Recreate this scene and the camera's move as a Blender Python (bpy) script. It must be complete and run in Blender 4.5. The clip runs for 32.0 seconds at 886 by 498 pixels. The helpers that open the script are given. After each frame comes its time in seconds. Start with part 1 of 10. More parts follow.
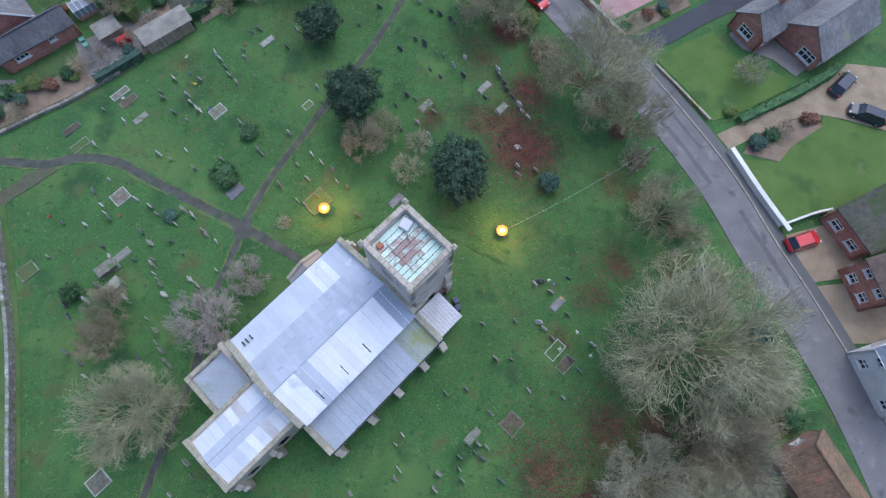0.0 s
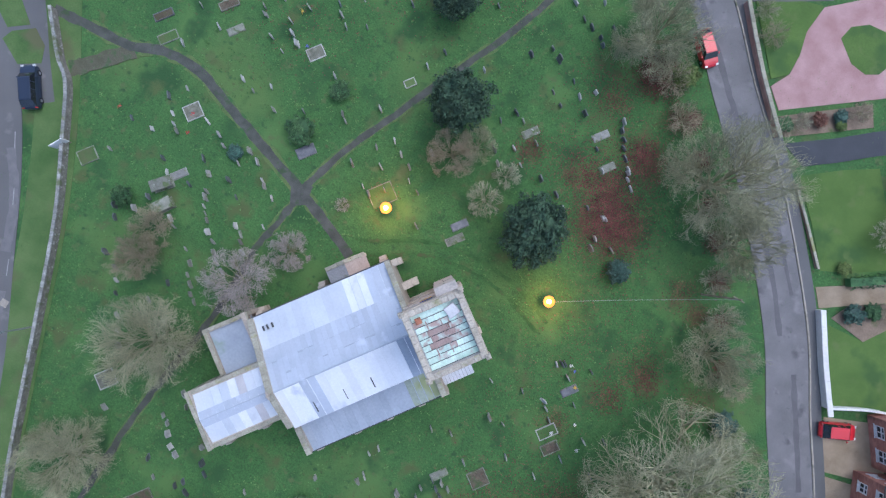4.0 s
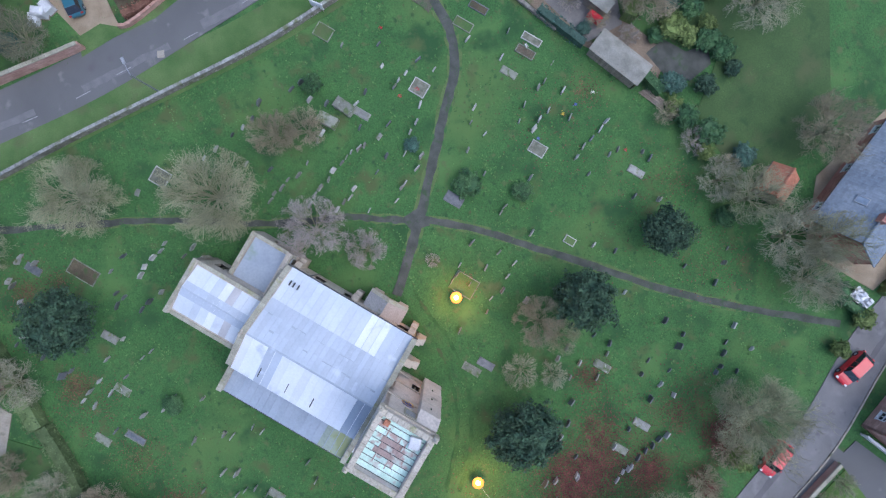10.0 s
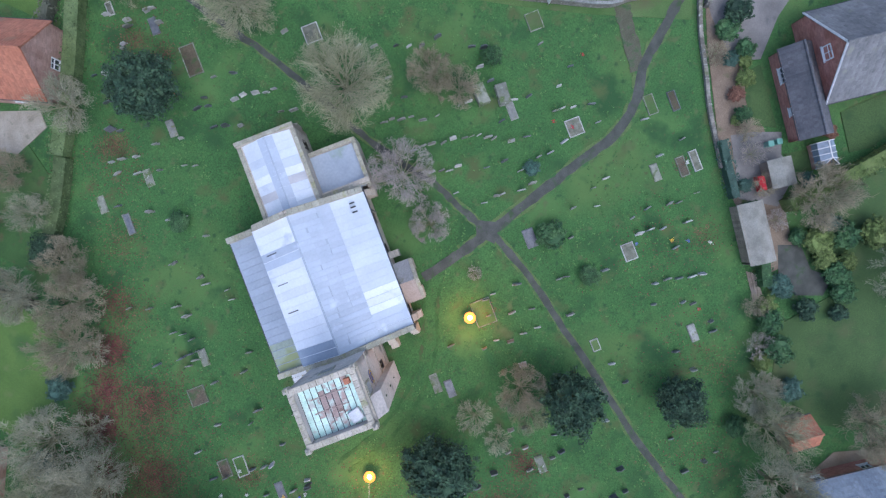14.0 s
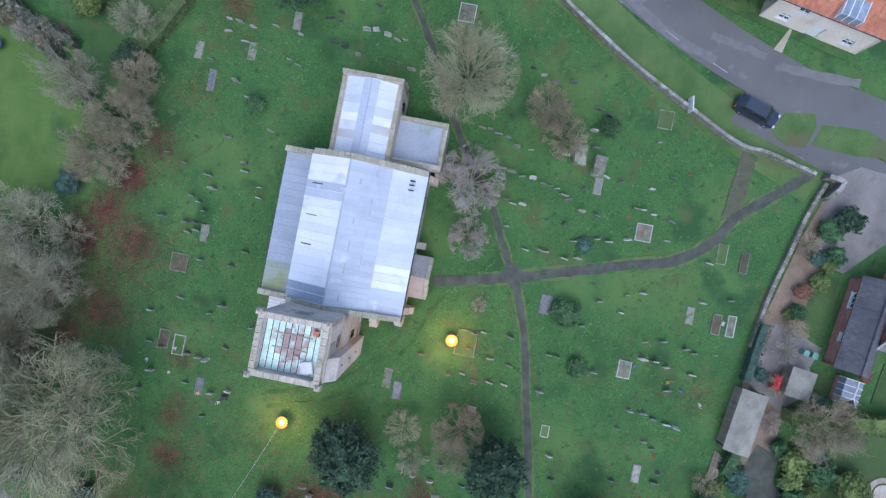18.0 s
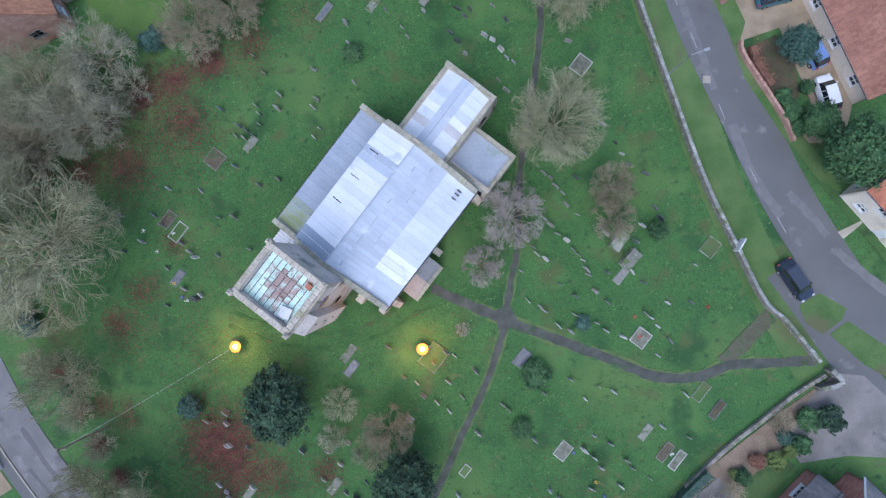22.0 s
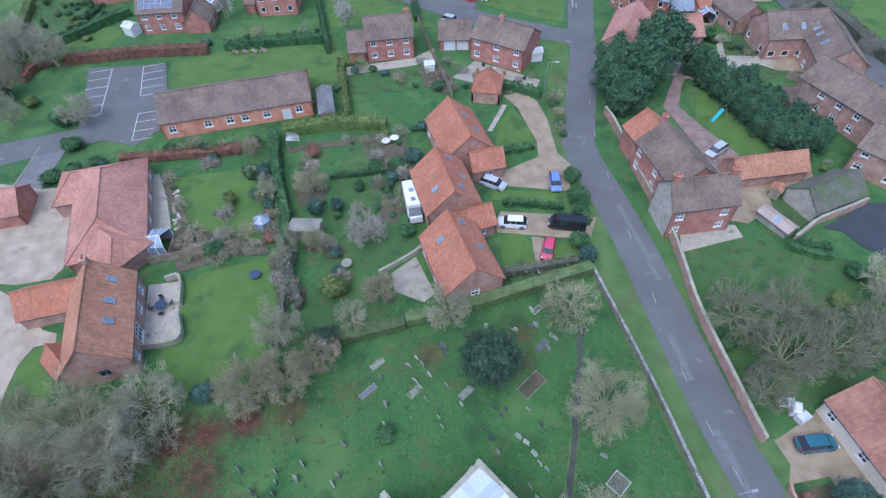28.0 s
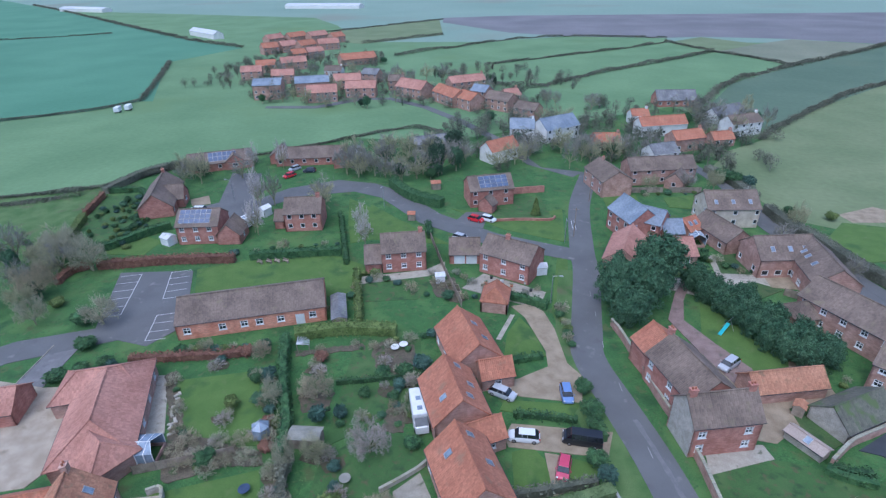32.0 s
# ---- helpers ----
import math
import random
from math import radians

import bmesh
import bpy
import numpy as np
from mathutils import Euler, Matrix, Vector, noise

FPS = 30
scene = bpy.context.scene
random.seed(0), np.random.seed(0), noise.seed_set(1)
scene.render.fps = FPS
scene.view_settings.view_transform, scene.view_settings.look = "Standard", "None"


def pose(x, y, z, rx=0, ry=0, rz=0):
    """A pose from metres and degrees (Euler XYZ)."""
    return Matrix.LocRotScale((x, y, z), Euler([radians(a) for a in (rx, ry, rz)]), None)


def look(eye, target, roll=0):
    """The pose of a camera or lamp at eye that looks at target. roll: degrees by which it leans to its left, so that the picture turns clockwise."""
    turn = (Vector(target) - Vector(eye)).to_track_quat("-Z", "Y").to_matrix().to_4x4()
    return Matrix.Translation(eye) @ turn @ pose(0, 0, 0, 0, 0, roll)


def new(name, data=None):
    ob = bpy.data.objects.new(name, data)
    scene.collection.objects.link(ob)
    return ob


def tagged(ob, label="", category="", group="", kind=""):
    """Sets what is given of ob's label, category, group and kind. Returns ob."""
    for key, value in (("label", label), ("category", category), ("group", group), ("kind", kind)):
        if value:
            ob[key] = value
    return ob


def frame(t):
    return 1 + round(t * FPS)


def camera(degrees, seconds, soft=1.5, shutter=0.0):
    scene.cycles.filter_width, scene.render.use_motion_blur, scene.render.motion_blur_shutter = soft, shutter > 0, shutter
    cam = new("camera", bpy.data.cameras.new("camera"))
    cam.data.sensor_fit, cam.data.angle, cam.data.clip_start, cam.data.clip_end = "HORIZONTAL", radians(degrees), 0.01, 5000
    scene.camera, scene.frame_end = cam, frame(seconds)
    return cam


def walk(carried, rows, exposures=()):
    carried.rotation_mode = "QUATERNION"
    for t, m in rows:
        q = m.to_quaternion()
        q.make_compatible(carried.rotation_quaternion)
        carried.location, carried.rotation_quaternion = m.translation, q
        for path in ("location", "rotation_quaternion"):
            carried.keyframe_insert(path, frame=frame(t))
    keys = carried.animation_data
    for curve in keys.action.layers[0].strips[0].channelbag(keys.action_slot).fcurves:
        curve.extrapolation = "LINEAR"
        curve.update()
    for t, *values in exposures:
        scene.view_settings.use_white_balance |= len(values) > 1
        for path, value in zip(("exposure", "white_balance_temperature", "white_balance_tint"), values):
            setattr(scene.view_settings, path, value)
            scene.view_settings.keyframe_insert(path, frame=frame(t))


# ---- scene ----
cam = camera(79.4, 32.0, 1.3)
# seconds, place in metres, turn in degrees
PATH = [
    (0, 2.51, 2.81, 57.08, 16.12, -1.47, 8.77),
    (0.5, 2.29, 5.55, 57.18, 12.51, -1.27, 12.73),
    (1, 1.84, 8.03, 57.25, 9.48, -1.13, 17.36),
    (1.5, 1.20, 10.27, 57.31, 6.80, -1.00, 21.00),
    (2, 0.34, 12.39, 57.33, 4.59, -0.95, 23.71),
    (2.5, -0.76, 14.50, 57.31, 2.31, -0.91, 26.38),
    (3, -2.22, 16.44, 57.35, 1.14, -1.00, 29.05),
    (3.5, -3.71, 18.35, 57.43, 0.89, -0.91, 30.73),
    (4, -5.22, 19.85, 57.42, 0.87, -0.94, 31.60),
    (4.5, -6.84, 21.39, 57.44, 0.62, -0.85, 34.11),
    (6.5, -12.44, 24.12, 57.67, 0.38, -0.55, 51.58),
    (7, -13.48, 24.32, 57.78, 0.28, -0.41, 54.91),
    (7.5, -14.82, 24.50, 57.93, -0.29, -0.24, 59.04),
    (8, -15.48, 24.05, 58.05, -0.12, -0.06, 63.57),
    (8.5, -16.26, 23.35, 58.12, -0.10, -0.05, 68.56),
    (9, -16.36, 22.31, 58.19, 0.43, -0.11, 74.74),
    (9.5, -16.79, 21.47, 58.21, 0.51, -0.06, 80.52),
    (10, -17.20, 20.53, 58.19, 0.41, -0.08, 84.99),
    (10.5, -17.22, 19.51, 58.13, 0.57, -0.14, 88.50),
    (11, -17.22, 18.51, 57.99, 0.65, -0.22, 92.08),
    (11.5, -17.22, 17.48, 57.89, 0.59, -0.27, 95.85),
    (12, -17.11, 16.70, 57.76, 0.53, -0.18, 99.87),
    (12.5, -17.14, 16.30, 57.69, 0.28, -0.00, 104.98),
    (13, -16.94, 16.12, 57.52, 0.30, 0.14, 111.04),
    (13.5, -17.32, 15.63, 57.38, -0.27, 0.26, 117.71),
    (14, -17.30, 15.42, 57.28, -0.35, 0.50, 123.89),
    (14.5, -17.05, 15.16, 57.14, -0.22, 0.59, 129.30),
    (16.5, -16.68, 14.49, 56.88, 0.32, 1.10, 144.48),
    (17, -16.58, 14.07, 56.83, 0.36, 1.08, 148.06),
    (17.5, -16.58, 13.63, 56.81, 0.27, 1.28, 151.91),
    (18, -16.78, 13.29, 56.87, 0.17, 1.62, 155.79),
    (18.5, -16.73, 13.02, 56.92, 0.34, 1.71, 159.63),
    (19, -16.29, 12.87, 56.89, 0.69, 1.57, 163.80),
    (19.5, -15.93, 12.70, 56.99, 0.88, 1.42, 167.14),
    (20, -15.77, 12.51, 57.12, 0.91, 1.39, 169.71),
    (20.5, -15.65, 12.40, 57.16, 0.98, 1.39, 172.80),
    (21, -15.63, 12.20, 57.25, 0.96, 1.48, 176.06),
    (21.5, -15.49, 12.01, 57.32, 0.92, 1.42, 179.25),
    (22, -15.58, 12.03, 57.38, 1.12, 1.50, 182.20),
    (22.5, -15.67, 11.88, 57.46, 1.32, 1.56, 184.28),
    (23, -15.40, 11.48, 57.54, 2.40, 1.41, 185.50),
    (23.1, -15.34, 11.41, 57.53, 3.63, 1.29, 185.88),
    (23.5, -15.30, 11.19, 57.48, 11.13, 1.43, 186.49),
    (24, -15.59, 11.08, 57.50, 17.06, 1.77, 187.41),
    (24.5, -15.84, 10.75, 57.48, 20.04, 2.01, 188.18),
    (25, -15.82, 10.33, 57.42, 22.86, 2.08, 188.85),
    (25.5, -15.71, 9.98, 57.47, 25.62, 2.08, 189.37),
    (27.5, -15.58, 9.95, 57.42, 37.09, 1.84, 190.95),
    (28, -15.33, 9.82, 57.57, 39.73, 1.64, 191.13),
    (28.5, -15.29, 9.71, 57.58, 42.49, 1.55, 191.40),
    (29, -15.35, 9.58, 57.69, 45.22, 1.59, 191.63),
    (29.5, -15.36, 9.57, 57.71, 47.99, 1.51, 191.90),
    (30, -15.15, 9.56, 57.86, 50.66, 1.38, 192.03),
    (30.5, -15.00, 9.66, 57.86, 53.44, 1.26, 192.17),
    (31, -15.04, 9.69, 57.76, 56.23, 1.28, 192.29),
    (31.5, -15.10, 9.79, 57.66, 59.02, 1.21, 192.49),
    (32, -15.19, 9.82, 57.55, 61.75, 1.17, 192.59),
]
EXPOSURES = [(0, 0.47, 5450, 11), (12, 0.51, 5400, 11), (22, 0.54, 5400, 11), (28, 0.73, 5150, 11), (30, 0.67, 5120, 11), (32, 0.49, 5080, 11)]
walk(cam, [(t, pose(x, y, z, rx, ry, rz)) for t, x, y, z, rx, ry, rz in PATH], EXPOSURES)

# ---- world and light ----
world = bpy.data.worlds.new("world")
scene.world = world
world.use_nodes = True
wn = world.node_tree.nodes
sky = wn.new("ShaderNodeTexSky")
sky.sky_type, sky.sun_disc = "NISHITA", False
sky.sun_elevation, sky.sun_rotation = radians(62), radians(20)
sky.air_density, sky.dust_density, sky.ozone_density = 0.9, 3.5, 1.4
wn["Background"].inputs["Strength"].default_value = 0.15
world.node_tree.links.new(sky.outputs[0], wn["Background"].inputs["Color"])
sun = new("sun", bpy.data.lights.new("sun", "SUN"))
sun.data.energy, sun.data.angle, sun.data.color = 0.6, radians(75), (1.0, 0.96, 0.92)
sun.matrix_world = look((0, 0, 80), (-4, -18, 0))


# ---- materials ----
def material(name, c1, c2, scale=1.0, fine=9.0, rough=0.85, bump=0.25, metal=0.0, vary=0.0, contrast=0.3, grit=0.35, tiles=None, depth=0.05, stain=None, upright=False):
    """Two scales of colour, grit and relief at real size; vary: piece by piece; tiles: courses and columns in metres, along the part's own axes."""
    m = bpy.data.materials.new(name)
    m.use_nodes = True
    nt = m.node_tree
    N, L = nt.nodes, nt.links
    p = N["Principled BSDF"]
    p.inputs["Roughness"].default_value, p.inputs["Metallic"].default_value = rough, metal
    geo = N.new("ShaderNodeNewGeometry")

    def noise_node(s, detail):
        n = N.new("ShaderNodeTexNoise")
        n.inputs["Scale"].default_value, n.inputs["Detail"].default_value = s, detail
        L.new(geo.outputs["Position"], n.inputs["Vector"])
        return n

    def math_node(op, a, b):
        n = N.new("ShaderNodeMath")
        n.operation = op
        for k, v in enumerate((a, b)):
            if isinstance(v, (int, float)):
                n.inputs[k].default_value = v
            else:
                L.new(v, n.inputs[k])
        return n.outputs[0]

    def blend(fac, a, b, mode="MIX"):
        n = N.new("ShaderNodeMix")
        n.data_type, n.blend_type = "RGBA", mode
        for k, v in ((0, fac), (6, a), (7, b)):
            if isinstance(v, (int, float)):
                n.inputs[k].default_value = v
            elif isinstance(v, tuple):
                n.inputs[k].default_value = (*v, 1)
            else:
                L.new(v, n.inputs[k])
        return n.outputs[2]

    big, small = noise_node(scale, 5), noise_node(fine, 3)
    ramp = N.new("ShaderNodeValToRGB")
    ramp.color_ramp.elements[0].position, ramp.color_ramp.elements[1].position = 0.5 - contrast / 2, 0.5 + contrast / 2
    ramp.color_ramp.elements[0].color, ramp.color_ramp.elements[1].color = (*c1, 1), (*c2, 1)
    L.new(big.outputs[0], ramp.inputs[0])
    colour = ramp.outputs[0]
    light = math_node("ADD", math_node("MULTIPLY", small.outputs[0], grit * 2), 1 - grit)
    relief = small.outputs[0]
    if vary:
        info = N.new("ShaderNodeObjectInfo")
        isl = N.new("ShaderNodeNewGeometry")
        both = math_node("FRACT", math_node("ADD", info.outputs["Random"], isl.outputs["Random Per Island"]), 0)
        light = math_node("MULTIPLY", light, math_node("ADD", math_node("MULTIPLY", both, vary * 2), 1 - vary))
    if tiles:
        tc = N.new("ShaderNodeTexCoord")
        xyz = N.new("ShaderNodeSeparateXYZ")
        L.new(tc.outputs["Object"], xyz.inputs[0])
        across, along = (math_node("ADD", xyz.outputs[0], xyz.outputs[1]), xyz.outputs[2]) if upright else (xyz.outputs[0], xyz.outputs[1])
        col = math_node("PINGPONG", math_node("MULTIPLY", across, 1 / tiles[0]), 0.5)
        row = math_node("FRACT", math_node("MULTIPLY", along, 1 / tiles[1]), 0)
        both = math_node("ADD", col, math_node("MULTIPLY", row, 0.6))
        relief = math_node("ADD", math_node("MULTIPLY", both, 1.2), math_node("MULTIPLY", relief, 0.4))
        cell = N.new("ShaderNodeTexWhiteNoise")
        cell.noise_dimensions = "2D"
        cv = N.new("ShaderNodeCombineXYZ")
        L.new(math_node("FLOOR", math_node("MULTIPLY", across, 1 / tiles[0]), 0), cv.inputs[0])
        L.new(math_node("FLOOR", math_node("MULTIPLY", along, 1 / tiles[1]), 0), cv.inputs[1])
        L.new(cv.outputs[0], cell.inputs["Vector"])
        light = math_node("MULTIPLY", light, math_node("ADD", math_node("MULTIPLY", cell.outputs["Value"], 0.3), 0.85))
    colour = blend(1.0, colour, light, "MULTIPLY")
    for stain in ([stain] if stain and not isinstance(stain, list) else stain or []):
        patch = noise_node(stain[1], 6)
        sr = N.new("ShaderNodeValToRGB")
        sr.color_ramp.elements[0].position, sr.color_ramp.elements[1].position = stain[2], stain[2] + 0.12
        L.new(patch.outputs[0], sr.inputs[0])
        colour = blend(sr.outputs[0], colour, stain[0])
    L.new(colour, p.inputs["Base Color"])
    b = N.new("ShaderNodeBump")
    b.inputs["Strength"].default_value, b.inputs["Distance"].default_value = bump, depth
    L.new(relief, b.inputs["Height"])
    L.new(b.outputs[0], p.inputs["Normal"])
    return m


def glowing(name, colour, strength):
    m = bpy.data.materials.new(name)
    m.use_nodes = True
    p = m.node_tree.nodes["Principled BSDF"]
    p.inputs["Base Color"].default_value = p.inputs["Emission Color"].default_value = (*colour, 1)
    p.inputs["Emission Strength"].default_value = strength
    return m


def glass_material(name, tint, rough=0.06):
    m = material(name, tint, tuple(c * 1.6 + 0.01 for c in tint), 0.7, 3, rough, 0.02)
    m.node_tree.nodes["Principled BSDF"].inputs["Specular IOR Level"].default_value = 0.8
    return m


MOWN = material("mown_grass", (0.039, 0.110, 0.029), (0.067, 0.160, 0.041), 0.35, 6.5, 0.95, 0.6, contrast=0.55, grit=0.8, depth=0.12, stain=[((0.095, 0.172, 0.046), 0.07, 0.55), ((0.088, 0.178, 0.048), 0.16, 0.55), ((0.03, 0.088, 0.025), 0.21, 0.56), ((0.085, 0.115, 0.038), 0.33, 0.58), ((0.10, 0.135, 0.05), 0.8, 0.60), ((0.03, 0.085, 0.026), 1.1, 0.60), ((0.078, 0.098, 0.034), 1.9, 0.62)])
ROUGHGRASS = material("rough_grass", (0.06, 0.125, 0.03), (0.115, 0.18, 0.058), 0.25, 10, 0.95, 0.5, grit=0.45, stain=((0.11, 0.12, 0.055), 0.2, 0.56))
TUFT = material("tussock_grass", (0.05, 0.13, 0.03), (0.11, 0.20, 0.06), 0.6, 9, 0.95, 0.2, vary=0.4)
LAWN = material("lawn", (0.042, 0.098, 0.026), (0.07, 0.145, 0.038), 0.3, 14, 0.95, 0.4, contrast=0.5, grit=0.5, stain=[((0.085, 0.145, 0.045), 0.16, 0.54), ((0.036, 0.08, 0.026), 0.5, 0.56), ((0.10, 0.098, 0.045), 0.7, 0.57), ((0.085, 0.07, 0.04), 1.3, 0.62)])
PASTURE = material("pasture", (0.12, 0.21, 0.09), (0.16, 0.262, 0.118), 0.03, 0.6, 0.95, 0.2, grit=0.2, stain=((0.13, 0.21, 0.08), 0.012, 0.58))
# green turned bluish: some of the distance haze is in this colour
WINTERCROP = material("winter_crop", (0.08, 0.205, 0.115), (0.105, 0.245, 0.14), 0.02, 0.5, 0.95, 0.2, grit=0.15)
STUBBLEGREEN = material("dry_grass", (0.135, 0.18, 0.078), (0.185, 0.225, 0.108), 0.04, 0.6, 0.95, 0.3, grit=0.2)
# lighter than bare soil, as far haze is mixed into the colour
PLOUGH = material("ploughed_soil", (0.15, 0.143, 0.145), (0.20, 0.19, 0.19), 0.02, 0.5, 0.95, 0.3, grit=0.2)
STUBBLE = material("stubble", (0.17, 0.185, 0.115), (0.22, 0.23, 0.15), 0.02, 0.5, 0.95, 0.3, grit=0.2)
ASPHALT = material("asphalt", (0.108, 0.109, 0.108), (0.148, 0.148, 0.146), 0.16, 30, 0.85, 0.25, contrast=0.5, grit=0.25, stain=[((0.215, 0.205, 0.20), 0.5, 0.62), ((0.115, 0.11, 0.112), 0.35, 0.62)])
OLDROAD = material("patched_asphalt", (0.138, 0.135, 0.133), (0.208, 0.202, 0.20), 0.35, 20, 0.85, 0.3, contrast=0.5, grit=0.3, stain=[((0.225, 0.217, 0.215), 0.6, 0.57), ((0.105, 0.102, 0.105), 0.55, 0.60), ((0.085, 0.083, 0.085), 1.6, 0.66)])
PATHEARTH = material("trodden_earth", (0.075, 0.078, 0.045), (0.13, 0.125, 0.085), 0.8, 10, 0.95, 0.5, contrast=0.5, grit=0.5, stain=((0.05, 0.105, 0.035), 0.8, 0.54))
EDGEGRASS = material("pale_path_edge", (0.085, 0.135, 0.04), (0.13, 0.185, 0.06), 1.2, 9, 0.95, 0.5, contrast=0.5, grit=0.5, stain=((0.05, 0.13, 0.035), 0.9, 0.5))
TARPATH = material("path_asphalt", (0.056, 0.06, 0.05), (0.096, 0.10, 0.086), 0.8, 25, 0.9, 0.4, grit=0.35, stain=((0.05, 0.085, 0.035), 0.9, 0.58))
GRAVEL = material("gravel", (0.255, 0.20, 0.13), (0.36, 0.29, 0.20), 0.5, 22, 0.95, 0.5, grit=0.4)
PALEGRAVEL = material("pale_gravel", (0.33, 0.275, 0.20), (0.44, 0.375, 0.285), 0.5, 22, 0.95, 0.5, grit=0.35, stain=((0.26, 0.22, 0.155), 0.4, 0.6))
PINKGRAVEL = material("pink_gravel", (0.36, 0.21, 0.20), (0.46, 0.30, 0.285), 0.4, 20, 0.95, 0.5, grit=0.35)
BLOCKPAVE = material("block_paving", (0.21, 0.145, 0.125), (0.29, 0.21, 0.185), 0.6, 12, 0.95, 0.4, grit=0.45, stain=((0.15, 0.13, 0.10), 0.7, 0.58))
BORDER = material("winter_border", (0.075, 0.062, 0.042), (0.15, 0.125, 0.085), 0.8, 6, 0.95, 0.6, contrast=0.6, grit=0.7, stain=[((0.06, 0.10, 0.035), 0.9, 0.54), ((0.17, 0.12, 0.08), 1.3, 0.6)])
SOIL = material("garden_soil", (0.06, 0.05, 0.03), (0.12, 0.098, 0.06), 0.7, 8, 0.95, 0.6, grit=0.5, stain=((0.06, 0.09, 0.03), 1.4, 0.52))
PAVING = material("paving", (0.29, 0.26, 0.205), (0.41, 0.375, 0.305), 0.9, 12, 0.9, 0.3, vary=0.15, contrast=0.5, grit=0.4, stain=((0.12, 0.13, 0.08), 0.8, 0.6))
LIME = material("limestone", (0.39, 0.34, 0.27), (0.53, 0.475, 0.395), 0.5, 6, 0.9, 0.45, vary=0.12, contrast=0.5, grit=0.4, stain=((0.20, 0.185, 0.12), 0.6, 0.62))
COPING = material("coping_stone", (0.29, 0.275, 0.205), (0.42, 0.40, 0.315), 0.9, 7, 0.9, 0.5, vary=0.10, contrast=0.5, grit=0.45, stain=((0.30, 0.30, 0.13), 1.1, 0.58))
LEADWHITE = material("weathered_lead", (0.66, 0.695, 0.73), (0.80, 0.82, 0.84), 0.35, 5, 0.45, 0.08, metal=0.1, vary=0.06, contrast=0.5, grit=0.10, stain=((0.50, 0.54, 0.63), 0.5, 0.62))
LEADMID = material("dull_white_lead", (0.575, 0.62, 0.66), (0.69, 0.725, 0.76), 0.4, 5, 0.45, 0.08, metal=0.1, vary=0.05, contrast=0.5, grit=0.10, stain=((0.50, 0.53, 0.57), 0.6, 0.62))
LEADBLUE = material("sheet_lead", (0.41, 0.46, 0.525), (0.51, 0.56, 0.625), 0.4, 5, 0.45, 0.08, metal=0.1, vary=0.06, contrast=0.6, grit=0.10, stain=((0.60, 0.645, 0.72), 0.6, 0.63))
LEADPALE = material("pale_sheet_lead", (0.51, 0.56, 0.61), (0.62, 0.665, 0.71), 0.4, 5, 0.45, 0.08, metal=0.1, vary=0.05, contrast=0.5, grit=0.10)
LEADDARK = material("stained_lead", (0.25, 0.295, 0.36), (0.37, 0.42, 0.48), 0.5, 5, 0.45, 0.1, metal=0.1, vary=0.08, contrast=0.6, grit=0.15)
LEADALGAE = material("algae_stained_lead", (0.28, 0.33, 0.27), (0.37, 0.42, 0.34), 0.5, 4, 0.6, 0.1, vary=0.08, grit=0.2, stain=((0.30, 0.34, 0.16), 0.5, 0.5))
LEADTAN = material("brown_tinged_lead", (0.46, 0.455, 0.465), (0.56, 0.55, 0.555), 0.5, 5, 0.5, 0.1, vary=0.06, grit=0.12)
LEADGREY = material("grey_lead", (0.30, 0.345, 0.40), (0.40, 0.445, 0.50), 0.35, 4, 0.5, 0.1, metal=0.1, vary=0.05, contrast=0.5, grit=0.15, stain=((0.22, 0.30, 0.22), 0.4, 0.66))
COPPER = material("mint_lead", (0.44, 0.64, 0.55), (0.66, 0.80, 0.72), 0.9, 6, 0.6, 0.2, vary=0.10, contrast=0.5, grit=0.25, stain=[((0.42, 0.36, 0.33), 1.0, 0.57), ((0.20, 0.21, 0.19), 2.2, 0.66)])
COPPERWASH = material("rust_washed_lead", (0.42, 0.58, 0.51), (0.60, 0.74, 0.67), 0.9, 6, 0.7, 0.2, vary=0.08, contrast=0.5, grit=0.3, stain=[((0.42, 0.32, 0.285), 0.9, 0.47), ((0.34, 0.25, 0.22), 1.6, 0.56)])
RUST = material("rusty_boards", (0.29, 0.21, 0.185), (0.42, 0.33, 0.295), 1.2, 9, 0.9, 0.4, vary=0.06, contrast=0.6, grit=0.4, stain=[((0.52, 0.64, 0.58), 0.9, 0.55), ((0.22, 0.15, 0.13), 1.3, 0.60)])
WORNSTONE = material("mossy_worn_stone", (0.15, 0.16, 0.12), (0.30, 0.305, 0.25), 1.8, 12, 0.9, 0.5, vary=0.25, contrast=0.6, grit=0.4, stain=[((0.10, 0.14, 0.05), 1.5, 0.52), ((0.42, 0.42, 0.39), 3.0, 0.62)])
STONETILE = material("stone_roof_tiles", (0.25, 0.255, 0.26), (0.36, 0.36, 0.36), 0.7, 7, 0.9, 0.4, contrast=0.6, grit=0.4, stain=((0.18, 0.19, 0.13), 0.9, 0.58))
TANTILE = material("tan_roof_tiles", (0.33, 0.265, 0.22), (0.45, 0.37, 0.315), 0.7, 7, 0.9, 0.4, contrast=0.6, grit=0.35)
TOWERSTONE = material("pink_tinged_ashlar", (0.50, 0.44, 0.39), (0.68, 0.61, 0.555), 0.45, 5, 0.9, 0.45, vary=0.08, contrast=0.5, grit=0.3, stain=[((0.33, 0.31, 0.27), 0.7, 0.58), ((0.62, 0.50, 0.44), 0.5, 0.60)])
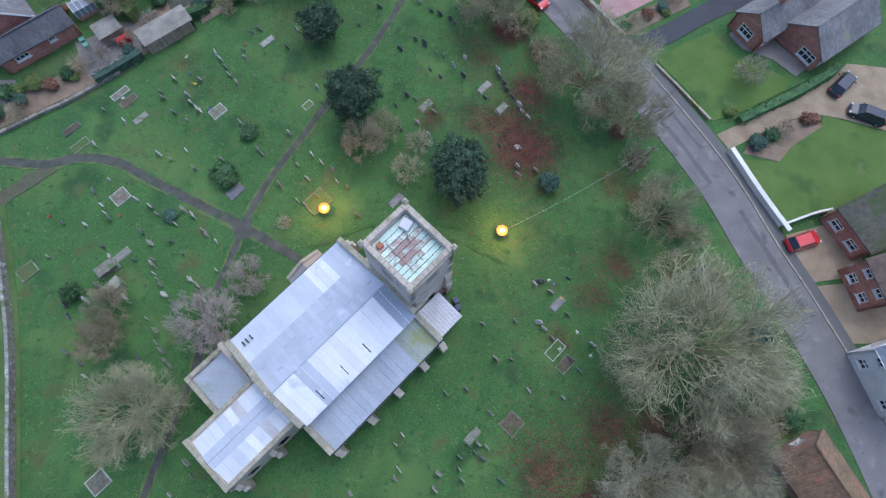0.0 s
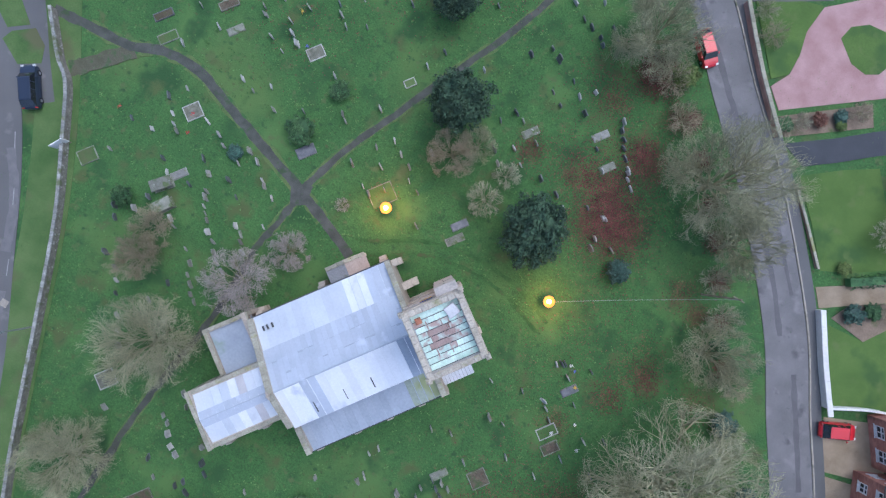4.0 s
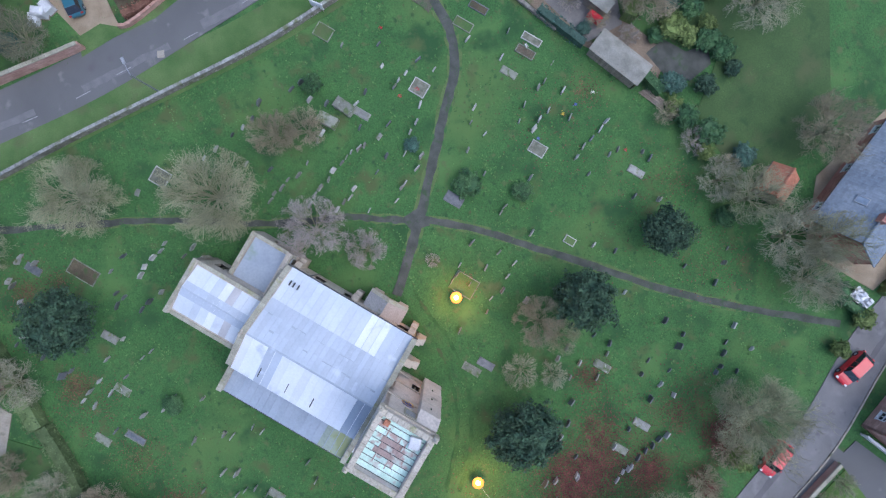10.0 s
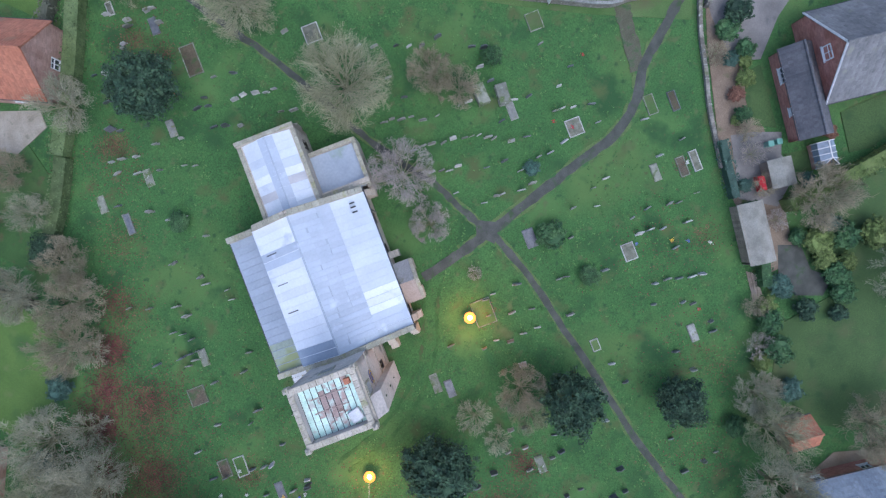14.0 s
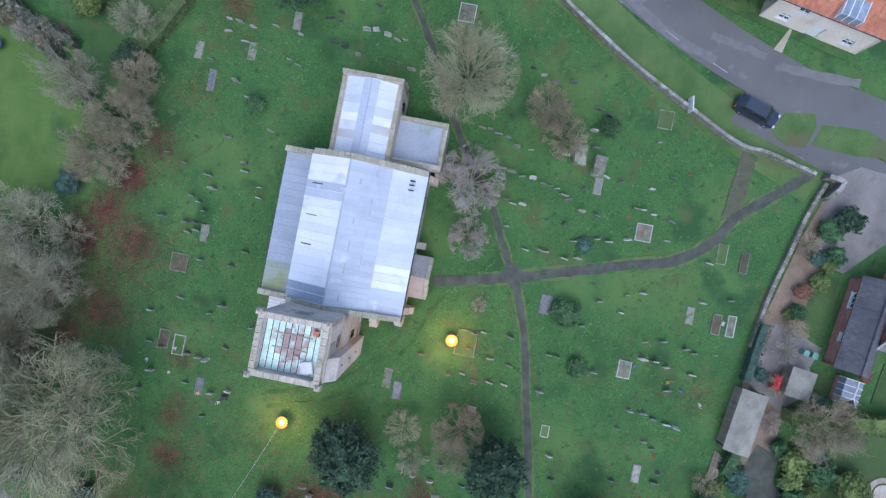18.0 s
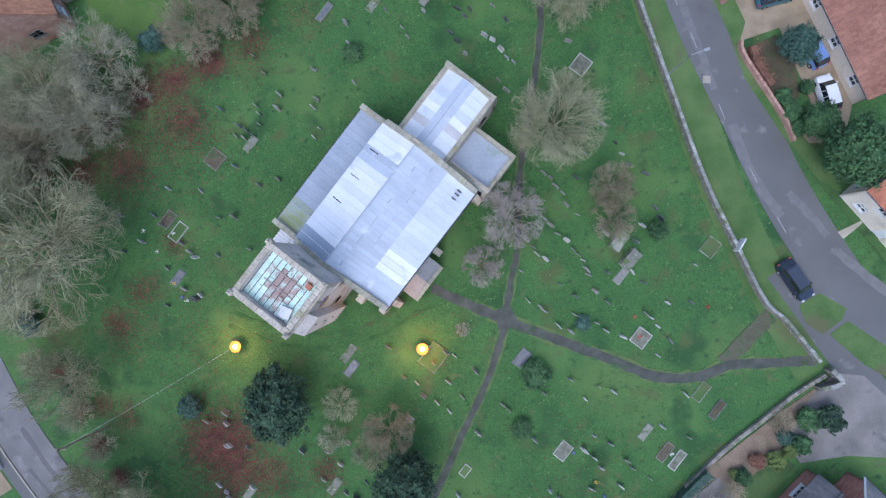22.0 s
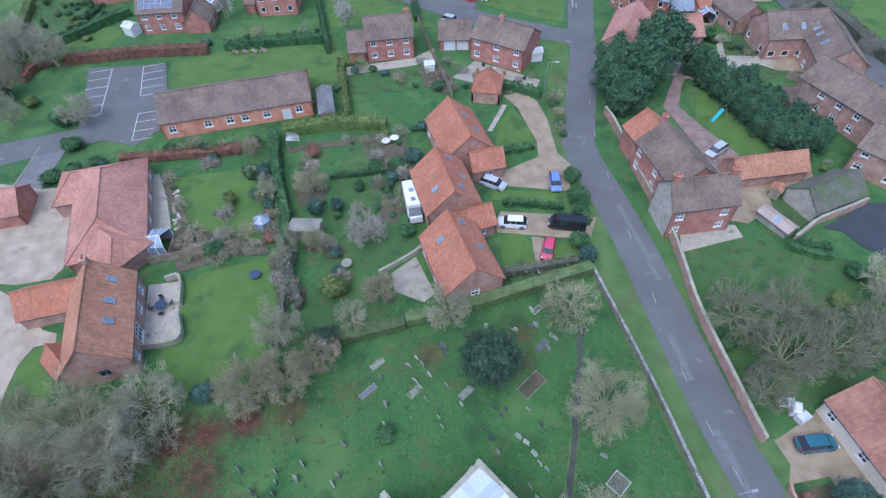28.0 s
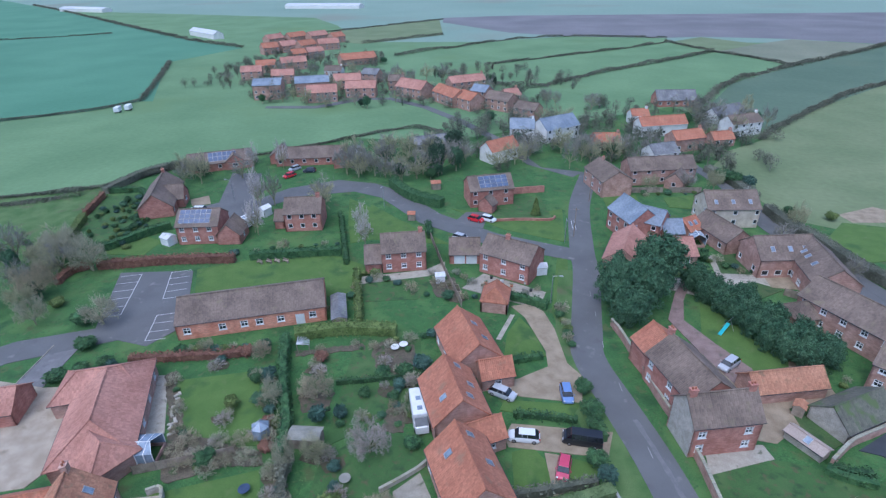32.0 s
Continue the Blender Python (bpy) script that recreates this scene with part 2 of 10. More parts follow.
PARAPET = material("weathered_parapet_stone", (0.36, 0.325, 0.255), (0.54, 0.49, 0.405), 0.9, 7, 0.9, 0.5, vary=0.08, contrast=0.5, grit=0.45, stain=[((0.27, 0.27, 0.14), 1.1, 0.60), ((0.58, 0.52, 0.45), 1.6, 0.60)])
WALLCAP = material("pale_lichened_coping", (0.17, 0.175, 0.16), (0.40, 0.40, 0.375), 1.5, 6, 0.95, 0.7, vary=0.2, contrast=0.6, grit=0.45, stain=((0.15, 0.17, 0.09), 0.9, 0.54))
DARKROAD = material("tar_repair", (0.10, 0.098, 0.10), (0.145, 0.14, 0.142), 0.6, 20, 0.85, 0.25, contrast=0.5, grit=0.3)
WORNROAD = material("worn_road_crown", (0.14, 0.138, 0.14), (0.195, 0.19, 0.19), 1.2, 25, 0.9, 0.25, contrast=0.5, grit=0.35)
RUT = material("rutted_grass", (0.03, 0.095, 0.022), (0.06, 0.14, 0.035), 0.7, 4, 0.95, 0.5, grit=0.55, stain=((0.075, 0.09, 0.035), 0.8, 0.55))
DARKTAR = material("fresh_tarmac", (0.035, 0.04, 0.048), (0.06, 0.066, 0.076), 0.4, 20, 0.8, 0.2, contrast=0.5, grit=0.3)
DARKLAWN = material("dull_rear_lawn", (0.043, 0.085, 0.025), (0.072, 0.125, 0.037), 0.3, 9, 0.95, 0.4, contrast=0.5, grit=0.55, stain=[((0.08, 0.105, 0.04), 0.2, 0.55), ((0.035, 0.08, 0.024), 0.5, 0.58)])
BRIGHTLAWN = material("bright_lawn", (0.07, 0.134, 0.025), (0.108, 0.182, 0.04), 0.3, 12, 0.95, 0.4, contrast=0.5, grit=0.45, stain=[((0.055, 0.115, 0.028), 0.22, 0.55), ((0.115, 0.165, 0.05), 0.5, 0.60)])
HEADSTONE = material("grey_headstone", (0.19, 0.195, 0.175), (0.34, 0.335, 0.30), 2.0, 12, 0.85, 0.5, vary=0.35, contrast=0.6, grit=0.4, stain=((0.17, 0.19, 0.09), 2.5, 0.56))
LICHEN = material("lichened_rubble", (0.15, 0.14, 0.115), (0.29, 0.27, 0.23), 1.6, 5, 0.95, 0.8, vary=0.2, contrast=0.5, grit=0.5, stain=[((0.13, 0.15, 0.07), 0.9, 0.58), ((0.50, 0.50, 0.46), 2.4, 0.60)])
EARTH = material("bare_earth", (0.17, 0.125, 0.085), (0.27, 0.21, 0.15), 0.7, 7, 0.95, 0.6, contrast=0.5, grit=0.45, stain=((0.09, 0.12, 0.04), 0.6, 0.60))
CONCRETE = material("worn_concrete", (0.145, 0.136, 0.126), (0.27, 0.255, 0.235), 0.35, 9, 0.9, 0.3, contrast=0.5, grit=0.3, stain=((0.10, 0.10, 0.10), 0.4, 0.6))
PALESTONE = material("pale_headstone", (0.36, 0.355, 0.33), (0.52, 0.51, 0.48), 2.0, 12, 0.7, 0.3, vary=0.2, grit=0.25)
DARKSTONE = material("dark_polished_stone", (0.085, 0.092, 0.10), (0.15, 0.155, 0.165), 2.0, 12, 0.35, 0.1, vary=0.3)
GRAVEBED = material("grave_gravel", (0.125, 0.13, 0.09), (0.225, 0.225, 0.17), 2.0, 25, 0.95, 0.5, vary=0.2, grit=0.4)
HALLBRICK = material("orange_brick", (0.54, 0.22, 0.135), (0.66, 0.32, 0.21), 0.7, 9, 0.9, 0.3, vary=0.06, grit=0.25, tiles=(0.45, 0.15), depth=0.01, upright=True)
BRICK = material("red_brick", (0.36, 0.155, 0.115), (0.48, 0.24, 0.185), 0.7, 9, 0.9, 0.3, vary=0.06, grit=0.3, tiles=(0.45, 0.15), depth=0.01, upright=True)
BRICKPINK = material("pale_red_brick", (0.37, 0.215, 0.165), (0.49, 0.315, 0.25), 0.7, 9, 0.9, 0.3, vary=0.06, grit=0.3, tiles=(0.45, 0.15), depth=0.01, upright=True)
RENDERW = material("white_render", (0.66, 0.65, 0.61), (0.78, 0.77, 0.73), 0.5, 5, 0.85, 0.15, grit=0.15)
CREAMRENDER = material("cream_render", (0.68, 0.60, 0.48), (0.80, 0.72, 0.60), 0.5, 5, 0.85, 0.15, contrast=0.5, grit=0.2, stain=((0.60, 0.52, 0.42), 0.4, 0.6))
CREAM = material("cream_stone_blocks", (0.52, 0.45, 0.345), (0.66, 0.585, 0.47), 0.8, 6, 0.9, 0.3, vary=0.06, grit=0.25, stain=((0.44, 0.36, 0.27), 0.6, 0.6))
STONEWALL = material("field_stone", (0.36, 0.33, 0.27), (0.50, 0.465, 0.395), 0.9, 6, 0.9, 0.5, grit=0.4)
PANTILE = material("orange_pantiles", (0.34, 0.125, 0.07), (0.46, 0.20, 0.12), 0.35, 4, 0.85, 0.9, contrast=0.5, grit=0.3, tiles=(0.3, 0.34), stain=((0.30, 0.17, 0.105), 0.5, 0.60))
PANTILEOLD = material("weathered_pantiles", (0.36, 0.165, 0.095), (0.47, 0.24, 0.14), 0.35, 4, 0.85, 0.9, contrast=0.5, grit=0.35, tiles=(0.3, 0.34), stain=[((0.26, 0.15, 0.085), 0.9, 0.60), ((0.33, 0.21, 0.12), 1.4, 0.62)])
TILERED = material("dull_red_roof_tiles", (0.26, 0.122, 0.085), (0.355, 0.178, 0.125), 0.25, 5, 0.85, 0.6, grit=0.3, tiles=(0.3, 0.34))
MOSSTILE = material("mossy_old_pantiles", (0.16, 0.115, 0.07), (0.25, 0.165, 0.10), 0.5, 4, 0.9, 0.9, contrast=0.5, grit=0.4, tiles=(0.3, 0.34), stain=[((0.36, 0.17, 0.10), 0.9, 0.58), ((0.12, 0.125, 0.06), 0.7, 0.60)])
TILEPINK = material("pink_roof_tiles", (0.36, 0.172, 0.125), (0.465, 0.24, 0.18), 0.25, 5, 0.85, 0.6, grit=0.25, tiles=(0.3, 0.34))
TILEBROWN = material("brown_roof_tiles", (0.138, 0.104, 0.08), (0.212, 0.16, 0.125), 0.3, 5, 0.85, 0.6, grit=0.3, tiles=(0.3, 0.34), stain=((0.20, 0.165, 0.105), 0.5, 0.60))
TILEDARK = material("dark_roof_tiles", (0.075, 0.078, 0.088), (0.125, 0.125, 0.135), 0.3, 5, 0.85, 0.6, grit=0.3, tiles=(0.3, 0.34))
MOSSROOF = material("mossy_dark_tiles", (0.10, 0.10, 0.075), (0.17, 0.165, 0.125), 0.4, 5, 0.95, 0.6, contrast=0.5, grit=0.35, tiles=(0.3, 0.34), stain=((0.10, 0.14, 0.055), 0.5, 0.5))
TILEGREY = material("grey_roof_tiles", (0.14, 0.14, 0.145), (0.225, 0.225, 0.225), 0.3, 5, 0.85, 0.6, grit=0.3, tiles=(0.3, 0.34), stain=((0.24, 0.25, 0.19), 0.5, 0.6))
SLATE = material("blue_slate", (0.17, 0.205, 0.25), (0.25, 0.29, 0.335), 0.3, 5, 0.6, 0.4, grit=0.25, tiles=(0.3, 0.25))
WHITEPAINT = material("white_paint", (0.70, 0.70, 0.69), (0.80, 0.80, 0.79), 0.8, 7, 0.5, 0.05, grit=0.1)
DARKPAINT = material("dark_paint", (0.03, 0.032, 0.036), (0.055, 0.058, 0.062), 1.0, 8, 0.5, 0.1)
GREYMETAL = material("galvanised_steel", (0.33, 0.34, 0.355), (0.46, 0.47, 0.48), 1.0, 10, 0.45, 0.1, metal=0.6)
CORRUGATED = material("pale_corrugated_sheet", (0.50, 0.51, 0.52), (0.64, 0.65, 0.66), 0.8, 8, 0.6, 0.1, grit=0.25, stain=((0.36, 0.33, 0.28), 0.9, 0.6))
FELT = material("roofing_felt", (0.21, 0.205, 0.17), (0.31, 0.30, 0.255), 0.8, 9, 0.95, 0.3, grit=0.35)
TIMBER = material("weathered_timber", (0.21, 0.17, 0.125), (0.33, 0.28, 0.22), 0.9, 12, 0.9, 0.4, vary=0.15, grit=0.4)
GLASS = glass_material("window_glass", (0.025, 0.03, 0.036))
ROOFGLASS = glass_material("rooflight_glass", (0.18, 0.22, 0.27), 0.12)
SOLAR = glass_material("solar_cells", (0.045, 0.07, 0.13), 0.12)
RUBBER = material("black_rubber", (0.018, 0.018, 0.018), (0.03, 0.03, 0.03), 4, 20, 0.9, 0.2)
LAMPRED = glass_material("red_lamp", (0.35, 0.02, 0.02))
LAMPWHITE = glass_material("clear_lamp", (0.5, 0.5, 0.5))
LINEWORN = material("worn_road_paint", (0.20, 0.20, 0.20), (0.42, 0.42, 0.41), 2.5, 20, 0.85, 0.2, contrast=0.6, grit=0.5)
LINEPAINT = material("road_paint", (0.50, 0.50, 0.49), (0.62, 0.62, 0.6), 1.5, 20, 0.8, 0.2, grit=0.35)
BARK = material("mossy_bark", (0.22, 0.215, 0.12), (0.34, 0.325, 0.20), 1.0, 15, 0.95, 0.5, vary=0.15)
TWIG = material("grey_twigs", (0.30, 0.29, 0.195), (0.425, 0.41, 0.285), 0.3, 12, 0.95, 0.2, vary=0.25)
TWIGGREEN = material("olive_twigs", (0.28, 0.278, 0.16), (0.40, 0.39, 0.24), 0.3, 12, 0.95, 0.2, vary=0.25)
TWIGFAR = material("hazy_grey_twigs", (0.20, 0.195, 0.17), (0.30, 0.29, 0.255), 0.3, 12, 0.95, 0.2, vary=0.3)
TWIGDARK = material("dark_ivied_twigs", (0.16, 0.165, 0.105), (0.25, 0.25, 0.165), 0.3, 12, 0.95, 0.2, vary=0.3)
BIRCH = material("pale_birch_twigs", (0.42, 0.38, 0.36), (0.58, 0.53, 0.50), 0.3, 12, 0.95, 0.2, vary=0.2)
TWIGPINK = material("pinkish_twigs", (0.33, 0.285, 0.25), (0.45, 0.40, 0.36), 0.3, 12, 0.95, 0.2, vary=0.25)
TWIGBROWN = material("brown_twigs", (0.27, 0.235, 0.15), (0.385, 0.33, 0.22), 0.3, 12, 0.95, 0.2, vary=0.25)
YEW = material("yew_needles", (0.022, 0.052, 0.03), (0.06, 0.108, 0.056), 0.9, 6, 0.9, 0.3, vary=0.45)
LEYLANDII = material("conifer_needles", (0.04, 0.10, 0.05), (0.085, 0.165, 0.082), 0.7, 6, 0.9, 0.3, vary=0.4)
LAUREL = material("shrub_leaves", (0.03, 0.085, 0.03), (0.07, 0.145, 0.05), 0.9, 6, 0.8, 0.3, vary=0.45)
HOLLY = material("blue_green_leaves", (0.035, 0.085, 0.06), (0.07, 0.135, 0.10), 0.9, 6, 0.7, 0.3, vary=0.4)
HEDGEGREEN = material("pale_hedge_leaves", (0.085, 0.13, 0.045), (0.15, 0.205, 0.08), 0.9, 6, 0.85, 0.3, vary=0.35)
IVY = material("yellow_green_leaves", (0.085, 0.13, 0.03), (0.16, 0.21, 0.06), 0.9, 6, 0.85, 0.3, vary=0.4)
BEECH = material("russet_leaves", (0.16, 0.075, 0.05), (0.25, 0.13, 0.085), 0.9, 6, 0.9, 0.3, vary=0.4)
BROWNLEAF = material("brown_leaves", (0.09, 0.06, 0.03), (0.17, 0.105, 0.055), 0.8, 8, 0.95, 0.3, vary=0.45)
LITTER = material("fallen_leaves", (0.095, 0.036, 0.028), (0.17, 0.07, 0.05), 0.8, 8, 0.95, 0.3, vary=0.45)


# ---- mesh helpers ----
class Geo:
    """Vertices and faces gathered for one mesh."""

    def __init__(self):
        self.v, self.f = [], []

    def add(self, verts, faces):
        n = len(self.v)
        self.v.extend(verts)
        self.f.extend([tuple(i + n for i in f) for f in faces])
        return self

    def box(self, x0, y0, z0, x1, y1, z1, ch=0.0):
        """A box whose top edges are worn by ch."""
        a, b, c, d, e, g = min(x0, x1), min(y0, y1), min(z0, z1), max(x0, x1), max(y0, y1), max(z0, z1)
        rings = [(a, b, d, e, c), (a, b, d, e, g - ch)] + ([(a + ch, b + ch, d - ch, e - ch, g)] if ch else [])
        v = [p for r in rings for p in ((r[0], r[1], r[4]), (r[2], r[1], r[4]), (r[2], r[3], r[4]), (r[0], r[3], r[4]))]
        f = [(3, 2, 1, 0)]
        for k in range(len(rings) - 1):
            f += [(4 * k + i, 4 * k + (i + 1) % 4, 4 * k + 4 + (i + 1) % 4, 4 * k + 4 + i) for i in range(4)]
        t = 4 * (len(rings) - 1)
        return self.add(v, f + [(t, t + 1, t + 2, t + 3)])

    def tube(self, p0, p1, r0, r1, n=6, cap=False):
        p0, p1 = Vector(p0), Vector(p1)
        d = (p1 - p0).normalized()
        s = d.orthogonal().normalized()
        w = d.cross(s)
        v = []
        for p, r in ((p0, r0), (p1, r1)):
            v += [tuple(p + r * (math.cos(6.28319 * i / n) * s + math.sin(6.28319 * i / n) * w)) for i in range(n)]
        f = [(i, (i + 1) % n, n + (i + 1) % n, n + i) for i in range(n)]
        if cap:
            f += [tuple(range(n - 1, -1, -1)), tuple(range(n, 2 * n))]
        return self.add(v, f)

    def slab(self, pts, z0, z1):
        """An upright prism over a polygon."""
        area = sum(pts[i - 1][0] * pts[i][1] - pts[i][0] * pts[i - 1][1] for i in range(len(pts)))
        if area < 0:
            pts = pts[::-1]
        n = len(pts)
        v = [(x, y, z0) for x, y in pts] + [(x, y, z1) for x, y in pts]
        return self.add(v, [tuple(range(n - 1, -1, -1)), tuple(range(n, 2 * n))] + [(i, (i + 1) % n, n + (i + 1) % n, n + i) for i in range(n)])

    def sheet(self, a, b, c, d, t):
        """A thick plate on four corners, t deep below them."""
        a, b, c, d = (Vector(p) for p in (a, b, c, d))
        nrm = (b - a).cross(d - a).normalized()
        if nrm.z < 0:
            b, d, nrm = d, b, -nrm
        v = [tuple(p - nrm * t) for p in (a, b, c, d)] + [tuple(p) for p in (a, b, c, d)]
        return self.add(v, [(3, 2, 1, 0), (4, 5, 6, 7)] + [(i, (i + 1) % 4, 4 + (i + 1) % 4, 4 + i) for i in range(4)])

    def extrude(self, pts, axis, lo, hi):
        """A profile in two axes, drawn out along the third: axis 'x' takes (y, z), axis 'y' takes (x, z)."""
        n = len(pts)
        put = (lambda w, p: (w, p[0], p[1])) if axis == "x" else (lambda w, p: (p[0], w, p[1]))
        v = [put(lo, p) for p in pts] + [put(hi, p) for p in pts]
        return self.add(v, [tuple(range(n)), tuple(range(2 * n - 1, n - 1, -1))] + [(i, n + i, n + (i + 1) % n, (i + 1) % n) for i in range(n)])

    def leaf(self, p, d, size, rng):
        """A small folded leaf or spray at p, facing about d."""
        d = (Vector(d) + Vector((rng.uniform(-.8, .8), rng.uniform(-.8, .8), rng.uniform(-.5, .8)))).normalized()
        s = d.orthogonal().normalized()
        s.rotate(Matrix.Rotation(rng.uniform(0, 6.28), 3, d))
        w = d.cross(s)
        p = Vector(p)
        return self.add([tuple(p - s * size), tuple(p - w * size * .55 + d * size * .2), tuple(p + s * size), tuple(p + w * size * .55 + d * size * .2)], [(0, 1, 2), (0, 2, 3)])

    def mesh(self, name):
        me = bpy.data.meshes.new(name)
        me.from_pydata(self.v, [], self.f)
        me.update()
        return me


def part(name, geo, mat, parent=None, label="", smooth=False):
    """One mesh object, under a thing or a part where one is given."""
    me = geo if isinstance(geo, bpy.types.Mesh) else geo.mesh(name)
    if not me.materials:
        me.materials.append(mat)
    if smooth:
        me.polygons.foreach_set("use_smooth", [True] * len(me.polygons))
    ob = new(name, me)
    ob.parent = parent
    return tagged(ob, label)


def thing(name, label, category, m=None, group="", kind=""):
    ob = tagged(new(name), label, category, group, kind)
    ob.empty_display_size = 0.3
    if m is not None:
        ob.matrix_basis = m
    return ob


def setting(name, geo, mat, label, category):
    return tagged(part(name, geo, mat), label, category, "", "structure")


def smooth_line(pts, steps=6):
    """A Catmull-Rom line through the points."""
    p = [Vector((*q[:2], 0)) for q in pts]
    p = [2 * p[0] - p[1]] + p + [2 * p[-1] - p[-2]]
    out = []
    for i in range(1, len(p) - 2):
        for k in range(steps):
            t = k / steps
            out.append(0.5 * ((2 * p[i]) + (p[i + 1] - p[i - 1]) * t + (2 * p[i - 1] - 5 * p[i] + 4 * p[i + 1] - p[i + 2]) * t * t + (3 * p[i] - p[i - 1] - 3 * p[i + 1] + p[i + 2]) * t ** 3))
    return out + [p[-2]]


def ribbon(pts, w0, w1, z0, z1, geo=None, steps=6, wobble=0.0, seed=3):
    """A band along a line from w0 to w1 metres to its left, between two heights."""
    line = smooth_line(pts, steps)
    geo, rng = geo or Geo(), random.Random(seed)
    ring = []
    for i, p in enumerate(line):
        d = (line[min(i + 1, len(line) - 1)] - line[max(i - 1, 0)]).normalized()
        n = Vector((-d.y, d.x, 0))
        a, b = p + n * (w0 + rng.uniform(-wobble, wobble)), p + n * (w1 + rng.uniform(-wobble, wobble))
        ring.append(((a.x, a.y, z0), (b.x, b.y, z0), (b.x, b.y, z1), (a.x, a.y, z1)))
    v = [q for r in ring for q in r]
    f = []
    for i in range(len(ring) - 1):
        f += [(4 * i + k, 4 * i + (k + 1) % 4, 4 * i + 4 + (k + 1) % 4, 4 * i + 4 + k) for k in range(4)]
    f += [(3, 2, 1, 0), tuple(4 * (len(ring) - 1) + k for k in range(4))]
    return geo.add(v, [t[::-1] for t in f])


def span(pts, step):
    """Places and headings at even steps along a line."""
    line = smooth_line(pts, 10)
    out, need = [], step / 2
    for a, b in zip(line, line[1:]):
        d = b - a
        n = d.length
        while need <= n:
            q = a + d * (need / n)
            out.append((q.x, q.y, math.degrees(math.atan2(d.y, d.x))))
            need += step
        need -= n
    return out


# ---- ground, roads, paths ----
def ground_sheet():
    """One sheet to the horizon, finer and gently uneven near the church."""
    ticks = [-4500, -2500, -1200, -600, -350, -200, -120] + list(range(-90, 91, 3)) + [120, 200, 350, 600, 1200, 2500, 4500]
    n = len(ticks)
    v = []
    for y in ticks:
        for x in ticks:
            near = abs(x) < 85 and abs(y) < 85
            v.append((x, y, 0.045 * noise.noise((x * 0.13, y * 0.13, 0)) - 0.05 if near else -0.05))
    f = [(j * n + i, j * n + i + 1, (j + 1) * n + i + 1, (j + 1) * n + i) for j in range(n - 1) for i in range(n - 1)]
    return Geo().add(v, f)


setting("ground", ground_sheet(), MOWN, "uneven green churchyard grass with mossy patches", "ground")

EAST_ROAD = [(-150, 150), (-110, 92), (-82, 52), (-64.5, 23), (-57, 14), (-50.5, 4.5), (-45.5, -5), (-40, -16), (-35.3, -28.7), (-30.5, -42.6), (-26.6, -52), (-22.5, -62), (-22.2, -70), (-22.3, -90), (-21.5, -100), (-21, -125), (-24, -150)]
WEST_ROAD = [(-24, 92), (-12, 76), (-4, 67), (5.8, 59.7), (13, 52.5), (21, 45), (31, 33.5), (36.5, 25), (41.5, 17.5), (47, 8), (54, -8), (60, -24), (66, -48)]
setting("road_east", ribbon(EAST_ROAD, -2.7, 2.7, -0.05, 0.03), ASPHALT, "worn grey village lane with pale patches", "road")
setting("road_west", ribbon(WEST_ROAD, -2.35, 2.35, -0.05, 0.028), OLDROAD, "patched grey tarmac lane beside the churchyard", "road")
setting("kerb_west", ribbon(WEST_ROAD, 2.38, 2.55, -0.05, 0.12), PAVING, "low concrete kerb of the lane", "kerb")
setting("footway_west", ribbon(WEST_ROAD[3:11], 2.56, 3.7, -0.05, 0.06), ASPHALT, "narrow dark tarmac footway beside the lane", "pavement")
setting("verge_east", ribbon([(-53.5, 22.5), (-47.5, 12.2), (-42.5, 2), (-38.2, -9), (-33, -22.5), (-26.6, -38), (-21.6, -52), (-19, -66), (-18.6, -90)], -2.6, 2.0, -0.05, 0.012), ROUGHGRASS, "rough grass verge of the lane", "verge")
setting("lay_by", ribbon([(-49.6, 11.8), (-52.6, 15.6), (-56.0, 20.2), (-60.4, 25.6)], -1.5, 2.1, -0.04, 0.022), ASPHALT, "grey tarmac pull-in before the church gate", "pavement")

for pts in ([(-51.8, 15.5), (-53.9, 14.1), (-56.7, 15.6), (-56.3, 16.8), (-54.3, 18.4), (-52.5, 17.3)], [(-55.0, 18.4), (-56.9, 16.9), (-60.9, 19.4), (-66, 27.6), (-64.4, 28.6), (-60.9, 22.6), (-58.7, 21.4)]):
    setting("grass_island", Geo().slab(pts, -0.04, 0.06), ROUGHGRASS, "grass island between the lane and the pull-in", "verge")
setting("verge_drive", Geo().slab([(-41.9, -16.8), (-43.7, -13.2), (-45.5, -8.4), (-49.6, -2.5), (-53.6, 2.2), (-56.2, 3.6), (-54.7, 1.0), (-50.5, -4.0), (-47.1, -8.7), (-44.9, -12.6), (-45.4, -14.5), (-44.2, -16.9)], -0.04, 0.045), ROUGHGRASS, "grass verge before a low brick wall", "verge")
PATH_MAIN = [(-53.8, 21.2), (-49.7, 21.6), (-44.8, 22.1), (-41.3, 23.5), (-37.2, 23.6), (-32.6, 22.1), (-26.7, 20.2), (-21.2, 18.4), (-17.5, 17.0), (-13.0, 15.2)]
PATH_WEST = [(-21.2, 18.3), (-19.4, 24.5), (-16.8, 30.8), (-13.7, 38.3), (-10.9, 44.8), (-8.4, 52.6), (-5.7, 63.1)]
PATH_EAST = [(-20.9, 17.9), (-21.5, 13.8), (-22.0, 10.5), (-22.0, 2.0), (-22.9, -5), (-23.5, -11), (-23.7, -19.7), (-23.9, -28)]
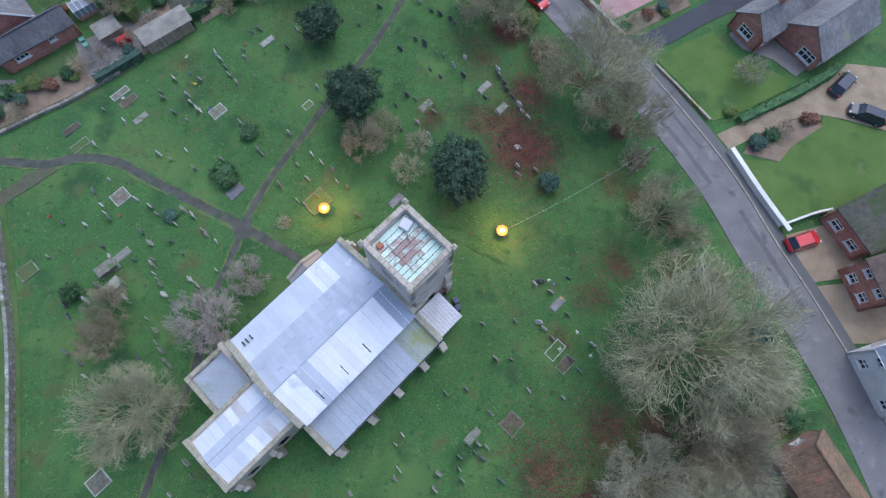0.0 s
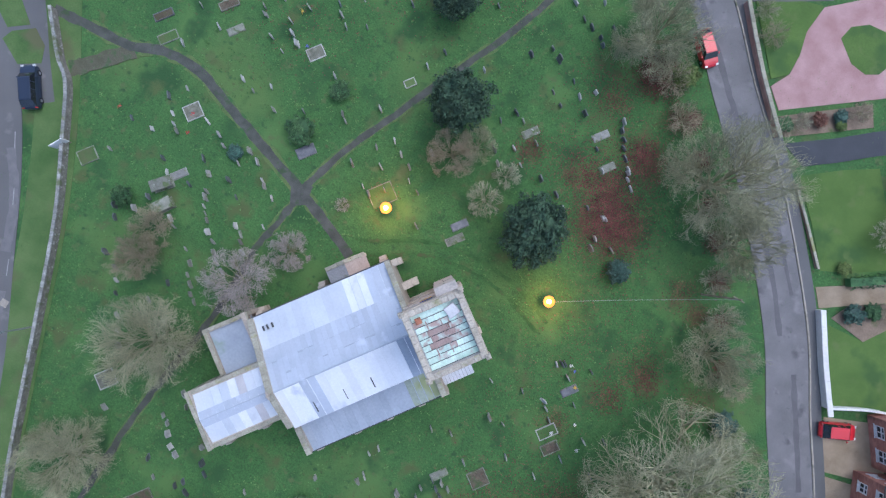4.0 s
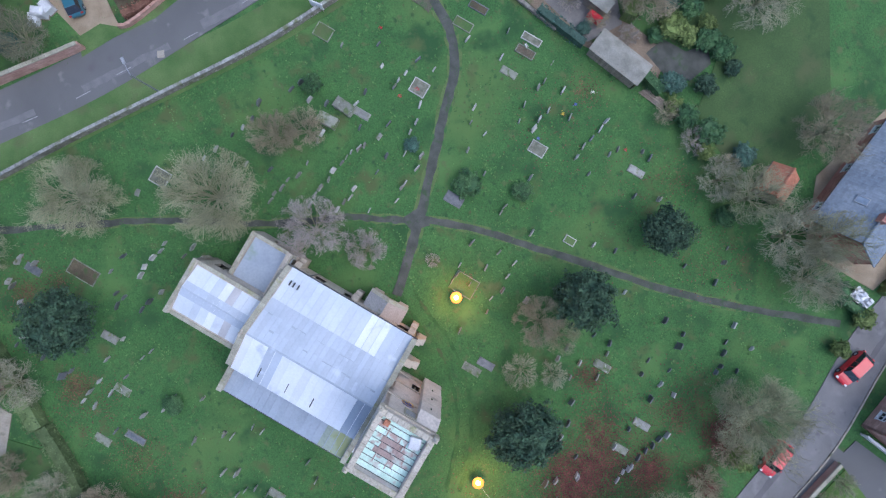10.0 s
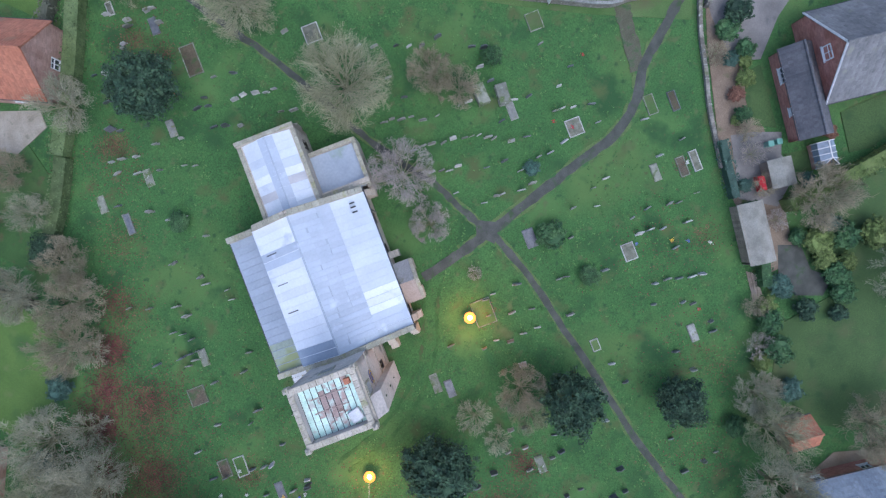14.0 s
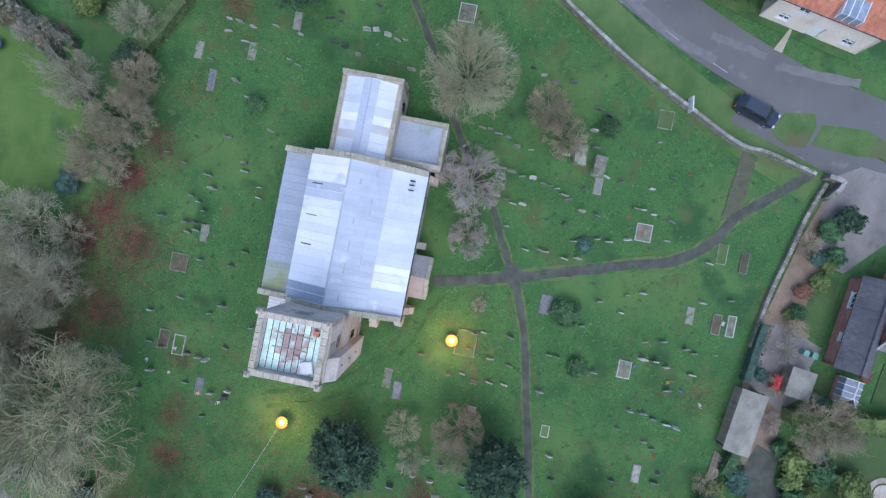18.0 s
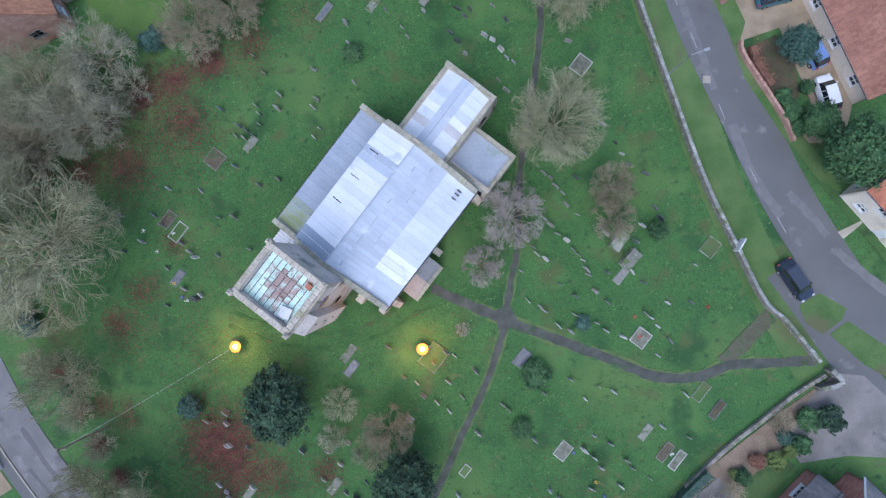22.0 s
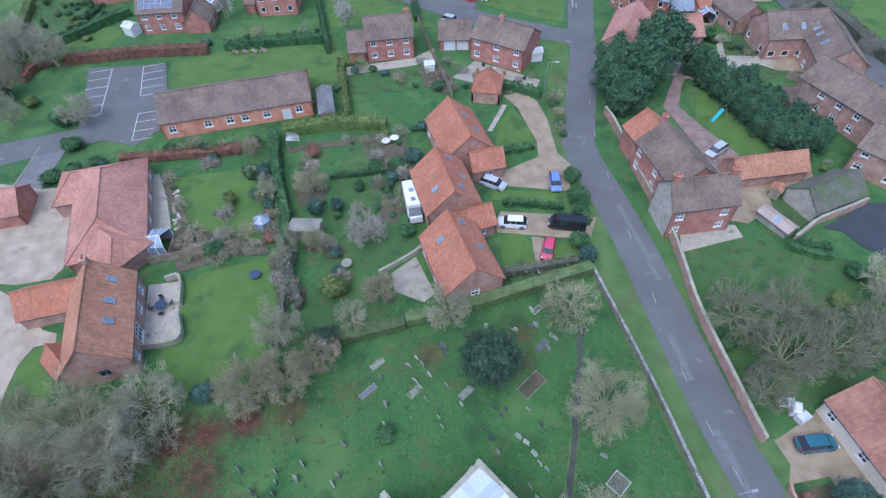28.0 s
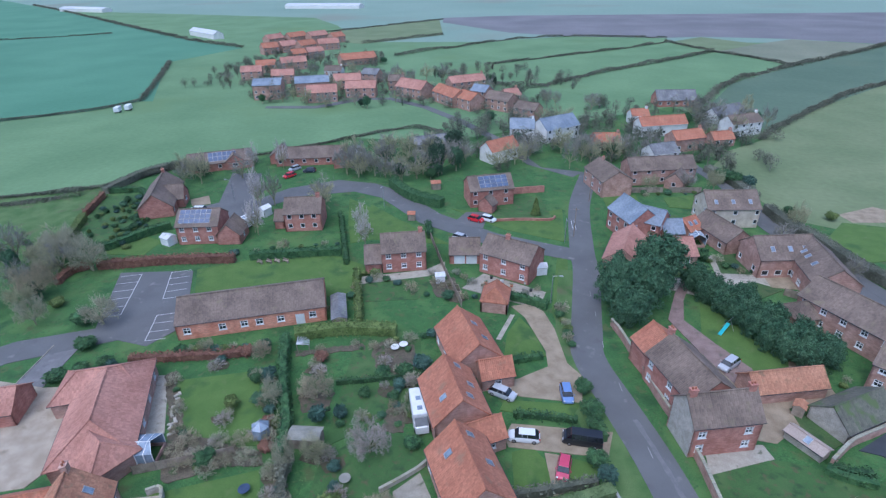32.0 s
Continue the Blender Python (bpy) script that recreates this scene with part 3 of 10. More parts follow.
for pts, w in (([(-44.3, -3.5), (-45.9, 0.5), (-47.7, 3.5), (-49.7, 6.2)], .5), ([(-50.4, 3.6), (-52.6, 5.8), (-54.6, 8.0)], .4), ([(-55.6, 9.6), (-58.8, 12.2), (-62.2, 14.6)], .45), ([(-38.4, -17.0), (-40.4, -12.0), (-42.4, -7.2)], .4), ([(-33.6, -36.4), (-31.4, -42.6), (-28.6, -49.6)], .35), ([(-36.4, -22.4), (-34.4, -28.4)], .4)):
    setting("worn_patch", ribbon(pts, -w, w, 0.0, 0.0325, wobble=.1, seed=len(pts) + int(w * 20)), WORNROAD, "pale worn streak in the lane's tarmac", "road")
RUTS = [(-13.2, 16.4), (-12.2, 16.8), (-9.9, 18.1), (-7.6, 19.7), (-4.0, 20.9), (-0.1, 21.4), (4.3, 20.9), (8.6, 19.4)]
for off in (-.75, .75):
    setting("wheel_rut", ribbon(RUTS, off - .2, off + .2, -0.09, 0.012, wobble=.1, seed=9), RUT, "worn wheel rut in the grass round the tower", "track")
for k, (pts, w) in enumerate(((PATH_MAIN[1:-1], .74), (PATH_WEST[:-1], .56), (PATH_EAST[:-1], .52))):
    setting("path_edge", ribbon(pts, -w, w, -0.09, 0.008 + .001 * k, wobble=.14, seed=k + 5), EDGEGRASS, "pale worn grass along the path's edges", "path edge")
setting("path_main", ribbon(PATH_MAIN, -0.52, 0.52, -0.09, 0.024, wobble=0.09), TARPATH, "damp dark tarmac path to the church porch", "path")
setting("path_west", ribbon(PATH_WEST, -0.37, 0.37, -0.09, 0.020, wobble=0.08), TARPATH, "narrow dark tarmac path between graves", "path")
setting("path_east", ribbon(PATH_EAST, -0.36, 0.36, -0.09, 0.016, wobble=0.12), TARPATH, "narrow mossy path past the vestry", "path")
setting("path_side", ribbon([(-49.0, 16.6), (-47.2, 18.4), (-44.2, 21.9)], -0.85, 0.85, -0.09, 0.017, wobble=0.14), PATHEARTH, "worn earth and tarmac by the gate", "path")
setting("path_fork", Geo().slab([(-22.3, 18.3), (-21.3, 16.4), (-19.9, 17.4), (-20.3, 19.5)], -0.09, 0.0275), TARPATH, "dark tarmac where the paths cross", "path")


def wall_run(name, pts, height, thick, mat, cap, label, piece=0.62, stones=True, over=0.05):
    """A boundary wall with a course of coping stones along its top."""
    top = tagged(part(name, ribbon(pts, -thick / 2, thick / 2, -0.2, height), mat), label, "wall", "", "structure")
    stone = Geo().box(-piece / 2 + 0.012, -thick / 2 - over, 0, piece / 2 - 0.012, thick / 2 + over, 0.13, 0.035).mesh("coping_stone")
    rng = random.Random(len(pts))
    if stones:
        for x, y, a in span(pts, piece):
            ob = part("coping_stone", stone, cap, top)
            ob.matrix_basis = pose(x, y, height - 0.02 + rng.uniform(-0.015, 0.015), rng.uniform(-2, 2), 0, a + rng.uniform(-1.5, 1.5))
    return top


WALL_EAST = [(-53.6, 21.2), (-50.1, 17.2), (-47.8, 15.1), (-44.9, 9.8), (-41.1, 2.3), (-36.8, -8.5), (-31.8, -21.2), (-25.1, -36.1)]
wall_run("wall_churchyard_east", WALL_EAST, 1.0, 0.26, LICHEN, WALLCAP, "low grey rubble churchyard wall with stone coping", 0.6)
wall_run("wall_churchyard_gate", [(-54.6, 21.9), (-55.6, 23.2), (-53.6, 24.0)], 1.2, 0.4, LICHEN, WALLCAP, "short rubble wall beside the church gate")
WALL_NORTH = [(-54.6, 22.6), (-51.2, 25.0), (-48.0, 27.8), (-44.7, 30.6), (-40.4, 35.0)]
wall_run("wall_churchyard_north", WALL_NORTH, 0.35, 0.32, LICHEN, LICHEN, "low stone and brick garden boundary wall", 0.7)
wall_run("wall_lane_east", [(-26.4, -72), (-28.2, -67.5), (-31.8, -55.5), (-35.5, -44.7), (-37.7, -33.0), (-40.7, -23.1), (-42.9, -16.3)], 1.5, 0.34, BRICKPINK, COPING, "tall weathered brick wall beside the lane", 0.7)
wall_run("wall_lane_drive", [(-44.7, -12.3), (-45.2, -10.6), (-49.1, -4.8), (-50.6, -1.8)], 0.7, 0.22, BRICKPINK, BRICKPINK, "low orange brick front wall along the lane", 0.7)
wall_run("wall_white_west", [(33.2, 36.8), (34.8, 34.4), (36.4, 32.0), (39.2, 28.2)], 0.9, 0.5, RENDERW, RENDERW, "low white rendered garden wall with pillars", 1.9)
wall_run("wall_white_return", [(39.4, 28.3), (42.5, 30.0), (44.6, 30.9)], 0.9, 0.16, RENDERW, RENDERW, "white rendered wall between front gardens", 1.5)
wall_run("wall_brick_west", [(9.2, 61.2), (12.2, 57.8), (15.1, 54.7), (19.6, 50.4)], 0.9, 0.35, BRICKPINK, COPING, "low brick front wall along the lane", 0.8)
wall_run("wall_brick_mid", [(24.0, 47.2), (27.4, 44.0), (30.8, 40.6)], 0.3, 0.2, BRICKPINK, COPING, "very low dark brick edging with coping", 0.8)


LAYER = [0]


def yard(name, pts, mat, label, category, z=0.015):
    LAYER[0] += 1
    z += 0.0006 * (LAYER[0] % 40)
    return setting(name, Geo().slab(pts, -0.06, z), mat, label, category)


# gardens, yards and drives round the churchyard
yard("lawn_west", [(27.8, 51.3), (31.2, 53.6), (34.0, 50.3), (41.0, 48.2), (40.3, 46.4), (34.0, 41.9), (31.3, 40.6), (28.0, 44.4), (24.0, 48.2)], BRIGHTLAWN, "bright green front lawn behind a brick wall", "lawn")
yard("lawn_white", [(35.0, 36.0), (39.3, 36.4), (40.8, 38.7), (44.6, 42.0), (44.8, 43.5), (47.8, 43.3), (52.4, 42.6), (60, 40), (58, 35), (51, 33.4), (39.6, 28.6)], BRIGHTLAWN, "mown green lawn behind a white wall", "lawn")
yard("drive_pink", [(16.3, 55.0), (17.4, 57.2), (17.3, 59.5), (16.6, 62.2), (16.9, 65.6), (20.5, 69.0), (32, 79), (42, 72), (26.7, 59.7), (18.4, 53.2)], PINKGRAVEL, "wide pink gravel drive", "drive", 0.02)
yard("lawn_pink", [(10.1, 62.2), (13.8, 64.7), (16.8, 65.7), (16.6, 62.2), (17.3, 59.5), (17.2, 57.0), (15.9, 55.7)], BRIGHTLAWN, "small front lawn beside the pink drive", "lawn", 0.03)
yard("lawn_pink_round", [(20.2, 63.6), (20.5, 65.3), (22.1, 66.6), (25.4, 67.0), (26.6, 64.6), (25.8, 62.4), (24.5, 61.6), (22.6, 61.8)], BRIGHTLAWN, "rounded lawn in the middle of the drive", "lawn", 0.034)
yard("drive_dark", [(20.8, 50.4), (25.5, 54.0), (28.6, 56.7), (45, 70), (47, 67), (30.1, 54.5), (27.0, 51.8), (23.8, 49.3)], DARKTAR, "dark tarmac drive between gardens", "drive", 0.024)
yard("drive_sand", [(31.8, 38.8), (34.6, 40.7), (40.9, 44.8), (46.0, 48.9), (48.3, 51.7), (56, 52), (60, 46), (52.4, 42.8), (47.8, 43.5), (44.4, 43.7), (40.9, 42.4), (36.7, 39.5), (33.3, 37.0)], GRAVEL, "pale gravel drive with parked cars", "drive", 0.02)
yard("bed_drive", [(36.0, 39.0), (40.9, 42.3), (44.4, 43.6), (44.6, 42.0), (40.8, 38.7), (39.3, 36.4), (35.0, 36.8)], EARTH, "planted bed between a drive and a lawn", "garden bed", 0.03)
yard("bed_pink", [(18.7, 52.6), (26.9, 59.2), (28.3, 57.1), (20.4, 51.0)], EARTH, "shrub border between two drives", "garden bed", 0.03)
yard("drive_red", [(39.8, 27.2), (42.4, 22.0), (49, 24), (47, 30.4)], GRAVEL, "gravel and paved forecourt of a brick house", "drive", 0.02)
yard("drive_red_lower", [(42.6, 21.6), (46, 15.8), (54, 17), (50, 23.5)], GRAVEL, "gravel forecourt beside the lane", "drive", 0.021)
yard("verge_west_far", [(32.2, 20.8), (39, 10.5), (43.5, 0), (36, 2), (29, 13)], ROUGHGRASS, "rough grass verge beside the lane", "verge", 0.0)
yard("garden_bed_north", [(-54.0, 23.9), (-50.6, 26.4), (-46.5, 29.9), (-39.4, 36.0), (-35.8, 43.0), (-33.6, 45.4), (-36.8, 47.0), (-44.2, 39.4), (-49.4, 32.6), (-52.4, 28.4)], EARTH, "bare winter garden border with shrubs", "garden bed", 0.02)
yard("patio_north", [(-37.0, 44.6), (-34.2, 46.6), (-33.6, 49.2), (-35.2, 51.6), (-37.4, 51.4), (-36.8, 49), (-38.4, 46.6)], TARPATH, "dark paved garden corner", "patio", 0.026)
yard("drive_north", [(-55.6, 22.4), (-58.7, 22.6), (-61.0, 24.6), (-61.6, 31), (-57.2, 31), (-52.4, 32), (-50.6, 29.6), (-53.2, 25.2)], CONCRETE, "patched tarmac drive beside the church gate", "drive", 0.022)
yard("yard_north_west", [(-14, 60), (-9, 67), (-16, 76), (-30, 72), (-22, 62)], GRAVEL, "gravel and paving round an old cottage", "yard", 0.02)
yard("drive_east_house", [(-43.3, -16.0), (-44.8, -12.4), (-49, -14), (-53, -5), (-51, -1.6), (-56, -2), (-58, -12), (-50.6, -22)], GRAVEL, "gravel drive with parked cars before a long house", "drive", 0.02)
yard("bed_east_house", [(-45.3, -11.6), (-49.4, -4.9), (-51.2, -6.6), (-50.6, -11.5), (-48.6, -13.2)], SOIL, "planted bed behind a low curved brick wall", "garden bed", 0.03)
yard("lawn_east_house", [(-53.0, 1.8), (-57.2, 6.6), (-62, 12), (-64, 8), (-58, 2), (-55.4, 0.2)], LAWN, "front lawn of a pale house", "lawn", 0.018)
yard("garden_se", [(-41.2, -23), (-37.9, -33), (-35.8, -44.5), (-47, -46), (-60, -44), (-62, -26), (-52, -24), (-46, -20)], LAWN, "large garden lawn with bare trees", "lawn", 0.02)
yard("lawn_orange", [(31.6, -24.6), (19.6, -31.0), (13.6, -21.6), (14.4, -14.0), (21.6, -9.8), (26, -9.4), (26.2, -14.2)], BRIGHTLAWN, "wide rear lawn of an orange-roofed house", "lawn", 0.02)
yard("patio_orange", [(33.6, -23.8), (29.9, -25), (25.2, -16.9), (29.4, -15.0)], PAVING, "paved terrace with low stone walls", "patio", 0.035)
yard("drive_orange", [(72, -38), (61, -38.2), (56.4, -39.4), (51.4, -32.0), (46.8, -25.8), (47.6, -22.4), (52, -20.6), (60, -20), (72, -30)], PALEGRAVEL, "broad pale gravel yard", "yard", 0.02)
yard("drive_orange_lower", [(54, -19.6), (47.0, -17.5), (45.1, -15.7), (43.2, -14.9), (41.2, -14.8), (40.5, -13.6), (42.8, -12.5), (43.0, -9.8), (42.2, -6.9), (41.0, -4.0), (46, -3), (52, -9), (56, -15)], PALEGRAVEL, "pale gravel drive sweeping round a house", "drive", 0.022)
yard("lawn_orange_front", [(40.6, -13.5), (42.6, -12.4), (42.9, -9.8), (42.0, -6.9), (40.6, -3.6), (38.5, -2.5), (36.4, -4.2), (36.2, -7.2), (38.8, -11.0)], BRIGHTLAWN, "small lawn beside a gravel drive", "lawn", 0.03)
yard("lawn_pinkhouse", [(41.8, -43.6), (29.9, -48.4), (20.2, -35.0), (30, -33), (34.6, -34.4)], BRIGHTLAWN, "rear lawn of a pink-roofed bungalow", "lawn", 0.02)
yard("terrace_pinkhouse", [(46.2, -44.0), (43.3, -44.6), (36.0, -34.0), (36.4, -30.4), (38.6, -33.2)], PAVING, "pale stone terrace beside a bungalow", "patio", 0.03)
yard("garden_barn_low", [(10, -20), (1.5, -21.5), (-1.6, -29.5), (-0.6, -38), (6, -42), (12.5, -34)], LAWN, "shrubby garden behind barn houses", "lawn", 0.016)
yard("garden_barn_mid", [(12.8, -36), (6.5, -42.6), (2.8, -50), (6, -62), (17, -60)], LAWN, "long back garden with beds", "lawn", 0.016)
yard("lawn_barn_front", [(-12.1, -40.4), (-13.6, -41.2), (-15.2, -41.4), (-16.5, -40), (-17.1, -38.1), (-17.6, -35.7), (-13.3, -33.5)], BRIGHTLAWN, "rounded front lawn beside a gravel drive", "lawn", 0.034)
yard("lawn_barn_hedge", [(-19.6, -41), (-23.6, -40.6), (-22.4, -36.9), (-19.8, -36.2)], BRIGHTLAWN, "small corner lawn beside a drive", "lawn", 0.034)
yard("drive_barn_low", [(-11.6, -41.2), (-24.6, -42.0), (-25.4, -46.6), (-11.6, -45.4), (-10.8, -43)], GRAVEL, "brown gravel drive with parked vehicles", "drive", 0.02)
yard("drive_barn_stub", [(-16.4, -41.2), (-19.8, -41.2), (-20, -36), (-17.8, -34.8)], GRAVEL, "gravel parking space between lawns", "drive", 0.024)
yard("lawn_barn_upper", [(-9.6, -47.6), (-19.6, -47.4), (-21, -51), (-10, -49.8)], BRIGHTLAWN, "long front lawn with a clipped hedge", "lawn", 0.03)
yard("drive_barn_upper", [(-7.5, -51.2), (-12.5, -51.0), (-21.4, -51.4), (-21.2, -57.5), (-19.0, -60), (-16.6, -69), (-14.4, -74), (-11.2, -75.8), (-8.3, -74.5), (-11.2, -71.4), (-15.4, -62.5), (-16.0, -58.6), (-11.6, -54.8), (-7.1, -53.4)], GRAVEL, "curving brown gravel drive", "drive", 0.022)
yard("lawn_barn_top", [(-10.2, -71.3), (-13.0, -67.6), (-15.6, -61.1), (-8.8, -58.6), (-8.6, -66)], BRIGHTLAWN, "triangular front lawn beside a gravel drive", "lawn", 0.03)
yard("car_park", [(75.3, -71.3), (60.2, -75.0), (55.2, -66.8), (49.6, -56.4), (52.2, -50.4), (64.0, -51.4), (66.9, -56.2), (70.2, -62.4)], ASPHALT, "dark tarmac car park with white bay lines", "car park", 0.02)
yard("field_hall", [(54.2, -67), (59.6, -75.6), (50, -82), (38, -89), (24, -84), (22, -72)], BRIGHTLAWN, "mown grass behind a long brick hall", "lawn", 0.01)
yard("drive_hall", [(56, -52.5), (61.5, -55), (76, -47), (90, -30), (84, -28), (72, -42)], ASPHALT, "tarmac access drive", "road", 0.018)
for k in range(9):
    a = Vector((59.4 - 0.75 * k, -72.6 + 1.72 * k, 0)) if k < 6 else Vector((68.6 - 0.55 * (k - 6), -70.5 + 3.4 * (k - 6), 0))
    b = a + Vector((4.6, 1.6, 0)) * (1 if k < 6 else -1)
    setting("bay_line", Geo().sheet((a.x, a.y, 0.026), (b.x, b.y, 0.026), (b.x, b.y + 0.12, 0.026), (a.x, a.y + 0.12, 0.026), 0.003), LINEPAINT, "white painted parking bay line", "road marking")
yard("garden_semi", [(21.5, -70), (9.6, -73.5), (7.5, -84.6), (22, -80.4)], LAWN, "square back lawn with a hedge", "lawn", 0.016)
yard("terrace_semi", [(24.0, -79.2), (19.4, -81.0), (11.0, -84.6), (7.6, -88.9), (6.8, -84.9), (10.0, -82.1), (23.1, -76.4)], PAVING, "pale paved terrace behind a house", "patio", 0.03)
yard("patio_clutter", [(-1.4, -85.4), (-14.5, -80.6), (-13.6, -74.6), (2.0, -79.0)], PAVING, "paved yard with scattered garden things", "patio", 0.028)
yard("verge_lane_mid", [(-19.2, -64), (-18.4, -98), (-16.2, -98), (-15.9, -74)], BRIGHTLAWN, "mown grass verge of the lane", "verge", 0.0)
yard("close_road", [(-19.4, -100), (-19.6, -94.5), (0, -98.5), (18, -107), (33, -121), (42, -124), (56, -118), (68, -100), (73, -103), (62, -123), (50, -132), (38, -131), (28, -126), (14, -113), (-2, -104.4)], ASPHALT, "curving grey estate road", "road", 0.027)
yard("lawn_close", [(8, -97), (30, -96), (34, -116), (20, -105)], BRIGHTLAWN, "open estate lawn", "lawn", 0.012)
yard("lawn_close_north", [(-17.6, -103), (-3, -107), (12, -117), (-6, -114.5), (-16.6, -122)], BRIGHTLAWN, "front lawn of a brick house", "lawn", 0.012)
setting("lane_side_north", ribbon([(-21, -149), (-33, -151.4), (-46, -155.8), (-54, -157.4), (-59, -154.6), (-62, -147), (-64, -137), (-66.5, -124), (-69.5, -111), (-72.6, -97), (-77, -84), (-83, -68)], -1.4, 1.4, -.05, .022), ASPHALT, "narrow side lane round the barn houses", "road")
yard("drive_farmhouse", [(-36, -52), (-46, -54), (-58, -60), (-56, -74), (-47, -72), (-38, -66), (-34, -71), (-31.5, -70)], GRAVEL, "gravel yard behind an old house", "drive", 0.02)
yard("lawn_farmhouse", [(-40.5, -66), (-52, -62), (-55, -72), (-43, -82)], BRIGHTLAWN, "enclosed rear lawn with play things", "lawn", 0.03)
yard("path_farmhouse", [(-36.5, -75.6), (-38.9, -84.6), (-42.0, -92.2), (-43.2, -91.1), (-40.2, -82.6), (-39.2, -75.9), (-43.1, -70.0), (-47.4, -64.3), (-48.2, -60.0), (-44.5, -59.1), (-40.6, -66.4)], BLOCKPAVE, "worn pinkish drive past a rear lawn", "drive", 0.06)
yard("path_barn_garden", [(-48.1, -101.9), (-49.4, -102.1), (-49.3, -94.4), (-56.6, -95.0), (-56.6, -93.4), (-48.2, -92.6)], PAVING, "pale paved path across a lawn", "path", 0.06)
yard("path_garage", [(-6.9, -64.0), (-8.5, -71.8), (-9.3, -71.7), (-7.7, -63.9)], PAVING, "narrow paved path beside a garage", "path", 0.05)
yard("flags_farmhouse", [(-37.0, -46.6), (-44.7, -48.3), (-45.5, -46.1), (-36.9, -41.8)], PAVING, "stone flags before an old house", "patio", 0.03)
yard("pink_yard", [(-30.6, -88), (-46, -84), (-60, -92), (-58, -96), (-44, -90), (-32, -94)], PAVING, "pale path and terrace of a barn house", "patio", 0.03)


# ---- church ----
church = thing("church", "old limestone parish church with pale lead roofs and west tower", "church", pose(0, 0, 0, 0, 0, 54.69))


def wall_with_holes(geo, length, height, thick, holes):
    """A wall along x from 0, cut by openings (x, z, width, height)."""
    xs = sorted({0, length, *[h[0] for h in holes], *[h[0] + h[2] for h in holes]})
    zs = sorted({0, height, *[h[1] for h in holes], *[h[1] + h[3] for h in holes]})
    nx, nz = len(xs), len(zs)

    def solid(i, k):
        if not (0 <= i < nx - 1 and 0 <= k < nz - 1):
            return False
        mx, mz = (xs[i] + xs[i + 1]) / 2, (zs[k] + zs[k + 1]) / 2
        return not any(h[0] < mx < h[0] + h[2] and h[1] < mz < h[1] + h[3] for h in holes)

    v = [(x, y, z) for y in (0, thick) for z in zs for x in xs]
    f = []
    back = nx * nz
    for k in range(nz - 1):
        for i in range(nx - 1):
            if not solid(i, k):
                continue
            a, b, c, d = k * nx + i, k * nx + i + 1, (k + 1) * nx + i + 1, (k + 1) * nx + i
            f += [(a, b, c, d), (d + back, c + back, b + back, a + back)]
            for (p, q), (ni, nk) in (((a, b), (i, k - 1)), ((b, c), (i + 1, k)), ((c, d), (i, k + 1)), ((d, a), (i - 1, k))):
                if not solid(ni, nk):
                    f.append((q, p, p + back, q + back))
    return geo.add(v, f)


def frame_ring(w, h, t, y0, y1):
    """A rectangular frame in one piece."""
    v = []
    for y in (y0, y1):
        v += [(-w / 2, y, 0), (w / 2, y, 0), (w / 2, y, h), (-w / 2, y, h), (-w / 2 + t, y, t), (w / 2 - t, y, t), (w / 2 - t, y, h - t), (-w / 2 + t, y, h - t)]
    f = []
    for i in range(4):
        j = (i + 1) % 4
        f += [(i, j, j + 4, i + 4), (i + 12, j + 12, j + 8, i + 8), (j, i, i + 8, j + 8), (i + 4, j + 4, j + 12, i + 12)]
    return Geo().add(v, f)


def lancet(parent, m, w, h, louvre=None):
    """A stone church window: frame, pointed head, mullion and dark leaded glass."""
    win = part("window", Geo().box(-w / 2 - .12, -.06, -.12, w / 2 + .12, .3, 0).box(-w / 2 - .12, -.05, 0, -w / 2, .3, h).box(w / 2, -.05, 0, w / 2 + .12, .3, h)
               .extrude([(-w / 2 - .12, h), (w / 2 + .12, h), (w / 2 + .12, h + .06), (0, h + w * .55), (-w / 2 - .12, h + .06)], "y", -.05, .02), COPING, parent)
    part("mullion", Geo().box(-.05, .06, 0, .05, .16, h), COPING, win)
    part("pane", Geo().box(-w / 2, .16, 0, w / 2, .19, h), louvre or GLASS, win)
    win.matrix_basis = m
    return win


def church_wall(name, x, y, turn, length, height, holes=(), thick=0.6):
    geo = wall_with_holes(Geo(), length, height, thick, holes)
    ob = part(name, geo, TOWERSTONE if "tower" in name else LIME, church)
    ob.matrix_basis = pose(x, y, 0, 0, 0, turn)
    for hx, hz, hw, hh in holes:
        lancet(church, pose(x, y, 0, 0, 0, turn) @ pose(hx + hw / 2, 0.08, hz), hw, hh, STONETILE if hz > 8 else None)
    return ob


def coping(a, b, w, t, n_len=0.7):
    """Coping stones along a wall top from a to b."""
    a, b = Vector(a), Vector(b)
    n, w = max(1, round((b - a).length / n_len)), w * .78
    d = (b - a) / n
    turn = Matrix.Translation((0, 0, 0)) @ d.to_track_quat("X", "Z").to_matrix().to_4x4()
    me = Geo().box(-d.length / 2 + .01, -w / 2, 0, d.length / 2 - .01, w / 2, t, .03).mesh("coping_stone")
    for i in range(n):
        ob = part("coping_stone", me, COPING, church)
        ob.matrix_basis = Matrix.Translation(a + d * (i + .5)) @ turn


def buttress(x, y, turn, h=3.2, w=0.7, d=0.9):
    ob = part("buttress", Geo().extrude([(0, 0), (-d, 0), (-d, h * .55), (-d * .6, h * .62), (-d * .6, h * .85), (0, h)], "x", -w / 2, w / 2), LIME, church)
    ob.matrix_basis = pose(x, y, 0, 0, 0, turn)


E0, W0, N0, S0 = -5.8, 9.05, 2.9, 17.1
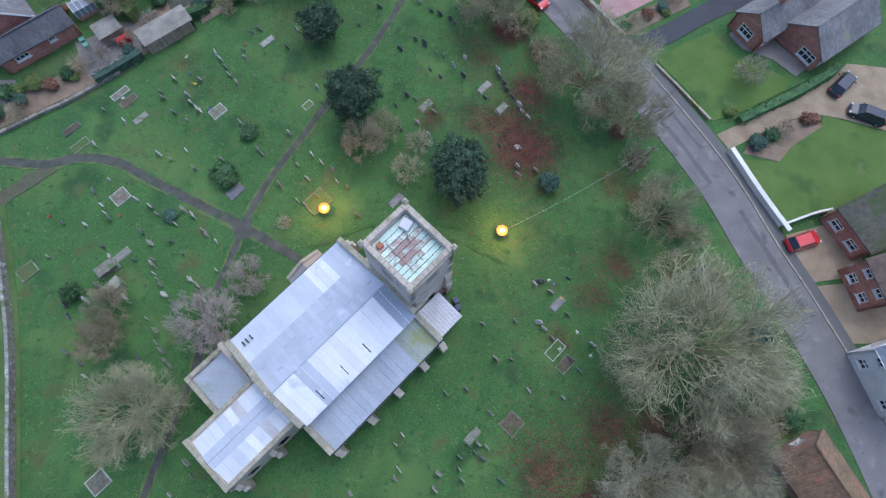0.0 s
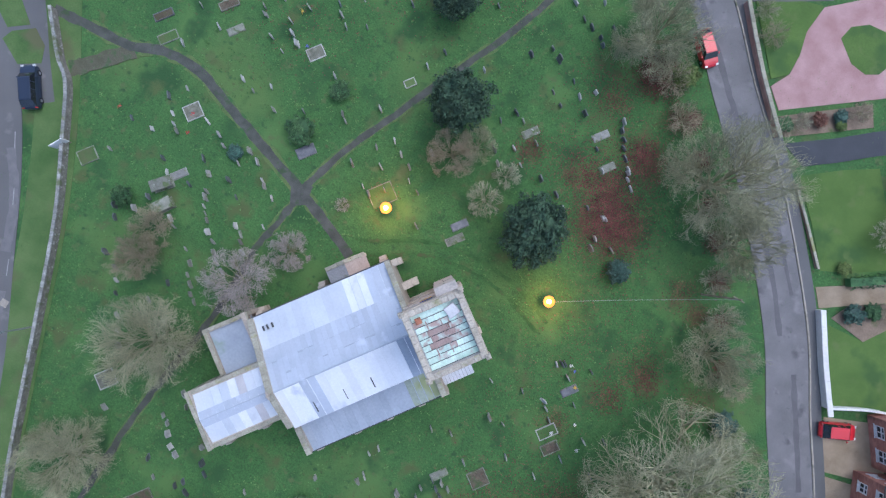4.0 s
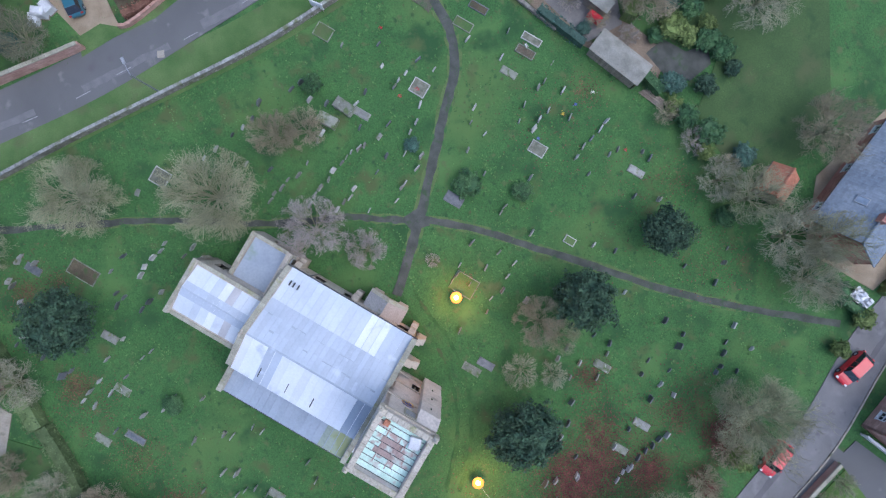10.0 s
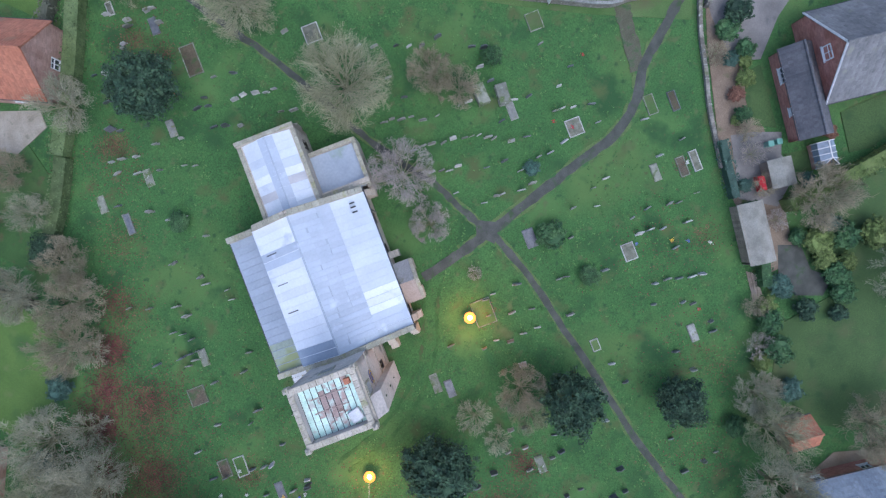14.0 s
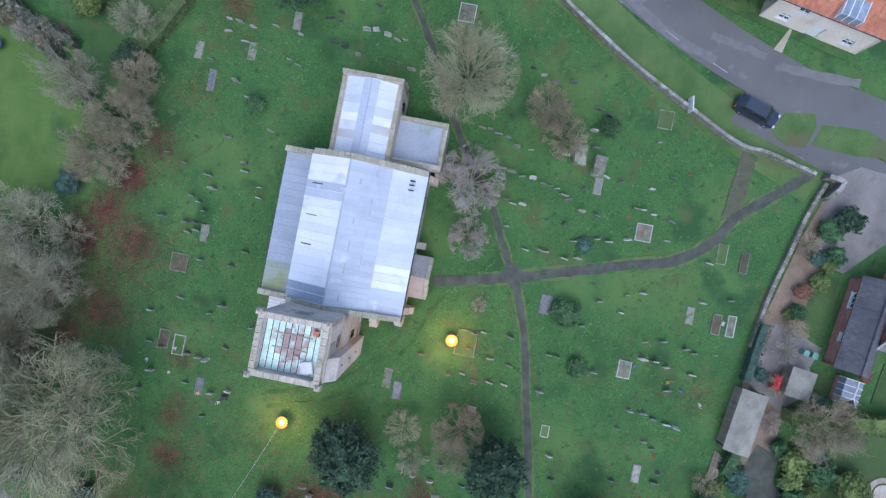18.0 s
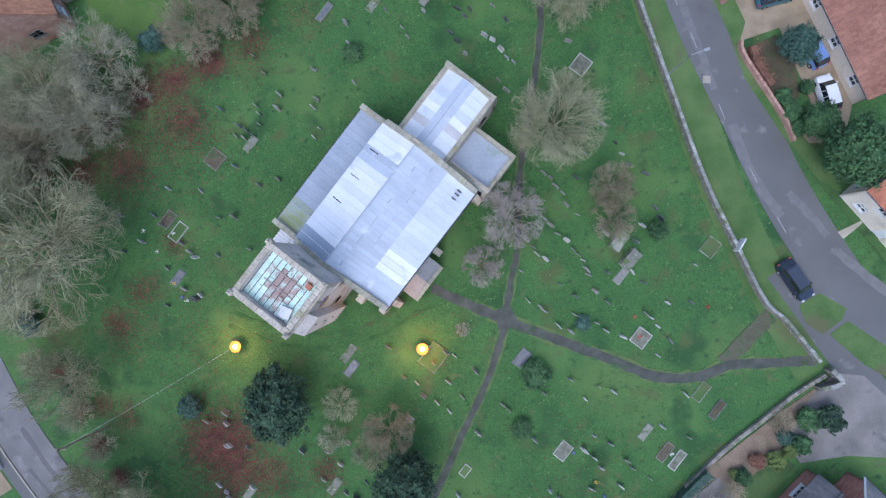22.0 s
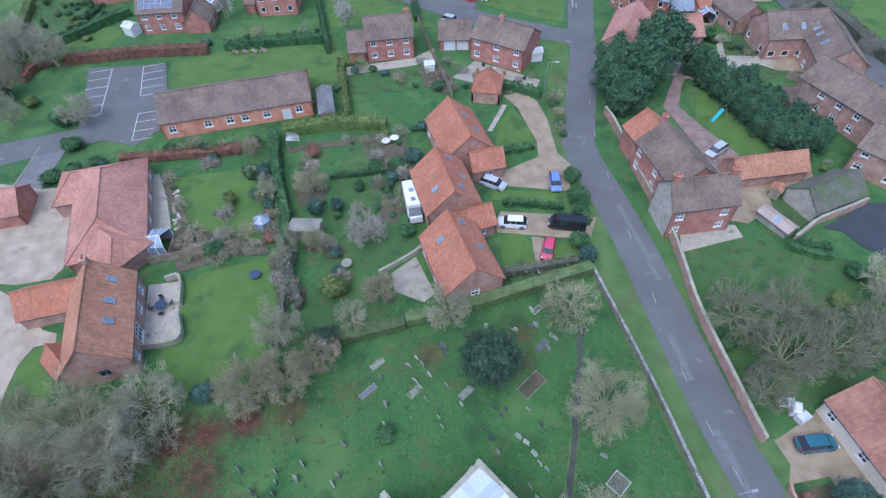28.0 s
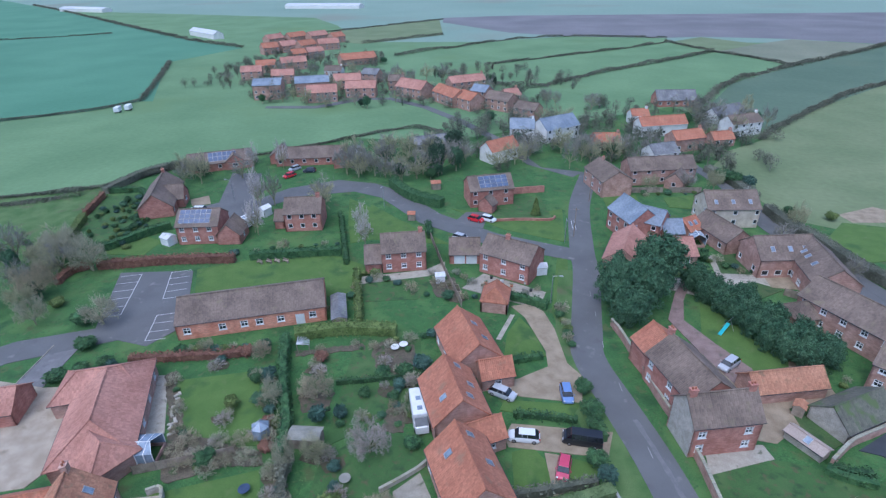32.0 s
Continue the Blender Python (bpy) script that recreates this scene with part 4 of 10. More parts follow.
# nave, aisles and their walls
church_wall("north_wall", E0, N0, 0, W0 - E0, 4.05, [(1.6, 1.4, 1.3, 1.6), (4.9, 1.4, 1.3, 1.6), (8.2, 1.4, 1.3, 1.6), (11.6, 1.4, 1.3, 1.6)])
church_wall("south_wall", W0, S0, 180, W0 - E0, 5.15, [(1.2, 1.6, 1.3, 1.8), (7.7, 1.6, 1.3, 1.8), (11.2, 1.6, 1.3, 1.8)])
church_wall("clerestory_wall", E0, 6.35, 0, W0 - E0, 6.45, [(1.8, 5.15, .8, .7), (5.2, 5.15, .8, .7), (8.6, 5.15, .8, .7)], 0.45)
for name, x in (("east_gable", E0), ("west_gable", W0 - .55)):
    part(name, Geo().extrude([(N0, 0), (S0, 0), (S0, 5.6), (13.7, 6.95), (10.1, 8.35), (6.35, 6.85), (6.35, 5.2), (N0, 4.9)], "x", x, x + .55), LIME, church)
    cx = x + .27
    for a, b in (((cx, N0 - .1, 4.9), (cx, 6.35, 5.2)), ((cx, 6.3, 6.85), (cx, 10.1, 8.35)), ((cx, 10.1, 8.35), (cx, 13.7, 6.95)), ((cx, 13.7, 6.95), (cx, S0 + .1, 5.6))):
        coping(a, b, .72, .12)
part("eaves_gutter", Geo().tube((E0, N0 - .14, 4.1), (W0, N0 - .14, 4.1), .07, .07, 6, True), DARKPAINT, church, "dark iron eaves gutter")
for x in (-5.4, -1.2, 2.4, 6.0, 8.7):
    buttress(x, N0, 0)
for x in (-5.4, 1.4, 8.2):
    buttress(x, S0, 180)
buttress(W0, S0 - .3, 90, 4.2)
buttress(W0, 14.2, 90, 3.0, .8, 1.6)


def lead_roof(name, x0, x1, y0, z0, y1, z1, n, mats, rows=1, roll=0.045, label=""):
    """Sheets of lead from eave to ridge, with wooden-cored rolls between them."""
    base = part(name, Geo().sheet((x0, y0, z0), (x1, y0, z0), (x1, y1, z1), (x0, y1, z1), .16), LEADGREY, church, label)
    rng = random.Random(n + rows)
    for k in range(n):
        a, b = x0 + (x1 - x0) * k / n + .012, x0 + (x1 - x0) * (k + 1) / n - .012
        for r in range(rows):
            f0, f1 = r / rows, (r + 1) / rows
            if rows > 1:
                f0 = max(0, f0 + (rng.uniform(-.05, .05) if r else 0))
            p, q = (y0 + (y1 - y0) * f0, z0 + (z1 - z0) * f0), (y0 + (y1 - y0) * f1, z0 + (z1 - z0) * f1)
            lift = .018 + .008 * r
            part("lead_sheet", Geo().sheet((a, p[0], p[1] + lift), (b, p[0], p[1] + lift), (b, q[0], q[1] + lift), (a, q[0], q[1] + lift), .014), mats[k % len(mats)], base)
    for k in range(n + 1):
        x = x0 + (x1 - x0) * k / n
        part("lead_roll", Geo().tube((x, y0, z0 + .03), (x, y1, z1 + .03), roll, roll, 5, True), mats[0], base)
    return base


lead_roof("north_aisle_roof", E0 + .55, W0 - .55, 2.82, 4.2, 6.35, 4.85, 19, [LEADGREY] * 15 + [LEADALGAE] * 4, 1, .04, "grey lead aisle roof, green with algae at one end")
# the last two sheets, next to the tower, are darker and bluer
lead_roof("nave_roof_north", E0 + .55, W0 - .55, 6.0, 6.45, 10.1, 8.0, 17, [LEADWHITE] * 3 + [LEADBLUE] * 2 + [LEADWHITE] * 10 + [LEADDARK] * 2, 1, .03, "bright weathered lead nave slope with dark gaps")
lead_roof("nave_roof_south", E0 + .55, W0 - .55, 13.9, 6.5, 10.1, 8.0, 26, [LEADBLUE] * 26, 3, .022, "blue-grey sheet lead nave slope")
lead_roof("south_aisle_roof", E0 + .55, W0 - .55, 17.2, 5.25, 13.75, 6.4, 18, [LEADPALE] * 12 + [LEADWHITE] * 3 + [LEADBLUE] * 3, 1, .025, "pale sheet lead south aisle slope")
part("ridge_roll", Geo().tube((E0 + .5, 10.1, 8.03), (W0 - .5, 10.1, 8.03), .09, .09, 8, True), LEADBLUE, church)
for x in (-2.6, 0.4, 3.2):
    part("slip_gap", Geo().sheet((x, 6.6, 6.72), (x + .11, 6.6, 6.72), (x + .11, 7.7, 7.13), (x, 7.7, 7.13), .01), DARKPAINT, church, "dark gap where a lead sheet has slipped")
for x in (-4.6, -4.2, -3.7):
    part("vent_cowl", Geo().box(x, 15.6, 5.8, x + .12, 16.1, 6.05, .03), DARKPAINT, church)
part("gutter", Geo().tube((E0, S0 + .14, 5.15), (W0, S0 + .14, 5.15), .08, .08, 6, True), DARKPAINT, church, "black iron gutter")
for x in (-3.5, 4.4, 8.8):
    part("downpipe", Geo().tube((x, S0 + .1, 0), (x, S0 + .1, 5.1), .055, .055, 6), DARKPAINT, church)

# chancel
CE, CN, CS = -14.1, 7.1, 13.1
church_wall("chancel_north_wall", CE, CN, 0, E0 - CE, 5.15, [(1.5, 1.6, 1.1, 1.9), (5.2, 1.6, 1.1, 1.9)], .5)
church_wall("chancel_south_wall", E0, CS, 180, E0 - CE, 5.15, [(5.9, 1.6, 1.1, 1.9)], .5)
church_wall("chancel_east_wall", CE, CS, -90, CS - CN, 5.5, [(1.7, 1.7, 2.6, 2.5)], .5)
for a, b in (((CE + .2, CN - .05, 5.5), (CE + .2, CS + .05, 5.5)), ((CE, CN + .2, 5.15), (E0, CN + .2, 5.15)), ((CE, CS - .2, 5.15), (E0, CS - .2, 5.15))):
    coping(a, b, .5, .15)
for x, y, t in ((CE, CN + .5, -90), (CE, CS - .5, -90), (CE + .4, CN, 0), (-9.6, CN, 0)):
    buttress(x, y, t, 3.6, .6, .8)
lead_roof("chancel_roof_north", CE + .5, E0, CN + .5, 5.05, 10.1, 5.65, 9, [LEADMID, LEADMID, LEADPALE, LEADMID, LEADWHITE, LEADMID, LEADTAN, LEADMID, LEADMID], 1, .035, "pale patched lead chancel slope")
lead_roof("chancel_roof_south", CE + .5, E0, CS - .5, 5.05, 10.1, 5.65, 9, [LEADMID, LEADMID, LEADMID, LEADPALE, LEADWHITE, LEADTAN, LEADMID, LEADMID, LEADPALE], 1, .035, "pale patched lead chancel slope")
for s in (-1, 1):
    for k in range(6):
        x = CE + .55 + (E0 - CE - .6) * k / 6
        part("ridge_sheet", Geo().sheet((x, 10.1 + s * .78, 5.545), (x + (E0 - CE - .6) / 6 - .02, 10.1 + s * .78, 5.545), (x + (E0 - CE - .6) / 6 - .02, 10.1, 5.7), (x, 10.1, 5.7), .02), LEADBLUE, church)
part("ridge_roll", Geo().tube((CE + .5, 10.1, 5.69), (E0, 10.1, 5.68), .07, .07, 6), LEADBLUE, church)
part("ridge_cross", Geo().box(E0 + .15, 10.02, 8.4, E0 + .35, 10.18, 9.2, .02).box(E0 + .15, 9.75, 8.8, E0 + .35, 10.45, 8.95, .02), LIME, church, "small stone gable cross")

# vestry
VE, VS = -11.1, 18.1
church_wall("vestry_east_wall", VE, VS, -90, VS - CS, 3.5, [(1.9, 1.2, 1.0, 1.3)], .45)
church_wall("vestry_south_wall", E0, VS, 180, E0 - VE, 3.5, [(2.2, 1.2, 1.0, 1.3)], .45)
church_wall("vestry_west_wall", E0 - .45, CS, 90, VS - CS, 4.3, [], .45)
part("vestry_roof", Geo().sheet((VE + .3, CS, 3.25), (E0 - .3, CS, 3.25), (E0 - .3, VS - .3, 3.12), (VE + .3, VS - .3, 3.12), .2), LEADGREY, church, "smooth grey flat lead vestry roof")
coping((VE + .2, CS, 3.5), (VE + .2, VS, 3.5), .5, .13)
coping((VE, VS - .2, 3.5), (E0, VS - .2, 3.5), .5, .13)
coping((E0 - .5, CS, 4.3), (E0 - .5, VS, 4.1), .6, .13)

# south porch
for y in (2.7, 6.1):
    church_wall("porch_wall", y, S0, 90, 1.9, 2.2, [], .35).matrix_basis = pose(y + .35, S0, 0, 0, 0, 90)
part("porch_gable", Geo().extrude([(2.5, 0), (3.6, 0), (3.6, 1.9), (4.55, 2.35), (5.5, 1.9), (5.5, 0), (6.6, 0), (6.6, 2.3), (4.55, 3.3), (2.5, 2.3)], "y", 18.7, 19.05), LIME, church)
part("porch_slope", Geo().sheet((2.35, S0, 2.3), (2.35, 18.75, 2.3), (4.55, 18.75, 3.2), (4.55, S0, 3.2), .12), STONETILE, church, "grey stone-tiled porch slope")
part("porch_slope", Geo().sheet((6.75, S0, 2.3), (6.75, 18.75, 2.3), (4.55, 18.75, 3.2), (4.55, S0, 3.2), .12), TANTILE, church, "tan tiled porch slope")
coping((2.4, 18.9, 2.3), (4.55, 18.9, 3.3), .5, .12)
coping((4.55, 18.9, 3.3), (6.7, 18.9, 2.3), .5, .12)

# west tower
TE, TW, TN, TS, TH = 8.9, 14.05, 6.75, 12.5, 14.6
for name, x, y, t, n in (("tower_north_wall", TE, TN, 0, TW - TE), ("tower_south_wall", TW, TS, 180, TW - TE), ("tower_west_wall", TW, TN, 90, TS - TN), ("tower_east_wall", TE, TS, -90, TS - TN)):
    church_wall(name, x, y, t, n, TH, [(n / 2 - .45, 2.2, .9, 1.8)] if "east" not in name else [], .46)
    belfry = part("belfry_window", frame_ring(1.3, 1.7, .16, -.07, .02), COPING, church)
    belfry.matrix_basis = pose(x, y, 0, 0, 0, t) @ pose(n / 2, 0, 11.2)
    for k in range(6):
        part("louvre", Geo().extrude([(-.055, .18 + .24 * k), (.0, .34 + .24 * k), (-.005, .38 + .24 * k), (-.06, .22 + .24 * k)], "x", -.49, .49), STONETILE, belfry)
for z, o, h in ((0, .22, .7), (4.6, .1, .18), (9.4, .1, .18), (13.7, .16, .24)):
    part("string_course", Geo().box(TE - o, TN - o, z, TW + o, TN - .002, z + h).box(TE - o, TS + .002, z, TW + o, TS + o, z + h).box(TW + .002, TN - o, z, TW + o, TS + o, z + h), LIME, church)
part("tower_roof", Geo().box(TE + .4, TN + .4, 13.6, TW - .4, TS - .4, 13.75), LEADGREY, church)
rng = random.Random(11)
for k in range(9):
    y0 = TN + .50 + (TS - TN - 1.0) * k / 9
    y1 = y0 + (TS - TN - 1.0) / 9 - .015
    cuts = [TE + .50, TE + 1.5 + rng.uniform(-.4, .4), TE + 2.6 + rng.uniform(-.3, .5), TW - 1.5 - rng.uniform(-.3, .4), TW - .50]
    for i in range(4):
        worn = 2 if i in (1, 2) and 3 <= k <= 5 else 1 if (i in (1, 2) and k in (2, 6)) or (i in (0, 3) and 3 <= k <= 5) or (i == 0 and k == 7) else 0
        part("roof_sheet", Geo().box(cuts[i] + .006, y0, 13.75, cuts[i + 1] - .006, y1, 13.80 + rng.uniform(0, .008), .006), (COPPER, COPPERWASH, RUST)[worn], church, ("mint-green patinated lead sheet", "rust-washed green lead sheet", "rust-stained bare boards")[worn])
    part("roof_roll", Geo().tube((TE + .50, y0 - .03, 13.82), (TW - .50, y0 - .03, 13.82), .028, .028, 5), DARKPAINT, church)
part("hatch", Geo().box(12.3, 10.7, 13.75, 13.3, 11.7, 14.25, .04), CORRUGATED, church, "pale raised roof hatch").matrix_basis = Matrix.Translation((12.8, 11.2, 0)) @ pose(0, 0, 0, 0, 0, 15) @ Matrix.Translation((-12.8, -11.2, 0))
part("sand_box", Geo().box(9.7, 11.2, 13.8, 10.2, 11.7, 14.15, .04), PANTILE, church, "small orange box on the tower roof")
part("roof_beam", Geo().box(10.4, 8.1, 13.83, 10.5, 11.2, 13.9).box(11.6, 8.0, 13.83, 11.68, 11.0, 13.89), RUST, church, "old bare timbers on the tower roof")
for k in range(9):
    for side in range(4):
        L_ = (TS - TN) if side > 1 else (TW - TE)
        a = L_ * (k + .5) / 9
        hh, ww = .68 + .015 * (k % 2), L_ / 18 - .003
        x, y = ((TE + a, TN + .2), (TE + a, TS - .2), (TE + .2, TN + a), (TW - .2, TN + a))[side]
        dx, dy = (ww, .26) if side < 2 else (.26, ww)
        part("parapet_stone", Geo().box(x - dx, y - dy, TH - .02, x + dx, y + dy, TH + hh - .55, .05), PARAPET, church)
for x, y in ((TE, TN), (TE, TS), (TW, TN), (TW, TS)):
    pin = part("pinnacle_stump", Geo().box(x - .22, y - .22, TH - .5, x + .22, y + .22, TH + .36, .05), PARAPET, church)
    cx, cy = (TE + .25 if x == TE else TW - .25), (TN + .25 if y == TN else TS - .25)
    part("corner_stone", Geo().box(cx - .27, cy - .27, TH - .4, cx + .27, cy + .27, TH + .17, .04), PARAPET, church)
    part("cap_stone", Geo().tube((x, y, TH + .35), (x, y, TH + .55), .2, .08, 4, True), PARAPET, pin)
for x, y, t in ((TW, TN + .5, 90), (TW, TS - .5, 90), (TW - .5, TN, 0)):
    buttress(x, y, t, 7.0, .7, .6)
turret = part("stair_turret", Geo().extrude([(TS, 0), (TS + .75, 0), (TS + .75, 11.6), (TS, 12.9)], "x", TW - 2.0, TW + .02), TOWERSTONE, church)
for z in (3.4, 6.6, 9.8):
    part("slit_window", Geo().box(TW - 1.08, TS + .6, z, TW - .92, TS + .762, z + .55), GLASS, turret)
CLOCKBLUE = material("blue_clock_paint", (0.06, 0.07, 0.25), (0.09, 0.10, 0.34), 2, 14, .5, .05)
GILT = material("gilded_metal", (0.55, 0.36, 0.10), (0.68, 0.46, 0.15), 2, 14, .35, .05, metal=.8)
clock_x = (TE + TW) / 2 - .45
dial = part("clock_face", Geo().tube((clock_x, TS + .01, 9.9), (clock_x, TS + .08, 9.9), .62, .62, 24, True), CLOCKBLUE, church, "round blue clock face with a gilt ring")
ring = Geo()
for k in range(24):
    a, b = 6.28319 * k / 24, 6.28319 * (k + 1) / 24
    ring.tube((clock_x + .6 * math.cos(a), TS + .09, 9.9 + .6 * math.sin(a)), (clock_x + .6 * math.cos(b), TS + .09, 9.9 + .6 * math.sin(b)), .03, .03, 5)
part("ring", ring, GILT, dial)
for k in range(12):
    a = math.radians(30 * k)
    part("hour_mark", Geo().tube((clock_x + .42 * math.cos(a), TS + .1, 9.9 + .42 * math.sin(a)), (clock_x + .52 * math.cos(a), TS + .1, 9.9 + .52 * math.sin(a)), .022, .022, 5, True), GILT, dial)
for a, n in ((70, .45), (200, .3)):
    part("clock_hand", Geo().tube((clock_x, TS + .12, 9.9), (clock_x + n * math.cos(math.radians(a)), TS + .12, 9.9 + n * math.sin(math.radians(a))), .03, .015, 5, True), GILT, dial)

# boiler house against the tower, and bins beside it
WHITESHEET = material("white_corrugated_sheet", (0.60, 0.61, 0.63), (0.74, 0.75, 0.77), 0.8, 8, 0.55, 0.1, grit=0.2)
boiler = thing("boiler_house", "small lean-to with pale corrugated roof against the tower", "outbuilding", pose(0, 0, 0, 0, 0, 54.69))
part("wall", Geo().box(9.1, 3.4, 0, 12.2, 3.7, 2.2).box(11.9, 3.7, 0, 12.2, 6.5, 2.2), BRICK, boiler)
part("roof_deck", Geo().sheet((9.0, 3.2, 2.16), (12.35, 3.2, 2.16), (12.35, 6.6, 2.76), (9.0, 6.6, 2.76), .05), GREYMETAL, boiler)
for k in range(9):
    x = 9.02 + k * .37
    part("roof_sheet", Geo().sheet((x, 3.15, 2.22), (x + .32, 3.15, 2.28), (x + .32, 6.62, 2.88), (x, 6.62, 2.82), .03), WHITESHEET, boiler, "white corrugated sheet")


def wheelie_bin(u, v, mat, label):
    b = thing("wheelie_bin", label, "bin", pose(0, 0, 0, 0, 0, 54.69) @ pose(u, v, 0, 0, 0, 12 * u))
    part("body", Geo().slab([(-.24, -.26), (.24, -.26), (.24, .26), (-.24, .26)], .1, .95), mat, b)
    part("lid", Geo().box(-.28, -.33, .95, .28, .33, 1.03, .03), mat, b)
    part("wheel", Geo().tube((-.26, .26, .1), (.26, .26, .1), .1, .1, 8, True), RUBBER, b)


BLUEBIN = material("blue_plastic", (0.04, 0.06, 0.12), (0.06, 0.08, 0.15), 1, 9, .5, .05)
wheelie_bin(12.9, 4.2, BLUEBIN, "dark blue plastic bin beside the boiler house")
wheelie_bin(13.3, 4.9, BLUEBIN, "dark blue plastic bin beside the tower")
wheelie_bin(12.6, 5.7, DARKPAINT, "black plastic bin beside the tower")


# ---- floodlights ----
FLOOD = glowing("sodium_lens", (1.0, 0.52, 0.10), 16)


# emission of a disc added to stand for the halo round the lamp
AMBER = glowing("amber_reflector", (1.0, 0.22, 0.008), 1.7)
AMBER.node_tree.nodes["Principled BSDF"].inputs["Base Color"].default_value = (.03, .012, .004, 1)


def floodlight(x, y, aim):
    f = thing("floodlight", "lit yellow sodium floodlight on a short post in the grass", "floodlight", pose(x, y, 0, 0, 0, aim), "churchyard floodlights")
    part("post", Geo().tube((0, 0, -.1), (0, 0, .75), .05, .05, 8), DARKPAINT, f)
    part("housing", Geo().extrude([(-.3, .7), (.2, .7), (.28, 1.05), (-.32, .98)], "x", -.34, .34), DARKPAINT, f)
    part("reflector", Geo().tube((0, 0, 1.0), (0, 0, 1.10), .40, .62, 24, True), AMBER, f, "amber glowing reflector rim")
    part("lens", Geo().tube((0, 0, 1.0), (0, 0, 1.14), .27, .26, 16, True).tube((0, 0, 1.13), (0, 0, 1.28), .25, .12, 16, True), FLOOD, f, "glowing orange lens")
    lamp = new("floodlight_lamp", bpy.data.lights.new("floodlight_lamp", "POINT"))
    lamp.data.energy, lamp.data.color, lamp.data.shadow_soft_size = 560, (1.0, 0.40, 0.05), 0.6
    lamp.location = (x, y, 2.3)


floodlight(7.6, 22.2, 150)
floodlight(-12.3, 21.6, 250)


# ---- trees, shrubs, hedges ----
def grow(seed, stems, counts, shrink, thin, flat=1.0, droop=0.0, r0=.017):
    """The limbs and the twigs of a bare winter crown, one metre in radius and height: boughs fan outwards and divide into fine straight twigs."""
    rng = random.Random(seed)
    limbs, twigs = Geo(), Geo()

    def swing(d, lo, hi):
        side = Vector((rng.gauss(0, 1), rng.gauss(0, 1), rng.gauss(0, 1)))
        side = (side - d * side.dot(d)).normalized()
        a = rng.uniform(lo, hi)
        return d * math.cos(a) + side * math.sin(a)

    def bough(p, d, n, r, level):
        end = level == len(counts)
        steps = 3 if level == 0 else 1 if end else 2
        g = limbs if level < 2 else twigs
        line, heads = [p], []
        for k in range(steps):
            out = Vector((line[-1].x, line[-1].y, 0))
            d = (swing(d, .04, .26) + (out.normalized() if out.length > .01 else out) * .10 + Vector((0, 0, .10 - droop))).normalized()
            line.append(line[-1] + d * n / steps)
            heads.append(d)
        for k in range(steps):
            g.tube(line[k], line[k + 1], max(r * (1 - .22 * k), thin), max(r * (.78 - .22 * k), thin * .6), 5 if level == 0 else 4 if level == 1 else 3)
        if end:
            return
        for k in range(counts[level]):
            f = rng.uniform(.25, 1.0) * steps
            i = min(steps - 1, int(f))
            bough(line[i] + (line[i + 1] - line[i]) * (f - i), swing(heads[i], .4 + .08 * level, .85 + .12 * level), n * shrink * rng.uniform(.75, 1.2), max(r * .5, thin), level + 1)

    limbs.tube((0, 0, -.05), (0, 0, .3), .036, .03, 8)
    for k in range(stems):
        a, rise = 2.39996 * k + rng.uniform(-.2, .2), (k + .5) / stems
        lean = math.sqrt(rise) * 1.25 / flat if flat < 1 else math.sqrt(rise) * 1.3
        bough(Vector((0, 0, rng.uniform(.14, .3))), Vector((math.sin(lean) * math.cos(a), math.sin(lean) * math.sin(a), math.cos(lean) / flat)).normalized(), rng.uniform(.5, .6), r0, 0)
    far = sorted(math.hypot(x, y) for x, y, z in twigs.v)[int(len(twigs.v) * .84)]
    top = sorted(z for x, y, z in twigs.v)[int(len(twigs.v) * .97)]

    def tame(p):
        x, y, z = p[0] / far, p[1] / far, p[2] / top
        d = math.hypot(x, y)
        q = d if d < .85 else .85 + .25 * math.tanh((d - .85) / .25)
        return (x * q / d, y * q / d, z) if d > 0 else (x, y, z)

    for g in (limbs, twigs):
        g.v = [tame(p) for p in g.v]
    return limbs.mesh("limbs"), twigs.mesh("twigs")


FINE = [grow(s, 15, (7, 6, 5, 2), .6, .0013, 1.0, d, .015) for s, d in ((5, 0.03), (6, 0.06))]
BARE = [grow(s, 15, (6, 6, 5), .56, .0025, 1.0, d, .013) for s, d in ((1, 0.0), (2, 0.04), (3, 0.08), (4, 0.02))]
DENSE = [grow(s, 18, (6, 7, 6), .52, .0024, 1.0, .03, .011) for s in (9, 10)]
SPARSE = [grow(s, 10, (5, 6), .6, .0075) for s in (11, 12)]
SHRUBBY = [grow(s, 16, (6, 7), .58, .0050, 1.5, .06, .010) for s in (7, 8)]
TREE_LABEL = {TWIGDARK: "dark bare garden tree with ivied boughs", TWIGFAR: "bare grey tree among the far gardens", TWIG: "bare grey winter tree with a wide open crown", TWIGGREEN: "bare olive-tinged winter tree with fine dense twigs", TWIGPINK: "small bare pinkish tree with dense fine twigs", TWIGBROWN: "bare brown-twigged winter tree"}


